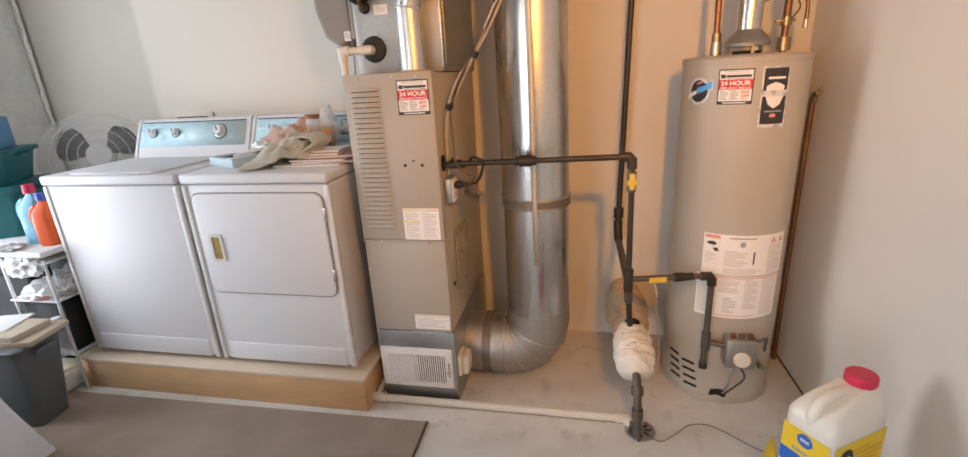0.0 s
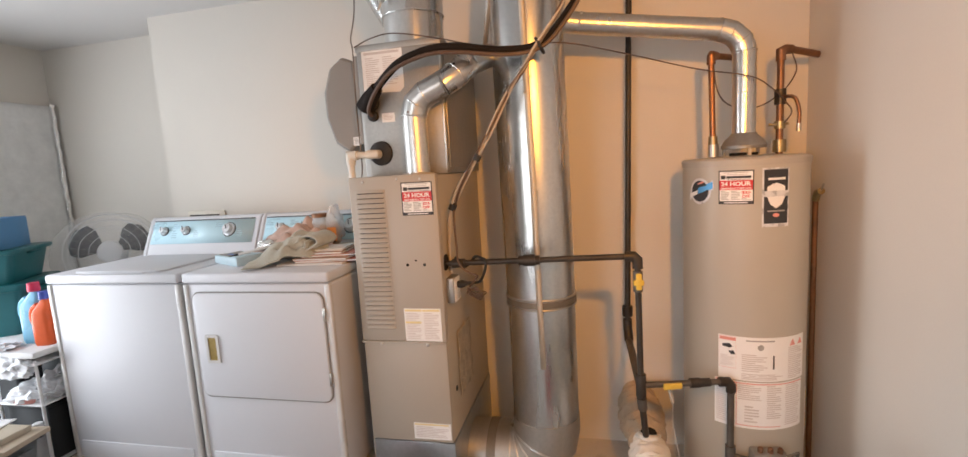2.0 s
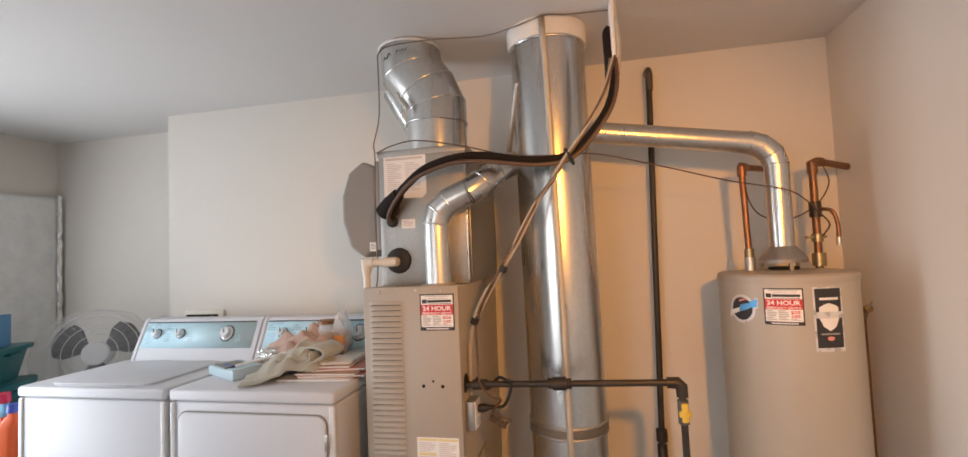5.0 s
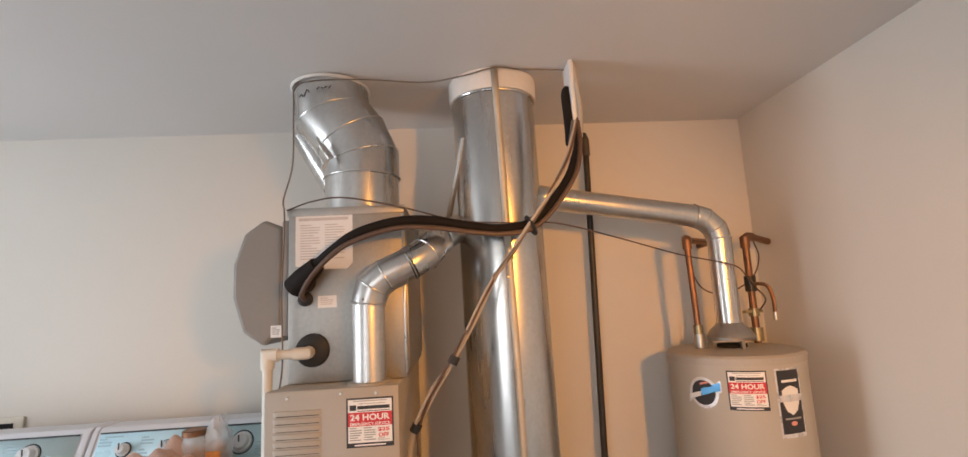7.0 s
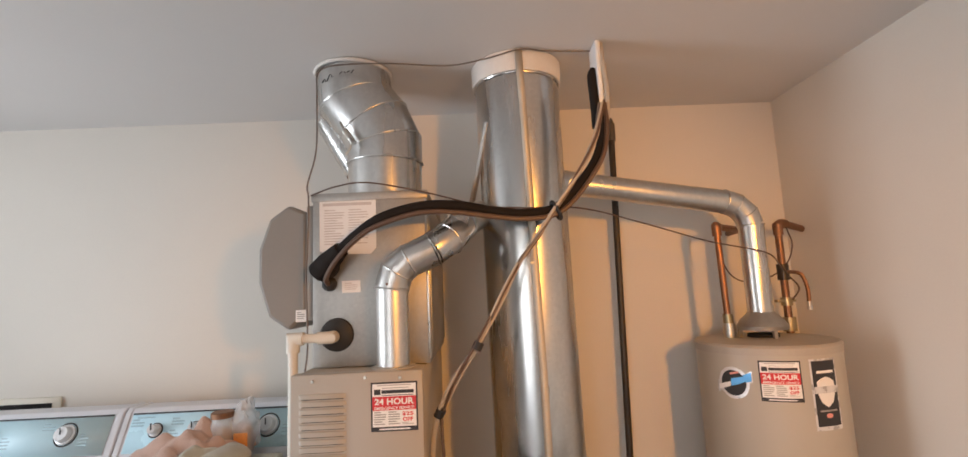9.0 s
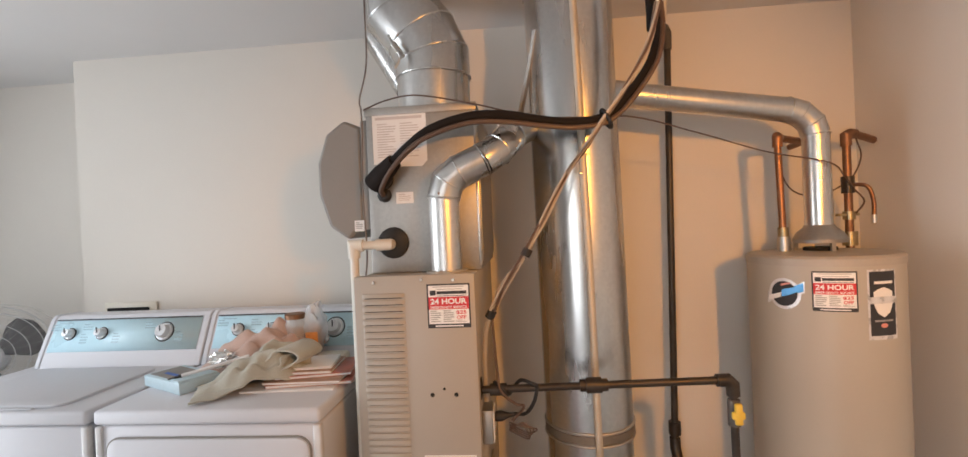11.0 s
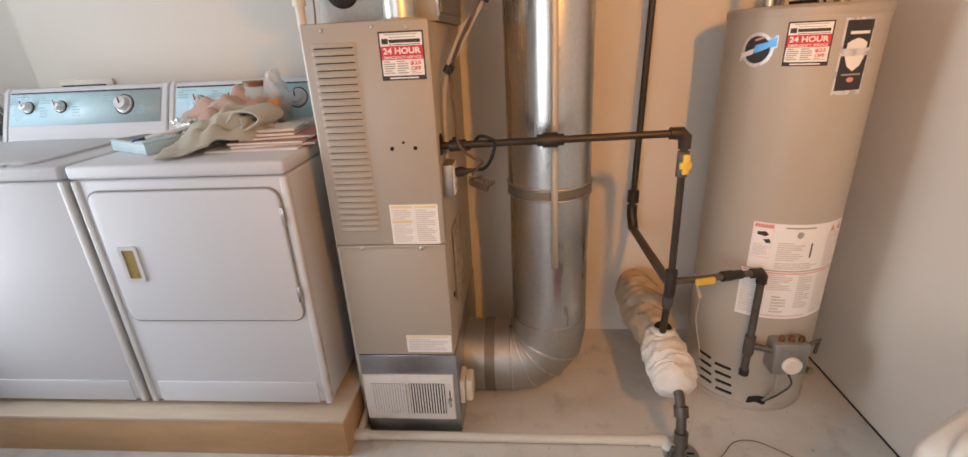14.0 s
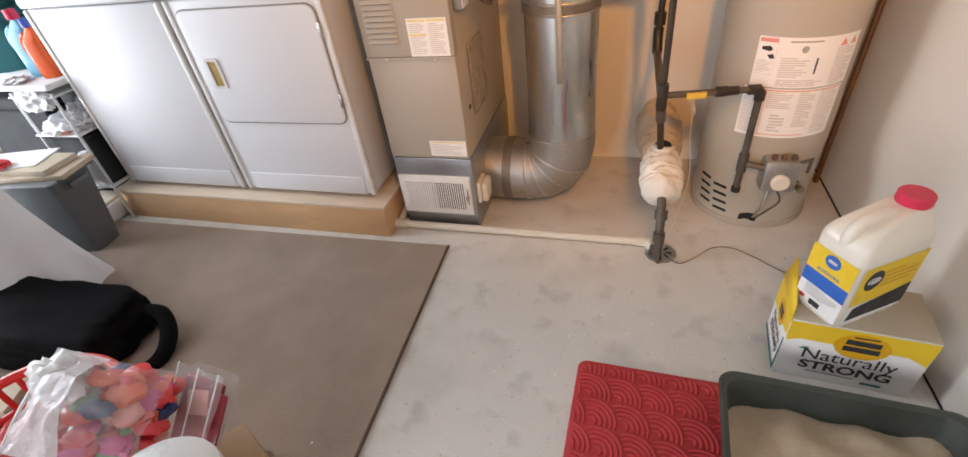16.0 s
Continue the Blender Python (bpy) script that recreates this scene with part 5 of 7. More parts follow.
part("valve_handle", box(-0.034, -0.012, -0.01, 0.034, 0.002, 0.012, 0.004, m=pose(0.315, 1.932, 0.612, 0, 0, 14)), "yellow", gp, "yellow valve handle")
part("elbow", tube([(0.49, 1.994, 0.606), (0.52, 2.001, 0.605), (0.532, 2.003, 0.59), (0.532, 2.003, 0.565)], 0.0175, 16), "iron", gp)
part("drop", tube([(0.532, 2.003, 0.59), (0.53, 2.0, 0.185)], 0.0125, 16), "iron_grey", gp)
joint(gp, (0.531, 2.0, 0.315), 0.018, (0, 0, 1), 0.075, "iron_grey", "tee")
joint(gp, (0.53, 2.0, 0.195), 0.0165, (0, 0, 1), 0.02, "iron", "cap")
part("control_run", tube([(0.531, 2.0, 0.312), (0.62, 1.975, 0.305)], 0.0115, 14), "iron_grey", gp)

sp = thing("supply_pipe", (0.22, 2.49, 0.6), "dark rusty iron pipe upright against the wall", "iron pipe")
part("riser", tube([(0.238, 2.505, 2.30), (0.20, 2.50, 0.66)], 0.0132, 16), "iron", sp)
part("top_elbow", tube([(0.238, 2.503, 2.25), (0.239, 2.503, 2.315), (0.24, 2.53, 2.345), (0.24, BACK + 0.01, 2.345)], 0.0165, 16), "iron_grey", sp)
joint(sp, (0.201, 2.50, 0.72), 0.024, (0, 0, 1), 0.05, "iron", "coupling")
part("bend", tube([(0.20, 2.50, 0.68), (0.20, 2.50, 0.64), (0.202, 2.46, 0.585)], 0.021, 16), "iron", sp)
part("diagonal", tube([(0.202, 2.46, 0.585), (0.204, 1.98, 0.60), (0.204, 1.93, 0.605)], 0.0165, 16), "iron_grey", sp)

# wrapped fittings by the floor
wr = thing("wrapped_fitting", (0.235, 1.9, 0.16), "pipe fitting bundled in a white plastic bag", "wrapped pipe")


def wrapped(path, radii, seed, folds):
    """A bag wound tightly round a pipe, with ridged turns."""
    p = smooth_line(path, 14)
    rr = np.interp(np.linspace(0, 1, len(p)), np.linspace(0, 1, len(radii)), radii)
    b = tube(p, list(rr), 40, caps=True)
    b.verts.ensure_lookup_table()
    for v in b.verts:
        q = min(p, key=lambda c: (c - v.co).length)
        o = v.co - q
        w_ = Vector((v.co.x * 9, v.co.y * folds * 0.42, v.co.z * 13)) + Vector((seed, 0, 0))
        k = 0.20 * (0.5 - 2 * abs(noise.noise(w_))) + 0.10 * (0.5 - 2 * abs(noise.noise(w_ * 2.3))) + 0.12 * noise.noise(v.co * 11)
        v.co = q + o * (1 + k)
    return b


part("white_bag", wrapped([(0.246, 2.13, 0.258), (0.244, 2.04, 0.262), (0.242, 1.94, 0.256), (0.242, 1.87, 0.246), (0.242, 1.838, 0.238)], [0.060, 0.076, 0.080, 0.069, 0.026], 3, 75), "wrap", wr, sharp=40)
part("dark_opening", lathe([(0.03, 0), (0.032, 0.01), (0.02, 0.012), (0, 0.006)], (0.243, 2.065, 0.337), (0, -0.25, 1), 20), "hole", wr)
part("bag_rim", tube([(0.205, 2.07, 0.335), (0.222, 2.03, 0.345), (0.262, 2.028, 0.343), (0.285, 2.07, 0.332)], [0.010, 0.014, 0.013, 0.008], 10, smooth=4), "wrap", wr, "loose bag edge")
part("beige_bag", wrapped([(0.237, BACK - 0.01, 0.262), (0.237, 2.42, 0.27), (0.238, 2.28, 0.275), (0.243, 2.12, 0.262)], [0.07, 0.09, 0.092, 0.072], 8, 60), "wrap_beige", wr, "beige plastic bag round the wall pipe")
part("outlet_pipe", tube([(0.242, 1.85, 0.238), (0.243, 1.822, 0.228), (0.245, 1.79, 0.17), (0.246, 1.772, 0.09), (0.246, 1.762, 0.0)], 0.0165, 16), "iron_grey", wr)
joint(wr, (0.2445, 1.798, 0.19), 0.024, (0, 0.5, 1), 0.035, "iron_grey", "coupling")
joint(wr, (0.246, 1.774, 0.10), 0.0225, (0, 0.2, 1), 0.04, "iron_grey", "coupling")
part("earth_tube", tube([(0.305, 2.0, 0.60), (0.318, 1.97, 0.55), (0.322, 1.965, 0.53)], 0.007, 10), "wire_white", wr)
part("earth_wire", tube([(0.322, 1.965, 0.53), (0.325, 1.98, 0.43), (0.34, 1.93, 0.28), (0.30, 1.83, 0.14), (0.27, 1.79, 0.03)], 0.0015, 6, smooth=6), "wire_white", wr)
fd = thing("floor_drain", (0.246, 1.80, 0), "round iron floor drain with a pipe standing in it", "floor drain")
part("grate", lathe([(0.060, 0), (0.060, 0.004), (0.05, 0.006), (0, 0.006)], (0.262, 1.795, 0), seg=32), "base", fd)
for a in range(0, 360, 45):
    part("grate_slot", box(0.02, -0.004, 0.0062, 0.045, 0.004, 0.0072, m=pose(0.262, 1.795, 0, 0, 0, a)), "hole", fd)
part("bracket", tube([(0.222, 1.785, 0.005), (0.226, 1.775, 0.05), (0.248, 1.755, 0.055), (0.252, 1.735, 0.0)], 0.008, 8), "iron_grey", fd)
cw = thing("floor_wire", (0.45, 1.8, 0), "thin dark wire lying loosely on the concrete floor", "wire")
part("wire", tube([(0.275, 1.79, 0.006), (0.33, 1.74, 0.004), (0.40, 1.79, 0.005), (0.46, 1.85, 0.004), (0.53, 1.86, 0.005), (0.60, 1.82, 0.004), (0.70, 1.74, 0.004), (0.86, 1.66, 0.004), (0.975, 1.63, 0.004)], 0.0017, 6, smooth=6), "wire_grey", cw)

# ---- cables ----
cb_ = thing("refrigerant_line", (-0.4, 1.93, 1.9), "black foam-covered refrigerant line sweeping from the coil up to the ceiling", "insulated pipe")
ln = [(-0.812, 1.975, 1.735), (-0.765, 1.945, 1.772), (-0.70, 1.918, 1.82), (-0.628, 1.90, 1.861), (-0.521, 1.90, 1.889), (-0.414, 1.91, 1.89), (-0.306, 1.92, 1.87), (-0.213, 1.93, 1.86), (-0.127, 1.944, 1.872), (-0.066, 1.95, 1.917), (0.012, 1.95, 2.011), (0.046, 1.96, 2.10), (0.05, 1.965, 2.18)]
part("foam_sleeve", tube(smooth_line(ln, 8), 0.0158, 18), "foam", cb_)
part("sleeve_end", tube([(-0.835, 1.985, 1.718), (-0.80, 1.965, 1.745), (-0.755, 1.94, 1.78)], [0.034, 0.033, 0.024], 18, smooth=5), "foam", cb_)
l2 = [(-0.806, 1.98, 1.682), (-0.80, 1.945, 1.70), (-0.76, 1.915, 1.75), (-0.69, 1.885, 1.808), (-0.62, 1.876, 1.842), (-0.515, 1.876, 1.868), (-0.41, 1.885, 1.866), (-0.3, 1.895, 1.85), (-0.21, 1.905, 1.842), (-0.12, 1.918, 1.855), (-0.05, 1.925, 1.91), (0.03, 1.93, 2.02), (0.056, 1.945, 2.12), (0.055, 1.95, 2.2)]
part("liquid_line", tube(smooth_line(l2, 8), 0.0075, 10), "wire_brown", cb_)
part("tie", ring((-0.118, 1.935, 1.868), (1, 0, 0.5), 0.028, 0.006, 18), "black", cb_)
tw = thing("thermostat_cable", (-0.3, 1.93, 1.6), "bundle of brown and white low-voltage cables with tape", "cable")
base_l = [(0.045, 1.94, 2.2), (0.01, 1.925, 2.08), (-0.05, 1.92, 1.97), (-0.125, 1.915, 1.865), (-0.18, 1.92, 1.79), (-0.239, 1.925, 1.716), (-0.305, 1.925, 1.60), (-0.367, 1.92, 1.488), (-0.43, 1.93, 1.40), (-0.482, 1.945, 1.305)]
for k, (mt, ro) in enumerate((("wire_white", 0.0048), ("wire_brown", 0.0042), ("wire_white", 0.0034), ("wire_grey", 0.0036))):
    pts_ = [Vector(p) + Vector((math.sin(i * 1.3 + k * 1.6) * 0.008, math.cos(i * 1.1 + k * 1.6) * 0.007, math.sin(i + k * 2) * 0.006)) for i, p in enumerate(base_l)]
    part("cable", tube(smooth_line(pts_, 8), ro, 10), mt, tw)
for i in (7, 9, 5):
    if i != 5:
        d = Vector(base_l[i]) - Vector(base_l[i - 1])
        part("tape", tube([Vector(base_l[i]) - d.normalized() * 0.012, Vector(base_l[i]) + d.normalized() * 0.012], 0.0145, 12), "black", tw)
part("white_tail", tube([(-0.482, 1.945, 1.305), (-0.50, 1.95, 1.25), (-0.508, 1.955, 1.16), (-0.509, 1.955, 1.04)], 0.0075, 10, smooth=6), "wire_white", tw)
part("brown_tail", tube([(-0.478, 1.945, 1.305), (-0.476, 1.93, 1.25), (-0.47, 1.92, 1.15), (-0.46, 1.90, 1.09), (-0.42, 1.905, 1.05), (-0.395, 1.92, 1.035), (-0.43, 1.93, 0.99)], 0.0042, 8, smooth=6), "wire_brown", tw)
pc = thing("power_cord", (-0.45, 1.93, 1.0), "black power cord looped round the gas pipe to the outlet", "cord")
part("cord", tube([(-0.425, 1.955, 1.0), (-0.39, 1.935, 1.01), (-0.365, 1.915, 1.05), (-0.355, 1.91, 1.095), (-0.37, 1.905, 1.108), (-0.40, 1.93, 1.11), (-0.42, 1.94, 1.09), (-0.44, 1.91, 1.075), (-0.46, 1.905, 1.10), (-0.48, 1.925, 1.108)], 0.0055, 10, smooth=7), "black", pc)
for k in range(4):
    part("wire_loop", tube([(-0.44, 1.93 - k * 0.004, 0.985 - k * 0.006), (-0.40, 1.90, 0.985 + 0.004 * k), (-0.36 - 0.01 * k, 1.905, 0.975), (-0.385, 1.92, 0.958 - 0.006 * k), (-0.44, 1.94, 0.975 - 0.006 * k)], 0.0022, 6, smooth=6), "wire_brown", pc)
hw = thing("earth_cable", (-0.1, 2.0, 1.9), "thin brown cable strung from coil cabinet to water heater", "cable")
part("cable", tube([(-0.86, 1.99, 1.955), (-0.78, 1.98, 1.978), (-0.68, 1.975, 1.985), (-0.51, 1.985, 1.95), (-0.341, 1.975, 1.90), (-0.2, 1.985, 1.888), (-0.028, 1.99, 1.88), (0.202, 2.1, 1.838), (0.458, 2.2, 1.778), (0.64, 2.18, 1.73), (0.75, 2.28, 1.688), (0.80, 2.31, 1.65)], 0.0025, 8, smooth=8), "wire_brown", hw)
part("tail", tube([(0.80, 2.32, 1.65), (0.825, 2.30, 1.60), (0.805, 2.315, 1.556)], 0.003, 8, smooth=5), "wire_brown", hw)
part("loop", tube([(0.535, 2.29, 1.82), (0.555, 2.30, 1.70), (0.61, 2.32, 1.64), (0.72, 2.36, 1.63), (0.80, 2.33, 1.68), (0.86, 2.36, 1.76), (0.845, 2.36, 1.83)], 0.0026, 8, smooth=6), "wire_brown", hw)
ce = thing("ceiling_cable", (-0.3, 2.06, 2.4), "thin dark cable tacked along the ceiling and down the coil cabinet", "cable")
part("cable", tube([(0.05, 2.03, 2.412), (-0.1, 2.02, 2.413), (-0.19, 1.995, 2.41), (-0.30, 2.02, 2.395), (-0.428, 2.05, 2.39), (-0.619, 2.01, 2.385), (-0.78, 1.99, 2.375), (-0.835, 1.985, 2.35), (-0.84, 1.985, 2.28), (-0.842, 1.985, 2.1), (-0.87, 1.988, 1.99), (-0.868, 1.99, 1.955), (-0.866, 1.985, 1.88), (-0.872, 1.985, 1.7), (-0.868, 1.985, 1.5), (-0.877, 1.975, 1.40)], 0.0026, 8, smooth=7), "wire_grey", ce)
cs_ = thing("line_cover", (0.055, 1.99, 2.2), "white ceiling plate with a black-taped line entry", "cover plate")
part("plate", box(0.045, 1.965, 2.17, 0.062, 2.05, CEIL - 0.001, 0.006), "white_plastic", cs_)
part("taped_entry", tube([(0.03, 1.975, 2.13), (0.036, 1.98, 2.2), (0.032, 1.985, 2.3), (0.038, 1.985, 2.33)], [0.012, 0.017, 0.015, 0.008], 12, smooth=4), "foam", cs_)
part("white_line", tube([(0.064, 1.96, 2.15), (0.07, 1.96, 2.25), (0.066, 1.965, 2.33), (0.066, 1.98, 2.41)], 0.0075, 10, smooth=5), "wire_white", cs_)

# ---- things on the dryer ----
DZ = TOPZ
bx = thing("tissue_box", (-1.56, 2.03, DZ), "light blue flat cardboard box lying on the dryer", "box")
mb = pose(-1.545, 2.035, DZ + 0.0005, 0, 0, -27)
part("carton", box(-0.115, -0.065, 0, 0.115, 0.065, 0.036, 0.002, m=mb), "lightblue", bx)
part("flap", box(-0.10, -0.052, 0.0362, 0.06, 0.045, 0.0385, 0.001, m=mb), "grey_plastic", bx)
part("tray_rim", box(0.055, -0.064, 0.0362, 0.11, 0.06, 0.042, 0.002, m=mb), "lightblue", bx)
s = Sheet(lambda u, v, d: mb @ Vector((u, v, 0.0387 + d)))
s.bar("sky_print", -0.06, -0.03, 0.02, -0.015, 0.0005)
part("print", s.layers["sky_print"], "blue_print", bx)
pn = thing("pen", (-1.44, 2.0, DZ + 0.05), "white and black ballpoint pen", "pen")
part("barrel", tube([(-1.50, 1.975, DZ + 0.048), (-1.32, 2.06, DZ + 0.085)], 0.006, 12), "white_plastic", pn)
part("tip", tube([(-1.535, 1.958, DZ + 0.041), (-1.50, 1.975, DZ + 0.048)], [0.002, 0.006], 12), "black", pn)
gl = thing("foil_wrapper", (-1.45, 2.1, DZ + 0.03), "crumpled clear and silver wrapper", "wrapper")
part("wrapper", crumple((-1.43, 2.1, DZ + 0.036), (0.05, 0.04, 0.028), 4, 0.5, 14, 3), "foil_tape", gl)
# magazines and papers
stack = ((-1.14, 2.05, 0.30, 0.22, 0.006, "paper", 4, "white_pad"), (-1.09, 2.075, 0.27, 0.21, 0.010, "magazine", 9, "magazine"), (-1.10, 2.06, 0.25, 0.20, 0.008, "magazine_b", 3, "magazine"),
         (-1.09, 2.09, 0.24, 0.19, 0.009, "magazine", 12, "magazine"), (-1.13, 2.08, 0.22, 0.17, 0.010, "magazine_b", 6, "book"), (-1.13, 2.085, 0.20, 0.15, 0.008, "paper", 10, "notepad"))
z = DZ + 0.0005
for x, y, w, d, h, mt, a, nm in stack:
    o = thing(nm, (x, y, z), {"paper": "thin white pad of paper in the pile on the dryer", "magazine": "red glossy magazine in the pile on the dryer", "magazine_b": "brown paperback in the pile on the dryer"}[mt], "paper pile", "papers piled on the dryer")
    part("cover", box(-w / 2, -d / 2, h * 0.82, w / 2, d / 2, h, 0.0006, m=pose(x, y, z, 0, 0, a)), mt, o)
    part("page_block", box(-w / 2 + 0.003, -d / 2 + 0.001, h * 0.12, w / 2 - 0.002, d / 2 - 0.003, h * 0.81, m=pose(x, y, z, 0, 0, a)), "paper", o)
    part("cover", box(-w / 2, -d / 2, 0, w / 2, d / 2, h * 0.11, m=pose(x, y, z, 0, 0, a)), mt, o)
    z += h + 0.0006
pileh = z - DZ


def heap(name, m, w, d, seed, label, material, heights, folds):
    """A thrown-down cloth: a ridge of given heights along it, falling to the sides in loose folds."""
    o = thing(name, m.translation, label, "cloth")

    def f(u, v):
        n1 = noise.noise(Vector((u * 2.5 + seed, v * 2.0, seed)))
        n2 = noise.noise(Vector((u * 6 + seed, v * 5, seed * 2)))
        h = float(np.interp(u, np.linspace(0, 1, len(heights)), heights))
        side = abs(2 * v - 1 + 0.35 * n1)
        z = h * max(0.0, 1 - side ** 1.8) * (0.85 + 0.5 * n2)
        fold = abs(math.sin((v * folds + u * 1.5 + 0.9 * n1) * math.pi)) ** 0.7
        z += 0.03 * fold * (0.35 + h * 7) * (1 - 0.6 * side)
        edge = 0.5 + 0.10 * n2
        return u - 0.5 + 0.06 * n1 * (1 - u), (v - 0.5) * (0.75 + edge * 0.5) + 0.08 * n1, 0.005 + max(0, z)
    part("cloth", sheet_of_cloth(m, w, d, f, 90, 60), material, o, thick=0.005, sharp=180)
    return o


heap("towel", pose(-1.345, 2.165, DZ + 0.002, 0, 0, 10), 0.40, 0.20, 1.7, "crumpled peach terry towel heaped on the dryer", "towel_peach", (0.005, 0.06, 0.10, 0.125, 0.13, 0.10, 0.06), 4.0)
rag = heap("cleaning_cloth", pose(-1.265, 2.0, DZ + 0.003, 0, 0, 33), 0.34, 0.17, 5.4, "crumpled sage green cloth heaped on the dryer", "towel_green", (0.002, 0.02, 0.065, 0.10, 0.105, 0.08, 0.05), 4.2)
b = bmesh.new()
loop = smooth_line([(-1.24, 0, 0.055), (-1.19, 0, 0.05), (-1.145, 0, 0.062), (-1.115, 0, 0.09), (-1.13, 0, 0.118), (-1.18, 0, 0.118), (-1.215, 0, 0.095), (-1.225, 0, 0.07), (-1.20, 0, 0.062), (-1.165, 0, 0.08), (-1.15, 0, 0.10)], 6)
rows = [[b.verts.new((q.x + 0.03 * k + 0.01 * math.sin(i * 0.4 + k), 1.975 + 0.11 * k, DZ + q.z + 0.01 * k)) for k in (0, 0.25, 0.5, 0.75, 1.0)] for i, q in enumerate(loop)]
for r0, r1 in zip(rows, rows[1:]):
    for k in range(4):
        b.faces.new((r0[k], r0[k + 1], r1[k + 1], r1[k]))
part("folded_end", b, "towel_green", rag, thick=0.007, sharp=180)
jr = thing("glass_jar", (-1.235, 2.225, DZ + 0.04), "clear jar with a metal lid among the towels", "jar")
part("glass", lathe([(0.036, 0), (0.04, 0.01), (0.04, 0.075), (0.033, 0.085), (0.033, 0.095)], (-1.235, 2.225, DZ + 0.085), seg=26), "clear_dense", jr)
part("lid", lathe([(0.036, 0), (0.036, 0.016), (0.032, 0.019), (0, 0.019)], (-1.235, 2.225, DZ + 0.178), seg=26), "copper_old", jr, "dull metal lid")
part("contents", lathe([(0.034, 0), (0.034, 0.05), (0, 0.055)], (-1.235, 2.225, DZ + 0.088), seg=20), "towel_peach", jr)
pb = thing("plastic_pouch", (-1.22, 2.24, DZ + 0.06), "clear plastic pouch with an orange label", "bag")
part("pouch", crumple((-1.165, 2.235, DZ + 0.05), (0.045, 0.028, 0.085), 6, 0.32, 7, 4), "clear_dense", pb)
part("label", box(-1.185, 2.196, DZ + 0.065, -1.14, 2.204, DZ + 0.13, 0.003), "label_orange", pb, "orange printed label")
part("contents", crumple((-1.165, 2.235, DZ + 0.052), (0.034, 0.02, 0.05), 8, 0.3, 7, 3), "magazine_b", pb)
sd = thing("soap_dish", (-1.09, 2.23, DZ), "low cream plastic tub at the back of the dryer", "tub")
part("tub", box(-1.15, 2.20, DZ + 0.001, -1.04, 2.255, DZ + 0.05, 0.012, 3), "cream_plastic", sd)

# ---- floor things by the heater ----
cm = thing("carpet_mat", (-1.6, 1.0, 0), "grey-brown ribbed carpet mat lying on the concrete", "mat")
b = bmesh.new()
corners = ((-2.95, 0.25), (-0.585, 0.25), (-0.625, 1.722), (-2.95, 1.69))
lo = [b.verts.new((x, y, 0.001)) for x, y in corners]
hi = [b.verts.new((x, y, 0.008)) for x, y in corners]
b.faces.new(lo), b.faces.new(hi)
for k in range(4):
    b.faces.new((lo[k], lo[(k + 1) % 4], hi[(k + 1) % 4], hi[k]))
part("sheet", b, "carpet", cm)
# brown binding, coloured dark to take in the shadow line along the mat
part("bound_edge", tube([(-0.583, 0.25, 0.006), (-0.624, 1.724, 0.004)], 0.006, 8), "wire_brown", cm, "brown bound edge with the gap's shadow painted in")
rm = thing("rubber_mat", (0.2, 0.9, 0), "red rubber mat with embossed curved ridges on the floor", "mat")
mm = pose(0.25, 0.908, 0.0005, 0, 0, -2)
part("sheet", prism(rounded(0.53, 0.60, 0.03), 0.009, mm @ pose(0, 0, 0, -90), 0.003), "red_rubber", rm)
b = bmesh.new()
R = 0.072
turn = Matrix.Rotation(radians(-38), 4, "Z")
for j in range(-16, 17):
    for i in range(-6, 7):
        c_ = Vector((2 * R * (i + 0.5 * (j % 2)), 0.75 * R * j, 0))
        over = [c_ + Vector((s * R, -0.75 * R, 0)) for s in (-1, 1)] + [c_ + Vector((0, -1.5 * R, 0))]
        for r in (0.012, 0.027, 0.042, 0.056, 0.069):
            run = []
            for q in range(19):
                a = radians(-10 + 200 * q / 18)
                p = c_ + Vector((r * math.cos(a), r * math.sin(a), 0))
                w_ = turn @ p
                if min((p - o).length for o in over) > R * 0.99 and abs(w_.x) < 0.254 and abs(w_.y) < 0.289:
                    run.append(mm @ Vector((w_.x, w_.y, 0.0080)))
                else:
                    if len(run) > 1:
                        b = tube(run, 0.0050, 5, bm=b, caps=False)
                    run = []
            if len(run) > 1:
                b = tube(run, 0.0050, 5, bm=b, caps=False)
tagged(part("relief", b, "red_rubber", rm), kind="stuff")
tr = thing("litter_tray", (0.65, 0.9, 0), "dark grey-green plastic litter tray filled with clay litter", "litter tray")
mt_ = pose(0.652, 0.885, 0.0, 0, 0, -4)
b = bmesh.new()
levels = ((0.25, 0.205, 0.0), (0.272, 0.235, 0.115), (0.285, 0.248, 0.117), (0.288, 0.251, 0.128), (0.28, 0.243, 0.132), (0.268, 0.231, 0.126), (0.243, 0.2, 0.01))
loops = []
for hw_, hd, z in levels:
    loops.append([b.verts.new(mt_ @ Vector((x, y, z + 0.011))) for x, y in rounded(2 * hw_, 2 * hd, 0.05)])
for a, c in zip(loops, loops[1:]):
    for k in range(len(a)):
        b.faces.new((a[k], a[(k + 1) % len(a)], c[(k + 1) % len(a)], c[k]))
b.faces.new(loops[0]), b.faces.new(loops[-1])
part("pan", b, "tray", tr)
n = 46
b = bmesh.new()
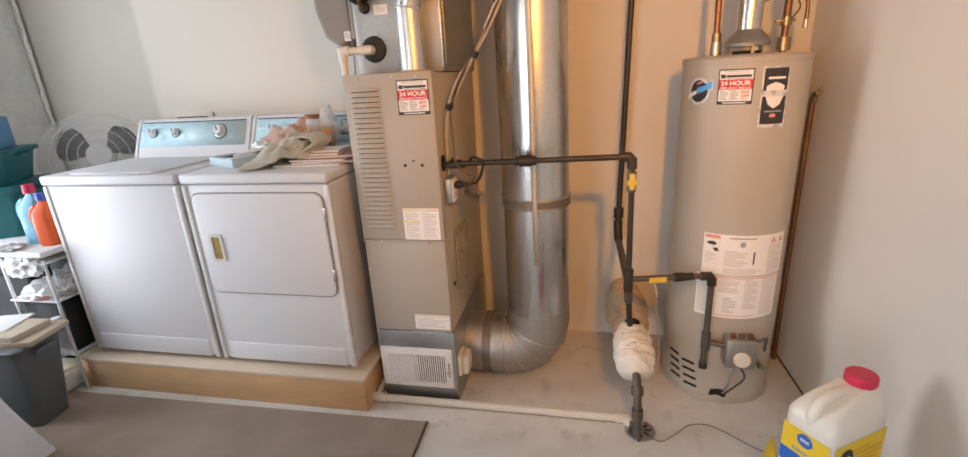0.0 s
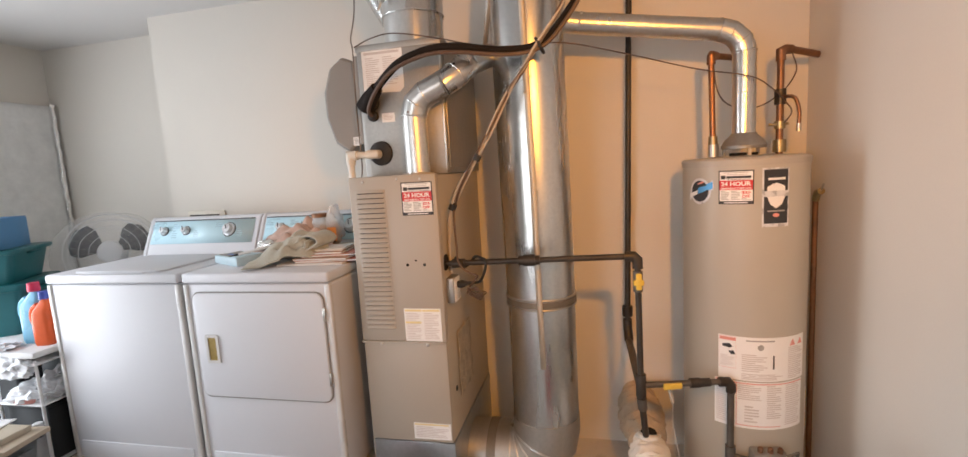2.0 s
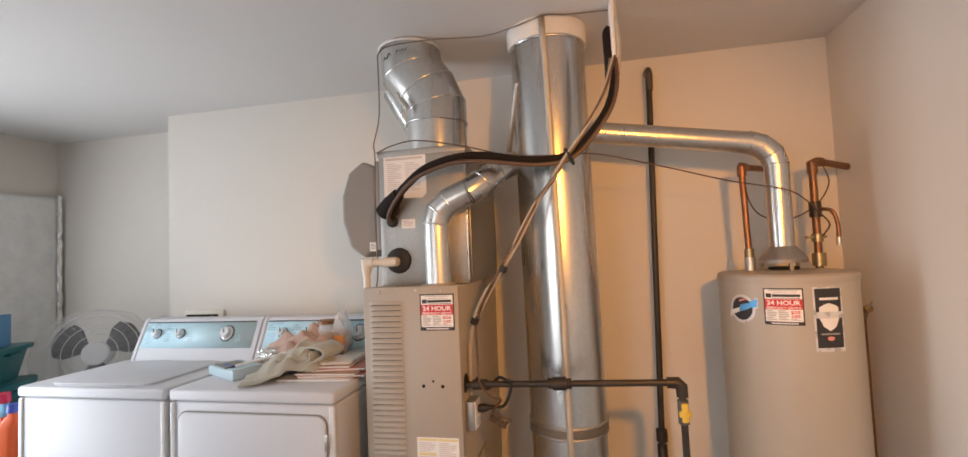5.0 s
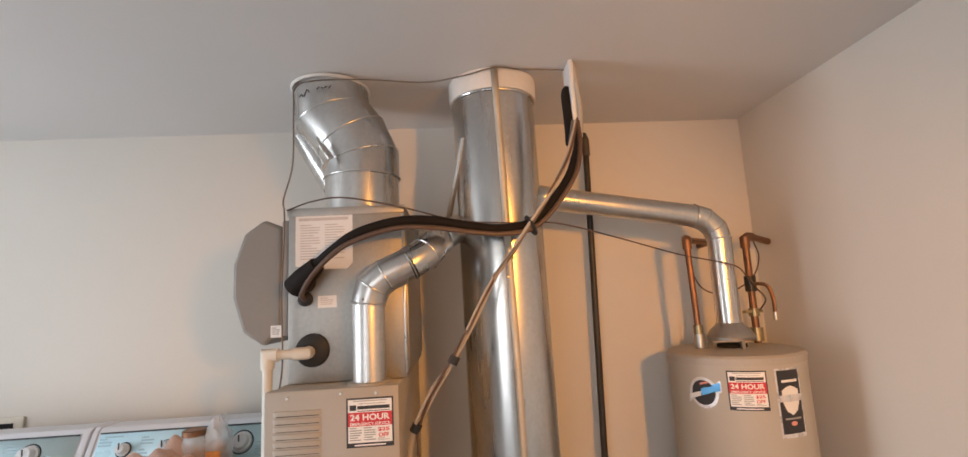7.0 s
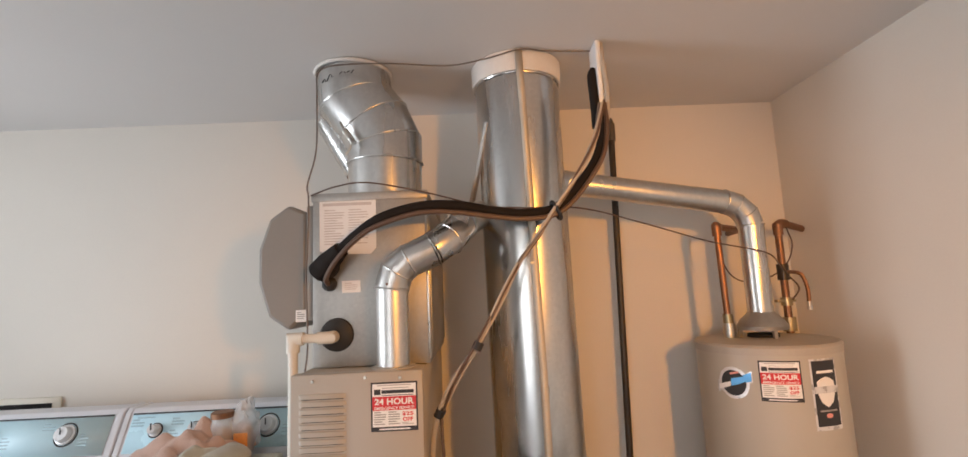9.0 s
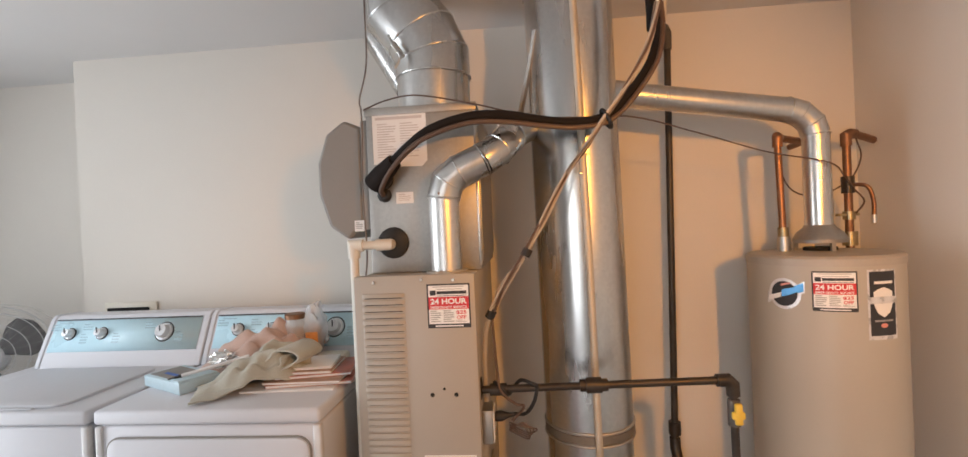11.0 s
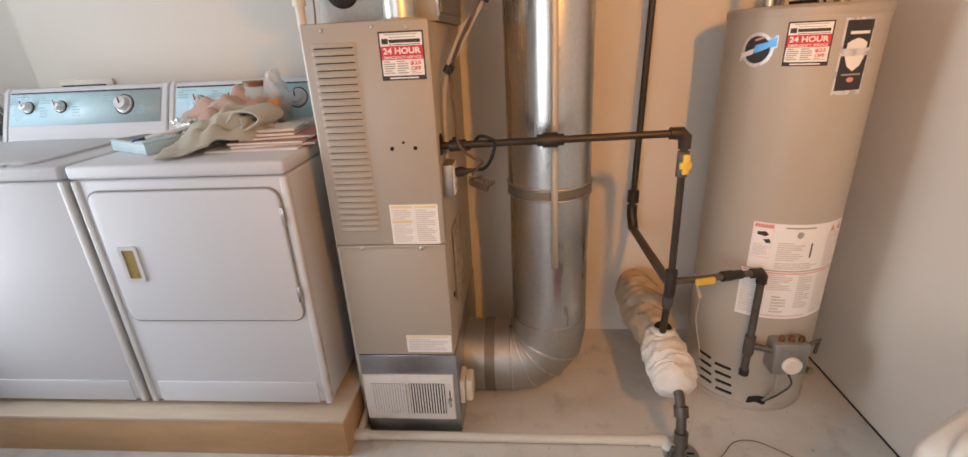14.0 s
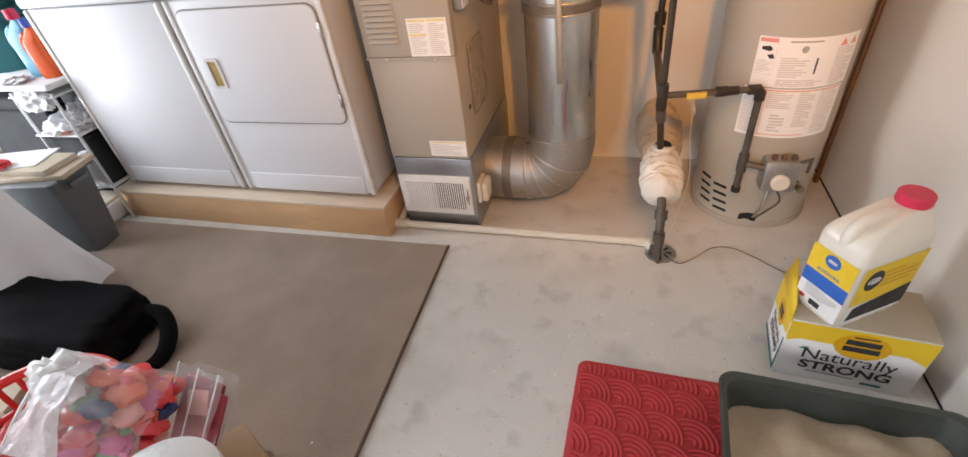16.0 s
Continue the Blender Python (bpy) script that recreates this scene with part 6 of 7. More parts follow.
g = [[b.verts.new(mt_ @ Vector(((i / n - 0.5) * 0.525, (j / n - 0.5) * 0.45, 0.086 - 0.035 * max(0, j / n - 0.75) * 4 + 0.022 * noise.noise(Vector((i / n * 5, j / n * 5, 1))) + 0.004 * noise.noise(Vector((i * 0.9, j * 0.9, 2)))))) for j in range(n + 1)] for i in range(n + 1)]
for i in range(n):
    for j in range(n):
        b.faces.new((g[i][j], g[i + 1][j], g[i + 1][j + 1], g[i][j + 1]))
tagged(part("litter", b, "litter", tr, "tan clay litter"), kind="stuff")

lb = thing("litter_carton", (0.75, 1.367, 0), "opened white and yellow cardboard litter carton on the floor", "carton")
mc = pose(0.748, 1.358, 0, 0, 0, -6)
W, D, H = 0.337, 0.19, 0.235
part("carton", box(-W / 2, -D / 2, 0, W / 2, D / 2, H - 0.004, 0.003, m=mc), "paper", lb)
part("top_flap", box(-W / 2 + 0.004, -D / 2 + 0.003, H - 0.0036, W / 2, D / 2, H, 0.001, m=mc), "card_top", lb, "dusty brown top")
b = bmesh.new()
fl_ = [(-W / 2 - 0.001, -D / 2, H - 0.006), (-W / 2 - 0.001, D / 2, H - 0.006), (-W / 2 + 0.012, D / 2 - 0.02, H + 0.085), (-W / 2 + 0.006, -D / 2 + 0.03, H + 0.03)]
b.faces.new([b.verts.new(mc @ Vector(p)) for p in fl_])
part("side_flap", b, "yellow_print", lb, "raised yellow side flap", thick=0.004)
s = Sheet(lambda u, v, d: mc @ Vector((u, -D / 2 - d, v)))
s.bar("yellow_print", -W / 2 + 0.001, 0.165, W / 2 - 0.001, H - 0.005, 0.0006)
s.outline("yellow_print", [(-0.165, 0.18), (-0.10, 0.18), (-0.165, 0.15)], 0.0005)
s.outline("yellow_print", [(0.165, 0.18), (0.09, 0.18), (0.165, 0.14)], 0.0005)
s.outline("gold_print", [(0.012 + 0.066 * math.cos(k * 0.4189), 0.172 + 0.05 * math.sin(k * 0.4189)) for k in range(15)], 0.0011)
s.outline("print_dark", [(-0.015, 0.204), (0.042, 0.207), (0.042, 0.212), (-0.015, 0.210)], 0.0018)
s.bar("print_dark", -0.028, 0.177, 0.052, 0.197, 0.0018)
s.bar("print_dark", -0.030, 0.151, 0.055, 0.171, 0.0018)
s.text("print_dark", "Naturally", 0.0, 0.106, 0.225, 0.055, 0.0018, 0.004)
s.text("print_dark", "STRONG", 0.0, 0.066, 0.222, 0.036, 0.0018, 0.03)
s.outline("green_candy", [(-0.128, 0.130), (-0.114, 0.138), (-0.10, 0.135), (-0.113, 0.126)], 0.0018)
s.bar("print", -0.09, 0.036, 0.03, 0.041, 0.0018)
s.bar("teal", 0.05, 0.022, 0.10, 0.032, 0.0018)
for key, layer in s.layers.items():
    tagged(part("print", layer, key, lb), kind="stuff")
s = Sheet(lambda u, v, d: mc @ Vector((-W / 2 - d, -u, v)))
s.outline("yellow_print", [(-D / 2 + 0.002, 0.12), (D / 2 - 0.002, 0.17), (D / 2 - 0.002, H - 0.008), (-D / 2 + 0.002, H - 0.008)], 0.0008)
s.outline("gold_print", [(0.0 + 0.042 * math.cos(k * 0.4189), 0.165 + 0.042 * math.sin(k * 0.4189)) for k in range(15)], 0.0013)
s.bar("print_dark", -0.024, 0.168, 0.024, 0.182, 0.002)
s.bar("print_dark", -0.024, 0.150, 0.024, 0.163, 0.002)
s.text("print_dark", "STRONG", 0.005, 0.066, 0.125, 0.03, 0.002, 0.03)
s.text("print_dark", "Naturally", 0.005, 0.102, 0.125, 0.038, 0.002, 0.008)
s.bar("teal", -D / 2 + 0.002, 0.004, D / 2 - 0.002, 0.02, 0.0014)
s.bar("teal", D / 2 - 0.012, 0.02, D / 2 - 0.002, 0.15, 0.0014)
for key, layer in s.layers.items():
    tagged(part("print", layer, key, lb), kind="stuff")
part("handle_slot", box(-W / 2 + 0.006, -0.05, H + 0.012, -W / 2 + 0.0085, 0.035, H + 0.024, m=mc), "hole", lb)

jg = thing("litter_jug", (0.7175, 1.381, H), "milky plastic litter jug with a red cap standing on the carton", "jug")
mj = pose(0.7155, 1.371, H + 0.0005, 0, 0, 33)
JW, JD = 0.226, 0.14
b = bmesh.new()
levels = ((0.94, 0.94, 0.0), (1, 1, 0.012), (1, 1, 0.246), (0.985, 0.97, 0.259), (0.92, 0.86, 0.277), (0.76, 0.70, 0.298), (0.54, 0.56, 0.314), (0.36, 0.50, 0.326))
shift = (0, 0, 0, 0.0, 0.006, 0.024, 0.048, 0.066)
loops = []
for (a, c, z), sx in zip(levels, shift):
    loops.append([b.verts.new(mj @ Vector((x + sx, y, z))) for x, y in rounded(JW * a, JD * c, min(JW * a, JD * c) * 0.2)])
for a, c in zip(loops, loops[1:]):
    for k in range(len(a)):
        b.faces.new((a[k], a[(k + 1) % len(a)], c[(k + 1) % len(a)], c[k]))
b.faces.new(loops[0]), b.faces.new(loops[-1])
part("body", b, "jug", jg, sharp=60)
part("handle", tube([mj @ Vector(p) for p in ((-0.094, 0, 0.235), (-0.098, 0, 0.275), (-0.07, 0, 0.308), (0.0, 0, 0.314), (0.045, 0, 0.30))], [0.018, 0.017, 0.016, 0.016, 0.016], 16, smooth=5), "jug", jg)
part("cap", lathe([(0.037, 0), (0.039, 0.004), (0.039, 0.024), (0.036, 0.028), (0, 0.0285)], mj @ Vector((0.068, -0.004, 0.324)), seg=36), "redcap", jg, "red screw cap")


def jug_label(place, w, dark):
    s = Sheet(lambda u, v, d: place(u, v * 1.13 - 0.004, d))
    s.bar("paper", -w / 2, 0.02, w / 2, 0.195, 0.0006)
    s.bar("yellow_print", -w / 2, 0.125, w / 2, 0.195, 0.0012)
    if dark:
        s.outline("print_dark", [(-w / 2 + 0.01, 0.03), (w / 2, 0.03), (w / 2, 0.095), (-w / 2 + 0.02, 0.07)], 0.0016)
        s.bar("yellow_print", -w / 2, 0.08, w / 2, 0.125, 0.0012)
        s.lines("gold_print", -w / 2 + 0.075, 0.115, w / 2 - 0.01, 0.17, 4, 0.0018, 0.55)
        s.outline("print_dark", [(-0.055 + 0.03 * math.cos(k * 0.5), 0.15 + 0.03 * math.sin(k * 0.5)) for k in range(13)], 0.0018)
        s.outline("chrome_print", [(-0.055 + 0.022 * math.cos(k * 0.5), 0.15 + 0.01 * math.sin(k * 0.5)) for k in range(13)], 0.0024)
    else:
        s.bar("blue_print", -w / 2, 0.085, w / 2, 0.125, 0.0012)
        s.outline("blue_print", [(0.022 * math.cos(k * 0.5), 0.172 + 0.018 * math.sin(k * 0.5)) for k in range(13)], 0.0018)
        s.bar("chrome_print", -0.012, 0.168, 0.012, 0.176, 0.0024)
        s.text("blue_print", "SCOOPABLE", 0, 0.137, w * 0.5, 0.008, 0.0018, 0.02)
        s.lines("print", -w / 2 + 0.02, 0.05, w / 2 - 0.01, 0.08, 5, 0.0012, 0.35)
        s.bar("print_dark", -0.02, 0.028, 0.012, 0.044, 0.0012)
        s.bar("red", -w / 2 + 0.012, 0.034, -w / 2 + 0.028, 0.044, 0.0012)
    for key, layer in s.layers.items():
        tagged(part("label_print" if key != "paper" else "label", layer, key, jg), kind="stuff" if key != "paper" else "")


jug_label(lambda u, v, d: mj @ Vector((-JW / 2 - d, -u, v)), JD * 0.9, False)
jug_label(lambda u, v, d: mj @ Vector((u, -JD / 2 - d, v)), JW * 0.9, True)

# ---- storage corner beside the washer ----
tb = thing("folding_table", (-3.0, 2.1, 0), "white folding table with thin black legs", "table")
part("tabletop", box(-3.55, 1.72, 0.715, -2.415, 2.5, 0.745, 0.008), "white_plastic", tb)
for x in (-3.4, -2.66):
    part("leg", tube([(x, 1.82, 0.715), (x - 0.02, 1.80, 0.012), (x - 0.02, 2.42, 0.012), (x, 2.4, 0.715)], 0.011, 10), "cloth_black", tb)
part("brace", tube([(-2.66, 1.9, 0.712), (-2.95, 2.1, 0.36), (-3.4, 2.1, 0.34)], 0.009, 10), "cloth_black", tb)


def tote(z, w, d, h, label):
    m = pose(-3.12, 1.94, z, 0, 0, 32)
    o = thing("storage_tote", m.translation, label, "storage box", "teal totes stacked on the table")
    b = bmesh.new()
    loops = []
    for k, zz in ((0.86, 0), (0.97, h * 0.86), (1.03, h * 0.87), (1.03, h * 0.9)):
        loops.append([b.verts.new(m @ Vector((x, y, zz))) for x, y in rounded(w * k, d * k, 0.03)])
    for a, c in zip(loops, loops[1:]):
        for i in range(len(a)):
            b.faces.new((a[i], a[(i + 1) % len(a)], c[(i + 1) % len(a)], c[i]))
    b.faces.new(loops[0]), b.faces.new(loops[-1])
    part("tub", b, "teal", o)
    part("lid", prism(rounded(w * 1.05, d * 1.05, 0.035), h * 0.1, m @ Matrix.Translation((0, 0, h * 0.9 + 0.0005)) @ pose(0, 0, 0, -90), 0.006), "teal", o)
    for sx in (-1, 1):
        part("handle", box(sx * w * 0.5 - 0.012, -0.05, h * 0.78, sx * w * 0.5 + 0.016, 0.05, h * 0.86, 0.006, m=m), "teal", o)
    return o


tote(0.746, 0.62, 0.38, 0.262, "teal plastic storage tote with a lid, bottom of the stack")
tote(1.009, 0.60, 0.36, 0.172, "teal plastic storage tote with a lid, top of the stack")
bb = thing("blue_carton", (-3.07, 2.0, 1.18), "blue cardboard box on top of the teal totes", "box")
mb = pose(-3.05, 1.93, 1.1817, 0, 0, 30)
part("carton", box(-0.19, -0.15, 0, 0.19, 0.15, 0.155, 0.004, m=mb), "blue_card", bb)
part("flap", box(-0.19, -0.149, 0.1555, 0.19, -0.002, 0.158, 0.001, m=mb), "blue_card", bb)
part("flap", box(-0.19, 0.002, 0.1555, 0.19, 0.149, 0.158, 0.001, m=mb), "blue_card", bb)


def bottle(name, x, y, z, h, w, d, turn, body, cap, label):
    m = pose(x, y, z, 0, 0, turn)
    o = thing(name, (x, y, z), label, "bottle")
    b = bmesh.new()
    loops = []
    for k, zz in ((0.9, 0), (1, 0.06), (1, 0.45), (0.92, 0.62), (0.66, 0.76), (0.36, 0.83), (0.34, 0.86)):
        loops.append([b.verts.new(m @ Vector((px + (0.22 * w if zz > 0.7 else 0), py, zz * h))) for px, py in rounded(w * k, d * k, min(w, d) * k * 0.35)])
    for a, c in zip(loops, loops[1:]):
        for i in range(len(a)):
            b.faces.new((a[i], a[(i + 1) % len(a)], c[(i + 1) % len(a)], c[i]))
    b.faces.new(loops[0]), b.faces.new(loops[-1])
    part("bottle", b, body, o, sharp=50)
    part("cap", lathe([(w * 0.24, 0), (w * 0.25, h * 0.03), (w * 0.23, h * 0.14), (0, h * 0.145)], m @ Vector((0.22 * w, 0, h * 0.855)), seg=24), cap, o)
    part("handle", tube([m @ Vector(p) for p in ((-w * 0.42, 0, h * 0.35), (-w * 0.56, 0, h * 0.5), (-w * 0.46, 0, h * 0.66), (-w * 0.2, 0, h * 0.74))], 0.014, 10, smooth=4), body, o)
    s = Sheet(lambda u, v, dd: m @ Vector((u, -d / 2 - dd, v)))
    if name == "cleaner_bottle":
        s.bar("paper", -w * 0.3, h * 0.12, w * 0.3, h * 0.42, 0.001)
        s.done(o, "label", "paper")
    return o


bottle("detergent_bottle", -2.58, 1.86, 0.746, 0.29, 0.10, 0.07, 12, "detergent", "redcap", "light blue detergent bottle with a red cap")
bottle("detergent_bottle", -2.485, 1.835, 0.746, 0.255, 0.085, 0.065, 15, "orange", "bluecap", "orange detergent bottle with a blue cap")
rk = thing("wire_rack", (-2.6, 1.85, 0), "white wire rack with bags on its shelves beside the washer", "rack")
for x in (-2.70, -2.44):
    for y in (1.74, 2.05):
        part("post", tube([(x, y, 0.0), (x, y, 0.70)], 0.007, 10), "white_wire", rk)
for z in (0.20, 0.49, 0.685):
    part("shelf", box(-2.72, 1.73, z - 0.008, -2.43, 2.06, z, 0.003), "white_plastic", rk)
for nm, x, y, z, size, sd_, mt, lab in (("plastic_bag", -2.56, 1.80, 0.49, (0.10, 0.08, 0.045), 3, "cloth_white", "crumpled white plastic bag on the rack"),
                                     ("plastic_bag", -2.47, 1.86, 0.49, (0.07, 0.09, 0.07), 5, "clear_dense", "crumpled clear plastic bag on the rack"),
                                     ("cloth_rag", -2.56, 1.735, 0.62, (0.09, 0.04, 0.06), 9, "cloth_white", "white rag hanging over the rack edge"),
                                     ("cloth_rag", -2.68, 1.75, 0.7455, (0.10, 0.06, 0.02), 12, "cloth_white", "white rag bunched on the table edge")):
    o = thing(nm, (x, y, z), lab, "bag" if "bag" in nm else "rag")
    part("lump", crumple((x, y, z + 0.0005), size, sd_, 0.45, 9, 4, 0.25), mt, o)
o = thing("red_packet", (-2.53, 1.76, 0.5), "small red and pink packet on the rack", "packet")
part("packet", box(-0.04, -0.02, 0, 0.04, 0.02, 0.022, 0.006, m=pose(-2.54, 1.745, 0.4905, 0, 0, 20)), "pink", o)
o = thing("black_crate", (-2.58, 1.9, 0.2), "black plastic crate on the lower rack shelf", "crate")
part("crate", box(-2.70, 1.76, 0.2005, -2.45, 2.04, 0.455, 0.01), "dark_fabric", o)
part("rim", box(-2.705, 1.755, 0.4555, -2.445, 2.045, 0.47, 0.006), "dark_fabric", o)
o = thing("fabric_bin", (-2.58, 1.9, 0.5), "black fabric bin between the rack shelves", "bin")
part("bin", box(-2.66, 1.9, 0.4905, -2.45, 2.05, 0.665, 0.012), "dark_fabric", o)
bottle("cleaner_bottle", -2.505, 1.735, 0.2005, 0.20, 0.085, 0.07, 0, "clear_dense", "white_plastic", "clear cleaner bottle with a dark blue label")
o = thing("floor_board", (-2.62, 1.72, 0), "white board leaning low beside the platform", "board")
part("board", box(-0.16, -0.10, 0.0, 0.15, 0.10, 0.09, 0.006, m=pose(-2.64, 1.72, 0.012, 0, 0, 0)), "paper", o)
part("board", box(-0.17, -0.11, 0.0905, 0.13, 0.09, 0.105, 0.004, m=pose(-2.64, 1.72, 0.012, 0, 0, 3)), "cream_plastic", o)

# added box that only darkens the space below the table, contents unknown
o = thing("dark_filler_box", (-3.05, 2.15, 0), "black lidded box added to stand for dark stuff under the folding table", "storage box")
part("body", box(-3.33, 1.86, 0.0005, -2.76, 2.38, 0.56, 0.02, 3), "dark_fabric", o)
part("lid", box(-3.34, 1.85, 0.5605, -2.75, 2.39, 0.63, 0.02, 3), "dark_fabric", o)

# fan in a dust bag, behind the washer
fan = thing("pedestal_fan", (-2.93, 2.52, 0), "pedestal fan with dark blades under a clear plastic dust bag", "fan")
fc = Vector((-2.81, 2.47, 1.075))
fd_ = Vector((0.66, -0.72, 0.16)).normalized()
fu_ = fd_.cross(Vector((0, 0, 1))).normalized()
fv_ = fu_.cross(fd_).normalized()
part("pole", tube([(-2.87, 2.54, 0.03), (-2.87, 2.54, 1.04)], 0.014, 14), "white_plastic", fan)
part("base", lathe([(0.2, 0), (0.2, 0.015), (0.04, 0.035), (0, 0.036)], (-2.87, 2.54, 0.0), seg=36), "white_plastic", fan)
part("motor", lathe([(0.05, -0.13), (0.07, -0.12), (0.07, -0.03), (0.05, -0.02)], fc, fd_, 26), "white_plastic", fan)
part("hub", lathe([(0.062, 0.045), (0.065, 0.05), (0.058, 0.06), (0, 0.063)], fc, fd_, 30), "white_plastic", fan, "white centre badge")
for k in range(3):
    a0 = radians(120 * k + 30)
    b = bmesh.new()
    rows = []
    for r, wd in ((0.045, 0.35), (0.09, 0.52), (0.15, 0.62), (0.195, 0.52), (0.215, 0.25)):
        row = []
        for q in range(5):
            a = a0 + (q / 4 - 0.5) * 2 * wd
            row.append(b.verts.new(fc + (fu_ * math.cos(a) + fv_ * math.sin(a)) * r + fd_ * (0.018 * (q / 2 - 1))))
        rows.append(row)
    for a, c in zip(rows, rows[1:]):
        for q in range(4):
            b.faces.new((a[q], a[q + 1], c[q + 1], c[q]))
    part("blade", b, "fan_grey", fan, thick=0.003)
for r, dd in ((0.23, 0.0), (0.231, 0.012), (0.2, 0.04), (0.15, 0.052), (0.1, 0.056), (0.2, -0.04), (0.14, -0.06)):
    part("guard_ring", ring(fc + fd_ * dd, fd_, r, 0.0018, 48, n=5), "white_wire", fan)
for k in range(26):
    a = 2 * math.pi * k / 26
    o = fu_ * math.cos(a) + fv_ * math.sin(a)
    part("guard_wire", tube([fc + o * 0.06 + fd_ * 0.055, fc + o * 0.16 + fd_ * 0.05, fc + o * 0.215 + fd_ * 0.03, fc + o * 0.231], 0.0005, 4, caps=False), "white_wire", fan)
b = bmesh.new()
bmesh.ops.create_icosphere(b, subdivisions=5, radius=1)
for v in b.verts:
    n0 = v.co.copy()
    k = 1 + 0.05 * noise.noise(n0 * 3) + 0.025 * (1 - 2 * abs(noise.noise(n0 * 6)))
    v.co = fc + (fu_ * n0.x * 0.29 + fv_ * n0.y * 0.24 + fd_ * n0.z * 0.12) * k
part("dust_bag", b, "haze", fan, "clear plastic dust bag")

# grey bin with boards and papers
gb = thing("grey_bin", (-2.55, 1.52, 0), "grey plastic bin with boards and papers on top", "bin")
b = bmesh.new()
mg = pose(-2.56, 1.50, 0, 0, 0, 8)
loops = [[b.verts.new(mg @ Vector((x, y, z))) for x, y in rounded(w, d, 0.03)] for w, d, z in ((0.40, 0.15, 0), (0.50, 0.21, 0.40), (0.53, 0.235, 0.405), (0.53, 0.235, 0.42))]
for a, c in zip(loops, loops[1:]):
    for i in range(len(a)):
        b.faces.new((a[i], a[(i + 1) % len(a)], c[(i + 1) % len(a)], c[i]))
b.faces.new(loops[0]), b.faces.new(loops[-1])
part("tub", b, "bin_grey", gb)
part("rim", tube([mg @ Vector((x, y, 0.412)) for x, y in rounded(0.535, 0.24, 0.03)], 0.008, 8), "bin_grey", gb)
part("handle", box(0.262, -0.05, 0.36, 0.275, 0.05, 0.385, 0.004, m=mg), "bin_grey", gb)
for k, (a, mt, w, d, h, x, y) in enumerate(((12, "wrap_beige", 0.46, 0.20, 0.022, -2.50, 1.515), (4, "card_top", 0.40, 0.17, 0.025, -2.53, 1.52), (16, "paper", 0.34, 0.17, 0.006, -2.60, 1.52))):
    o = thing(("wooden_board", "cardboard_sheet", "paper_sheet")[k], (x, y, 0.42), ("pale rough board across the grey bin", "flat cardboard piece on the board", "loose white paper on the pile")[k], ("board", "cardboard", "paper")[k])
    zz = (0.4205, 0.443, 0.4685)[k]
    part("sheet", box(-w / 2, -d / 2, 0, w / 2, d / 2, h, 0.002, m=pose(x, y, zz, 0, 0, a)), mt, o)
o = thing("red_cloth", (-2.62, 1.45, 0.47), "small red cloth on the papers", "cloth")
part("cloth", crumple((-2.60, 1.45, 0.475), (0.07, 0.04, 0.02), 21, 0.4, 6, 3, 0.3), "red", o)
ch = thing("office_chair", (-2.85, 1.86, 0), "chair base on dark twin-wheel casters beside the rack", "chair base")
for p in ((-2.86, 1.85), (-2.77, 1.80)):
    part("caster", lathe([(0.018, -0.02), (0.024, -0.016), (0.024, 0.016), (0.018, 0.02)], (p[0], p[1], 0.0245), (0.8, 0.6, 0), 20), "black", ch)
part("arm", tube([(-2.86, 1.85, 0.05), (-2.88, 1.9, 0.10), (-2.82, 1.98, 0.3)], 0.013, 10), "bin_grey", ch)
part("arm", tube([(-2.77, 1.80, 0.05), (-2.80, 1.86, 0.10), (-2.88, 1.9, 0.10)], 0.013, 10), "bin_grey", ch)

# white cloth hamper
hp = thing("cloth_hamper", (-2.4, 1.15, 0), "white cotton cloth draped over a low hamper to the floor", "hamper")
b = bmesh.new()
rows = []
nseg = 64
for j in range(15):
    t = j / 14
    row = []
    for k in range(nseg):
        a = 2 * math.pi * k / nseg
        cx, cy_ = math.cos(a), math.sin(a)
        q = max(abs(cx), abs(cy_)) ** 0.6
        w = (0.22 + 0.15 * t ** 1.3) / q
        d = (0.15 + 0.10 * t ** 1.3) / q
        f = 1 + 0.05 * t * math.sin(a * 9 + 2 * noise.noise(Vector((cx, cy_, 0)) * 2)) * t
        z = 0.53 * (1 - t) + 0.003
        row.append(b.verts.new((-2.46 + cx * w * f, 1.13 + cy_ * d * f, z + 0.015 * noise.noise(Vector((cx * 3, cy_ * 3, t * 3))) * (1 - t))))
    rows.append(row)
for a, c in zip(rows, rows[1:]):
    for k in range(nseg):
        b.faces.new((a[k], a[(k + 1) % nseg], c[(k + 1) % nseg], c[k]))
b.faces.new(rows[0])
part("cloth", b, "cloth_white", hp, sharp=70)
part("top_hoop", tube([(-2.46 + 0.21 * math.cos(k * 0.2618), 1.13 + 0.14 * math.sin(k * 0.2618), 0.545) for k in range(25)], 0.008, 8), "white_wire", hp)

# black bag
bg = thing("black_bag", (-1.9, 0.95, 0), "soft black nylon bag lying on the carpet mat", "bag")
b = bmesh.new()
bmesh.ops.create_cube(b, size=2)
bmesh.ops.subdivide_edges(b, edges=b.edges[:], cuts=22, use_grid_fill=True)
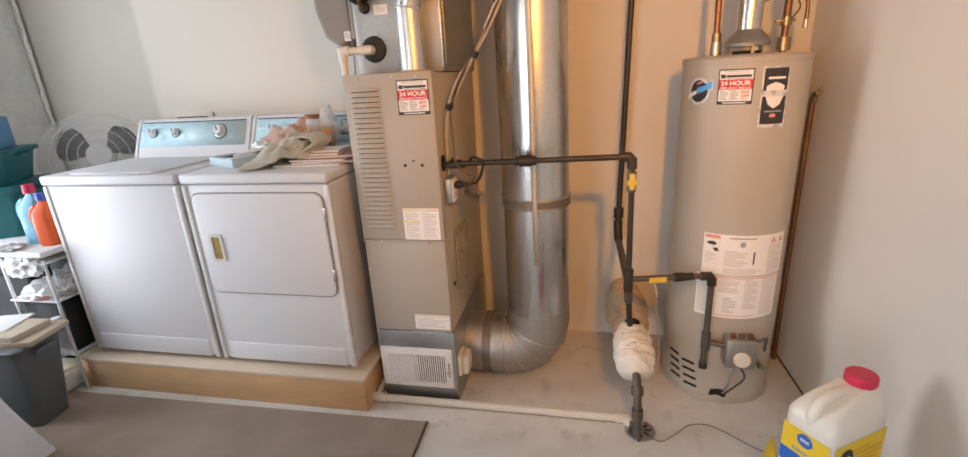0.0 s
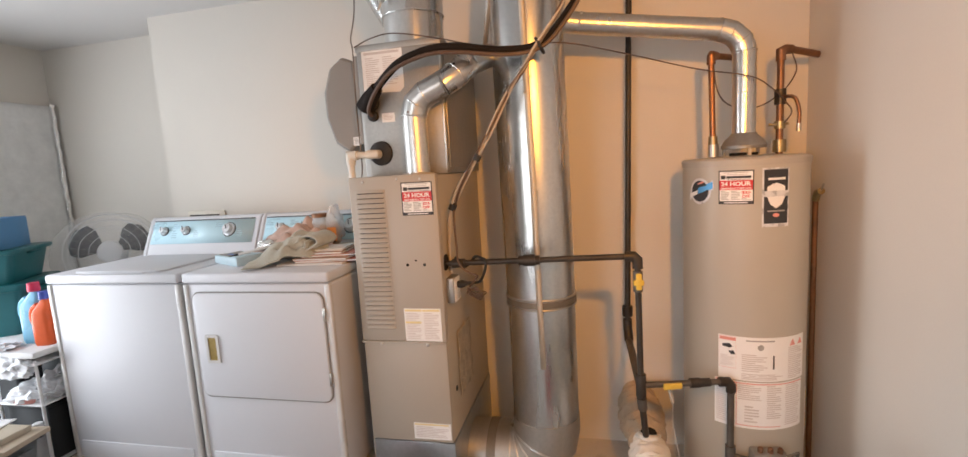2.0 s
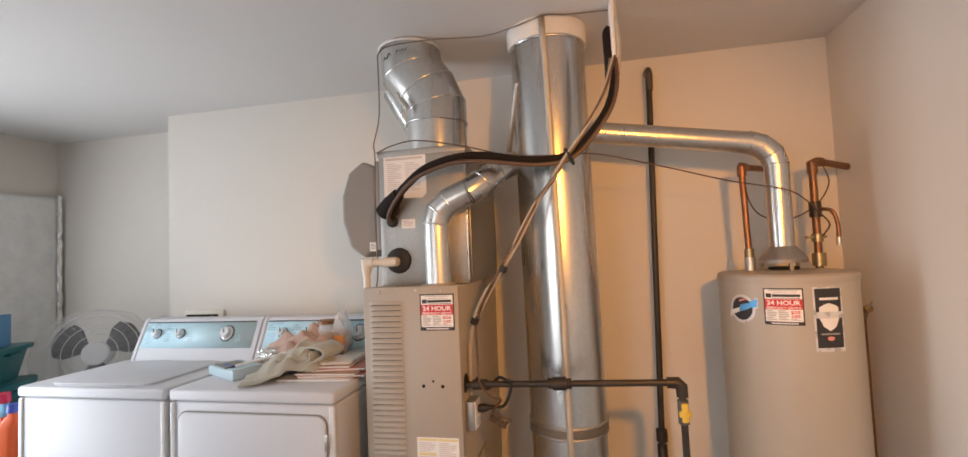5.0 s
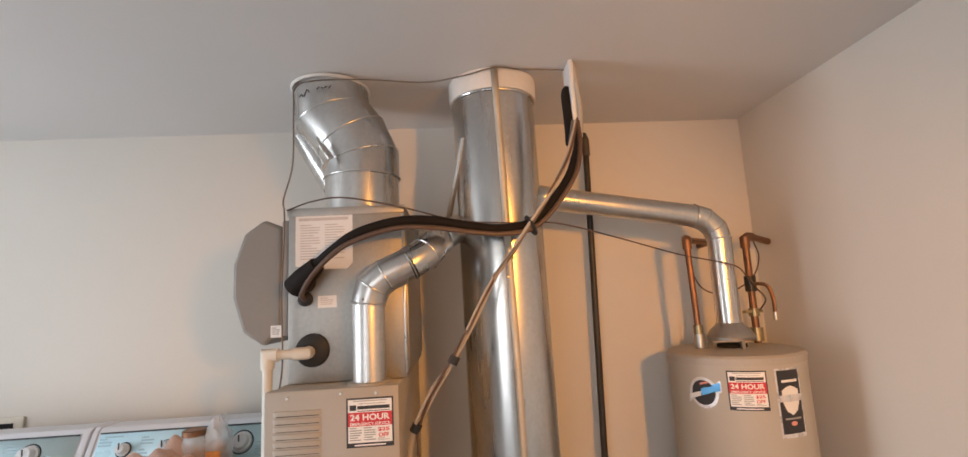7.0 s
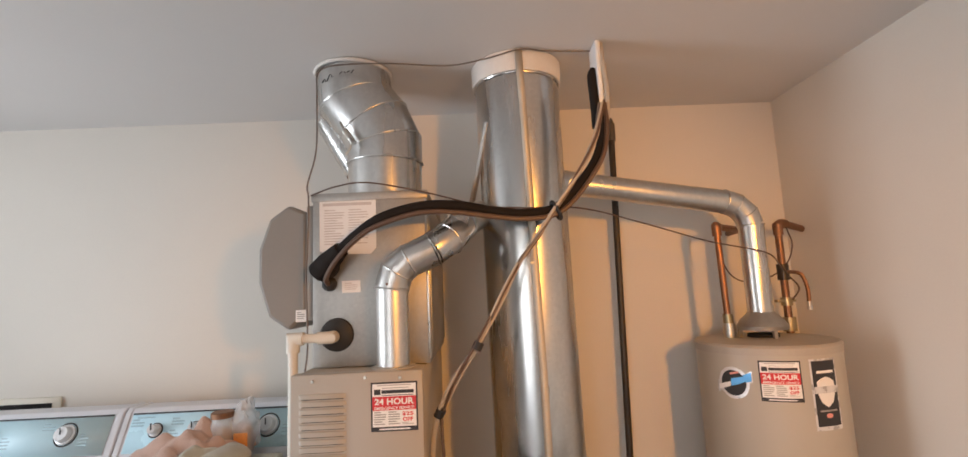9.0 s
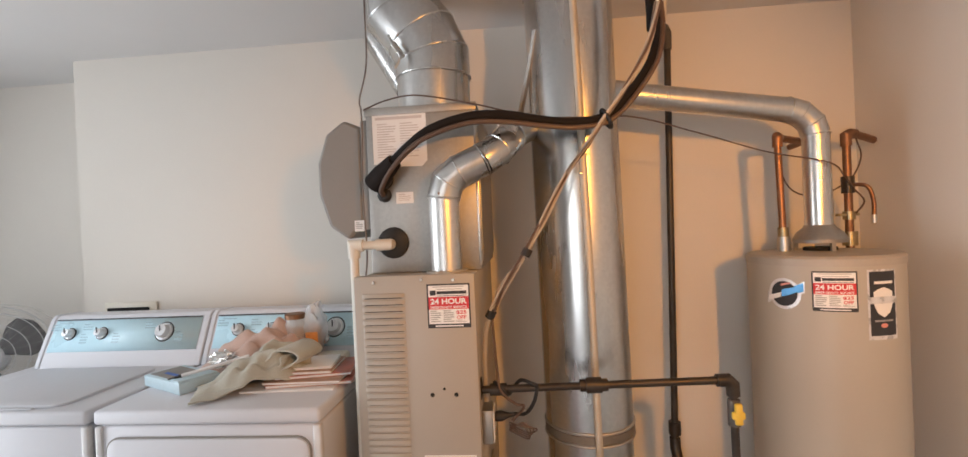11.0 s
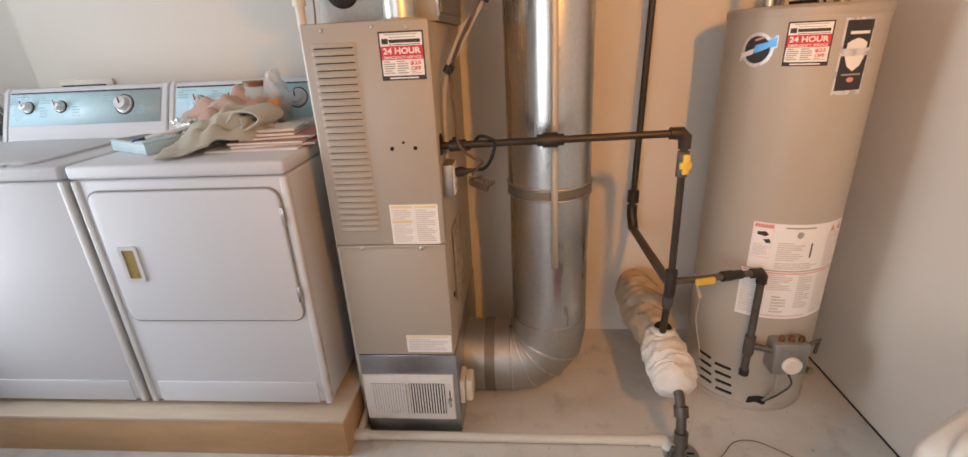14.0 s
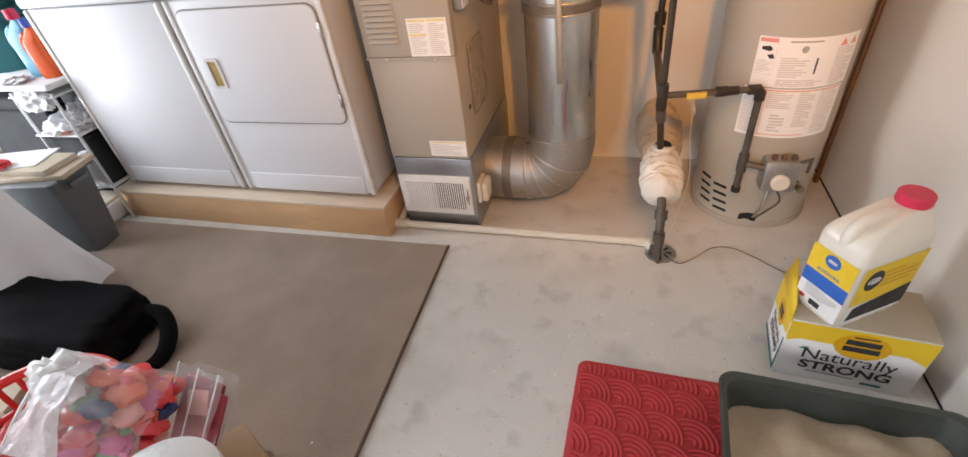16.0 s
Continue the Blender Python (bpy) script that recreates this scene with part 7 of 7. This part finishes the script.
for v in b.verts:
    n0 = v.co.copy()
    r = (abs(n0.x) ** 9 + abs(n0.y) ** 9 + abs(n0.z) ** 9) ** (1 / 9)
    q = n0 / r
    k = 1 + 0.07 * noise.noise(q * 2.2) + 0.03 * (1 - 2 * abs(noise.noise(q * 4))) + 0.012 * noise.noise(q * 9)
    v.co = pose(-1.95, 0.962, 0.100, 0, 0, 4) @ Vector((q.x * 0.325 * k, q.y * 0.15 * k, max(-0.095, q.z * 0.095 * k * (1.1 - 0.15 * q.x))))
part("body", b, "cloth_black", bg, sharp=180)
strap = tube([(-1.62, 1.08, 0.12), (-1.555, 1.085, 0.10), (-1.505, 1.04, 0.06), (-1.475, 0.97, 0.035), (-1.48, 0.91, 0.03), (-1.515, 0.87, 0.03)], [0.022, 0.028, 0.030, 0.028, 0.026, 0.016], 12, smooth=6)
part("strap", strap, "cloth_black", bg, sharp=180)
part("zip", tube([(-2.2, 0.83, 0.17), (-1.95, 0.82, 0.185), (-1.68, 0.84, 0.17)], 0.006, 8, smooth=6), "black", bg)

# red basket with bagged things
rb = thing("laundry_basket", (-1.33, 0.40, 0), "red plastic laundry basket full of plastic bags", "basket")
BX, BY, BH = -1.25, 0.50, 0.37


def oval(t, z, r):
    a = 2 * math.pi * t
    return Vector((BX + r * 0.89 * math.cos(a), BY + r * 0.83 * math.sin(a), z))


part("rim", tube([oval(k / 48, BH, 0.265) for k in range(49)], 0.014, 10), "red_plastic", rb)
part("floor_panel", lathe([(0.155, 0.01), (0.155, 0.018), (0, 0.018)], (BX, BY, 0), seg=36), "red_plastic", rb)
for z, r in ((0.015, 0.195), (0.10, 0.21), (0.19, 0.227), (0.28, 0.243)):
    part("band", tube([oval(k / 40, z, r) for k in range(41)], 0.010, 8), "red_plastic", rb)
for k in range(30):
    part("rib", tube([oval(k / 30, 0.012, 0.195), oval(k / 30, BH, 0.263)], 0.0075, 6), "red_plastic", rb)
for nm, mt, c_, size, sd_, lab in (("plastic_bag", "white_plastic", (-1.235, 0.63, 0.30), (0.085, 0.05, 0.085), 31, "crumpled white plastic bag in the basket"),
                               ("plastic_bag", "white_plastic", (-1.16, 0.44, 0.22), (0.10, 0.10, 0.06), 37, "crumpled white plastic bag in the basket"),
                               ("printed_packet", "red_plastic", (-1.33, 0.52, 0.18), (0.10, 0.13, 0.07), 35, "red printed packet in the basket")):
    o = thing(nm, c_, lab, "bag" if "bag" in nm else "packet")
    part("lump", crumple(c_, size, sd_, 0.4, 7, 4), mt, o)
cn = thing("sweet_bag", (-1.05, 0.58, 0.36), "clear zip bag of brightly wrapped sweets across the basket rim", "bag")
rnd = random.Random(7)


def on_bag(u, v, h):
    """The lying bag's surface: u from the open end, v across, h above its middle sheet."""
    a = Vector((-1.17, 0.44, 0.395)).lerp(Vector((-0.88, 0.47, 0.35)), u)
    c = Vector((-1.285, 0.69, 0.41)).lerp(Vector((-0.965, 0.715, 0.365)), u)
    swell = math.sin(math.pi * min(1, u * 0.8 + 0.1)) * math.sin(math.pi * v)
    return a.lerp(c, v) + Vector((0, 0, h * (0.25 + swell)))


def film(u0, u1, h, seed, amp, fine=1.0):
    b = bmesh.new()
    g = []
    for i in range(41):
        row = []
        for k in range(31):
            u, v = u0 + (u1 - u0) * i / 40, k / 30
            n1 = 1 - 2 * abs(noise.noise(Vector((u * 5 + v * 3, v * 6 - u * 2, seed)) * fine))
            n2 = 1 - 2 * abs(noise.noise(Vector((u * 13 - v * 5, v * 12, seed + 5)) * fine))
            row.append(b.verts.new(on_bag(u, v, h) + Vector((0, 0, amp * (n1 + 0.45 * n2)))))
        g.append(row)
    for p, q in zip(g, g[1:]):
        for k in range(30):
            b.faces.new((p[k], p[k + 1], q[k + 1], q[k]))
    return b


part("film", film(0, 1, 0.055, 2.0, 0.010), "bag_film", cn)
part("film", film(0, 1, -0.05, 6.0, 0.008), "bag_film", cn)
part("open_end", film(-0.02, 0.44, 0.066, 9.0, 0.016, 0.45), "bag_band", cn, "frosty white open end")
part("zip_strip", tube([on_bag(-0.02, k / 12, 0.06) + Vector((0, 0, 0.01)) for k in range(13)], 0.004, 6), "white_plastic", cn)
for k in range(110):
    u, v = rnd.uniform(0.36, 0.98), rnd.uniform(0.06, 0.94)
    c_ = on_bag(u, v, rnd.uniform(-0.03, 0.035))
    col = rnd.choice(("red_plastic", "red_plastic", "red_plastic", "red", "red", "red_plastic", "magenta", "red", "green_candy", "navy", "orange", "red", "pink", "red", "red_plastic"))
    part("sweet", crumple(c_ - Vector((0, 0, 0.010)), (rnd.uniform(0.024, 0.05), rnd.uniform(0.018, 0.034), 0.010), k, 0.4, 4, 2), col, cn)
zb = thing("zip_bag", (-0.91, 0.66, 0.3), "clear zip bag of dark red packets standing at the basket edge", "bag")
mq = pose(-0.905, 0.60, 0.24, 44, 0, -8)
for h, sd_ in ((0.026, 3), (-0.02, 8)):
    b = sheet_of_cloth(mq, 0.155, 0.23, lambda u, v: (u - 0.5 + 0.05 * v, v - 0.1, h + 0.014 * (1 - 2 * abs(noise.noise(Vector((u * 6, v * 2, sd_)))))), 30, 24)
    part("film", b, "bag_film", zb)
part("packet", box(-0.075, -0.05, -0.012, 0.05, 0.175, 0.006, 0.005, m=mq), "wine", zb, "dark red packet")
part("packet", box(-0.03, -0.06, 0.0065, 0.085, 0.16, 0.014, 0.004, m=mq), "wine", zb, "dark red packet")
part("packet", box(-0.01, 0.09, 0.0145, 0.06, 0.15, 0.019, 0.003, m=mq @ pose(0, 0, 0, 0, 0, 12)), "pink", zb, "pale pink packet")
for k in (-0.075, -0.005, 0.062):
    part("seam", tube([mq @ Vector((k, y, 0.034)) for y in (-0.02, 0.1, 0.18, 0.208)], 0.0022, 6), "white_plastic", zb)
bk = thing("white_bucket", (-0.73, 0.40, 0), "white plastic bucket with a domed lid", "bucket")
part("pail", lathe([(0.10, 0), (0.105, 0.005), (0.125, 0.40), (0.13, 0.405)], (-0.745, 0.43, 0.0085), seg=44), "white_plastic", bk)
part("lid", lathe([(0.134, 0), (0.136, 0.006), (0.134, 0.02), (0.11, 0.032), (0.05, 0.04), (0, 0.041)], (-0.745, 0.43, 0.405), seg=44), "white_plastic", bk)
cx_ = thing("open_carton", (-0.78, 0.66, 0), "small cardboard carton with a dark red edge", "carton")
part("carton", box(-0.09, -0.10, 0.0085, 0.09, 0.10, 0.16, 0.004, m=pose(-0.86, 0.60, 0, 0, 0, -30)), "card", cx_)
part("edge", box(0.075, -0.10, 0.1605, 0.09, 0.10, 0.172, 0.003, m=pose(-0.86, 0.60, 0, 0, 0, -30)), "red", cx_)
ws = thing("wooden_strip", (-2.0, 0.72, 0), "pale wooden boards on the floor behind the basket", "board")
part("board", box(-0.16, -0.10, 0, 0.12, 0.06, 0.03, 0.003, m=pose(-2.0, 0.70, 0.0085, 0, 0, 20)), "wood_top", ws)

# crumbs and flecks on the concrete
rnd = random.Random(11)
b = bmesh.new()
for k in range(90):
    x, y = rnd.gauss(-0.35, 0.4), rnd.uniform(0.5, 1.8)
    if x > 0.9 or (x < -0.62 and rnd.random() < 0.85):
        continue
    r = rnd.uniform(0.0012, 0.0045)
    z = 0.0085 if x < -0.62 else 0.0005
    q = [b.verts.new((x + r * math.cos(a + k), y + r * rnd.uniform(0.5, 1.4) * math.sin(a + k), z)) for a in (0, 1.6, 3.1, 4.7)]
    t = b.verts.new((x, y, z + r * 0.8))
    for i in range(4):
        b.faces.new((q[i], q[(i + 1) % 4], t))
tagged(part("floor_crumbs", b, "paper", None, "white crumbs and flecks scattered on the floor"), category="debris", kind="stuff")
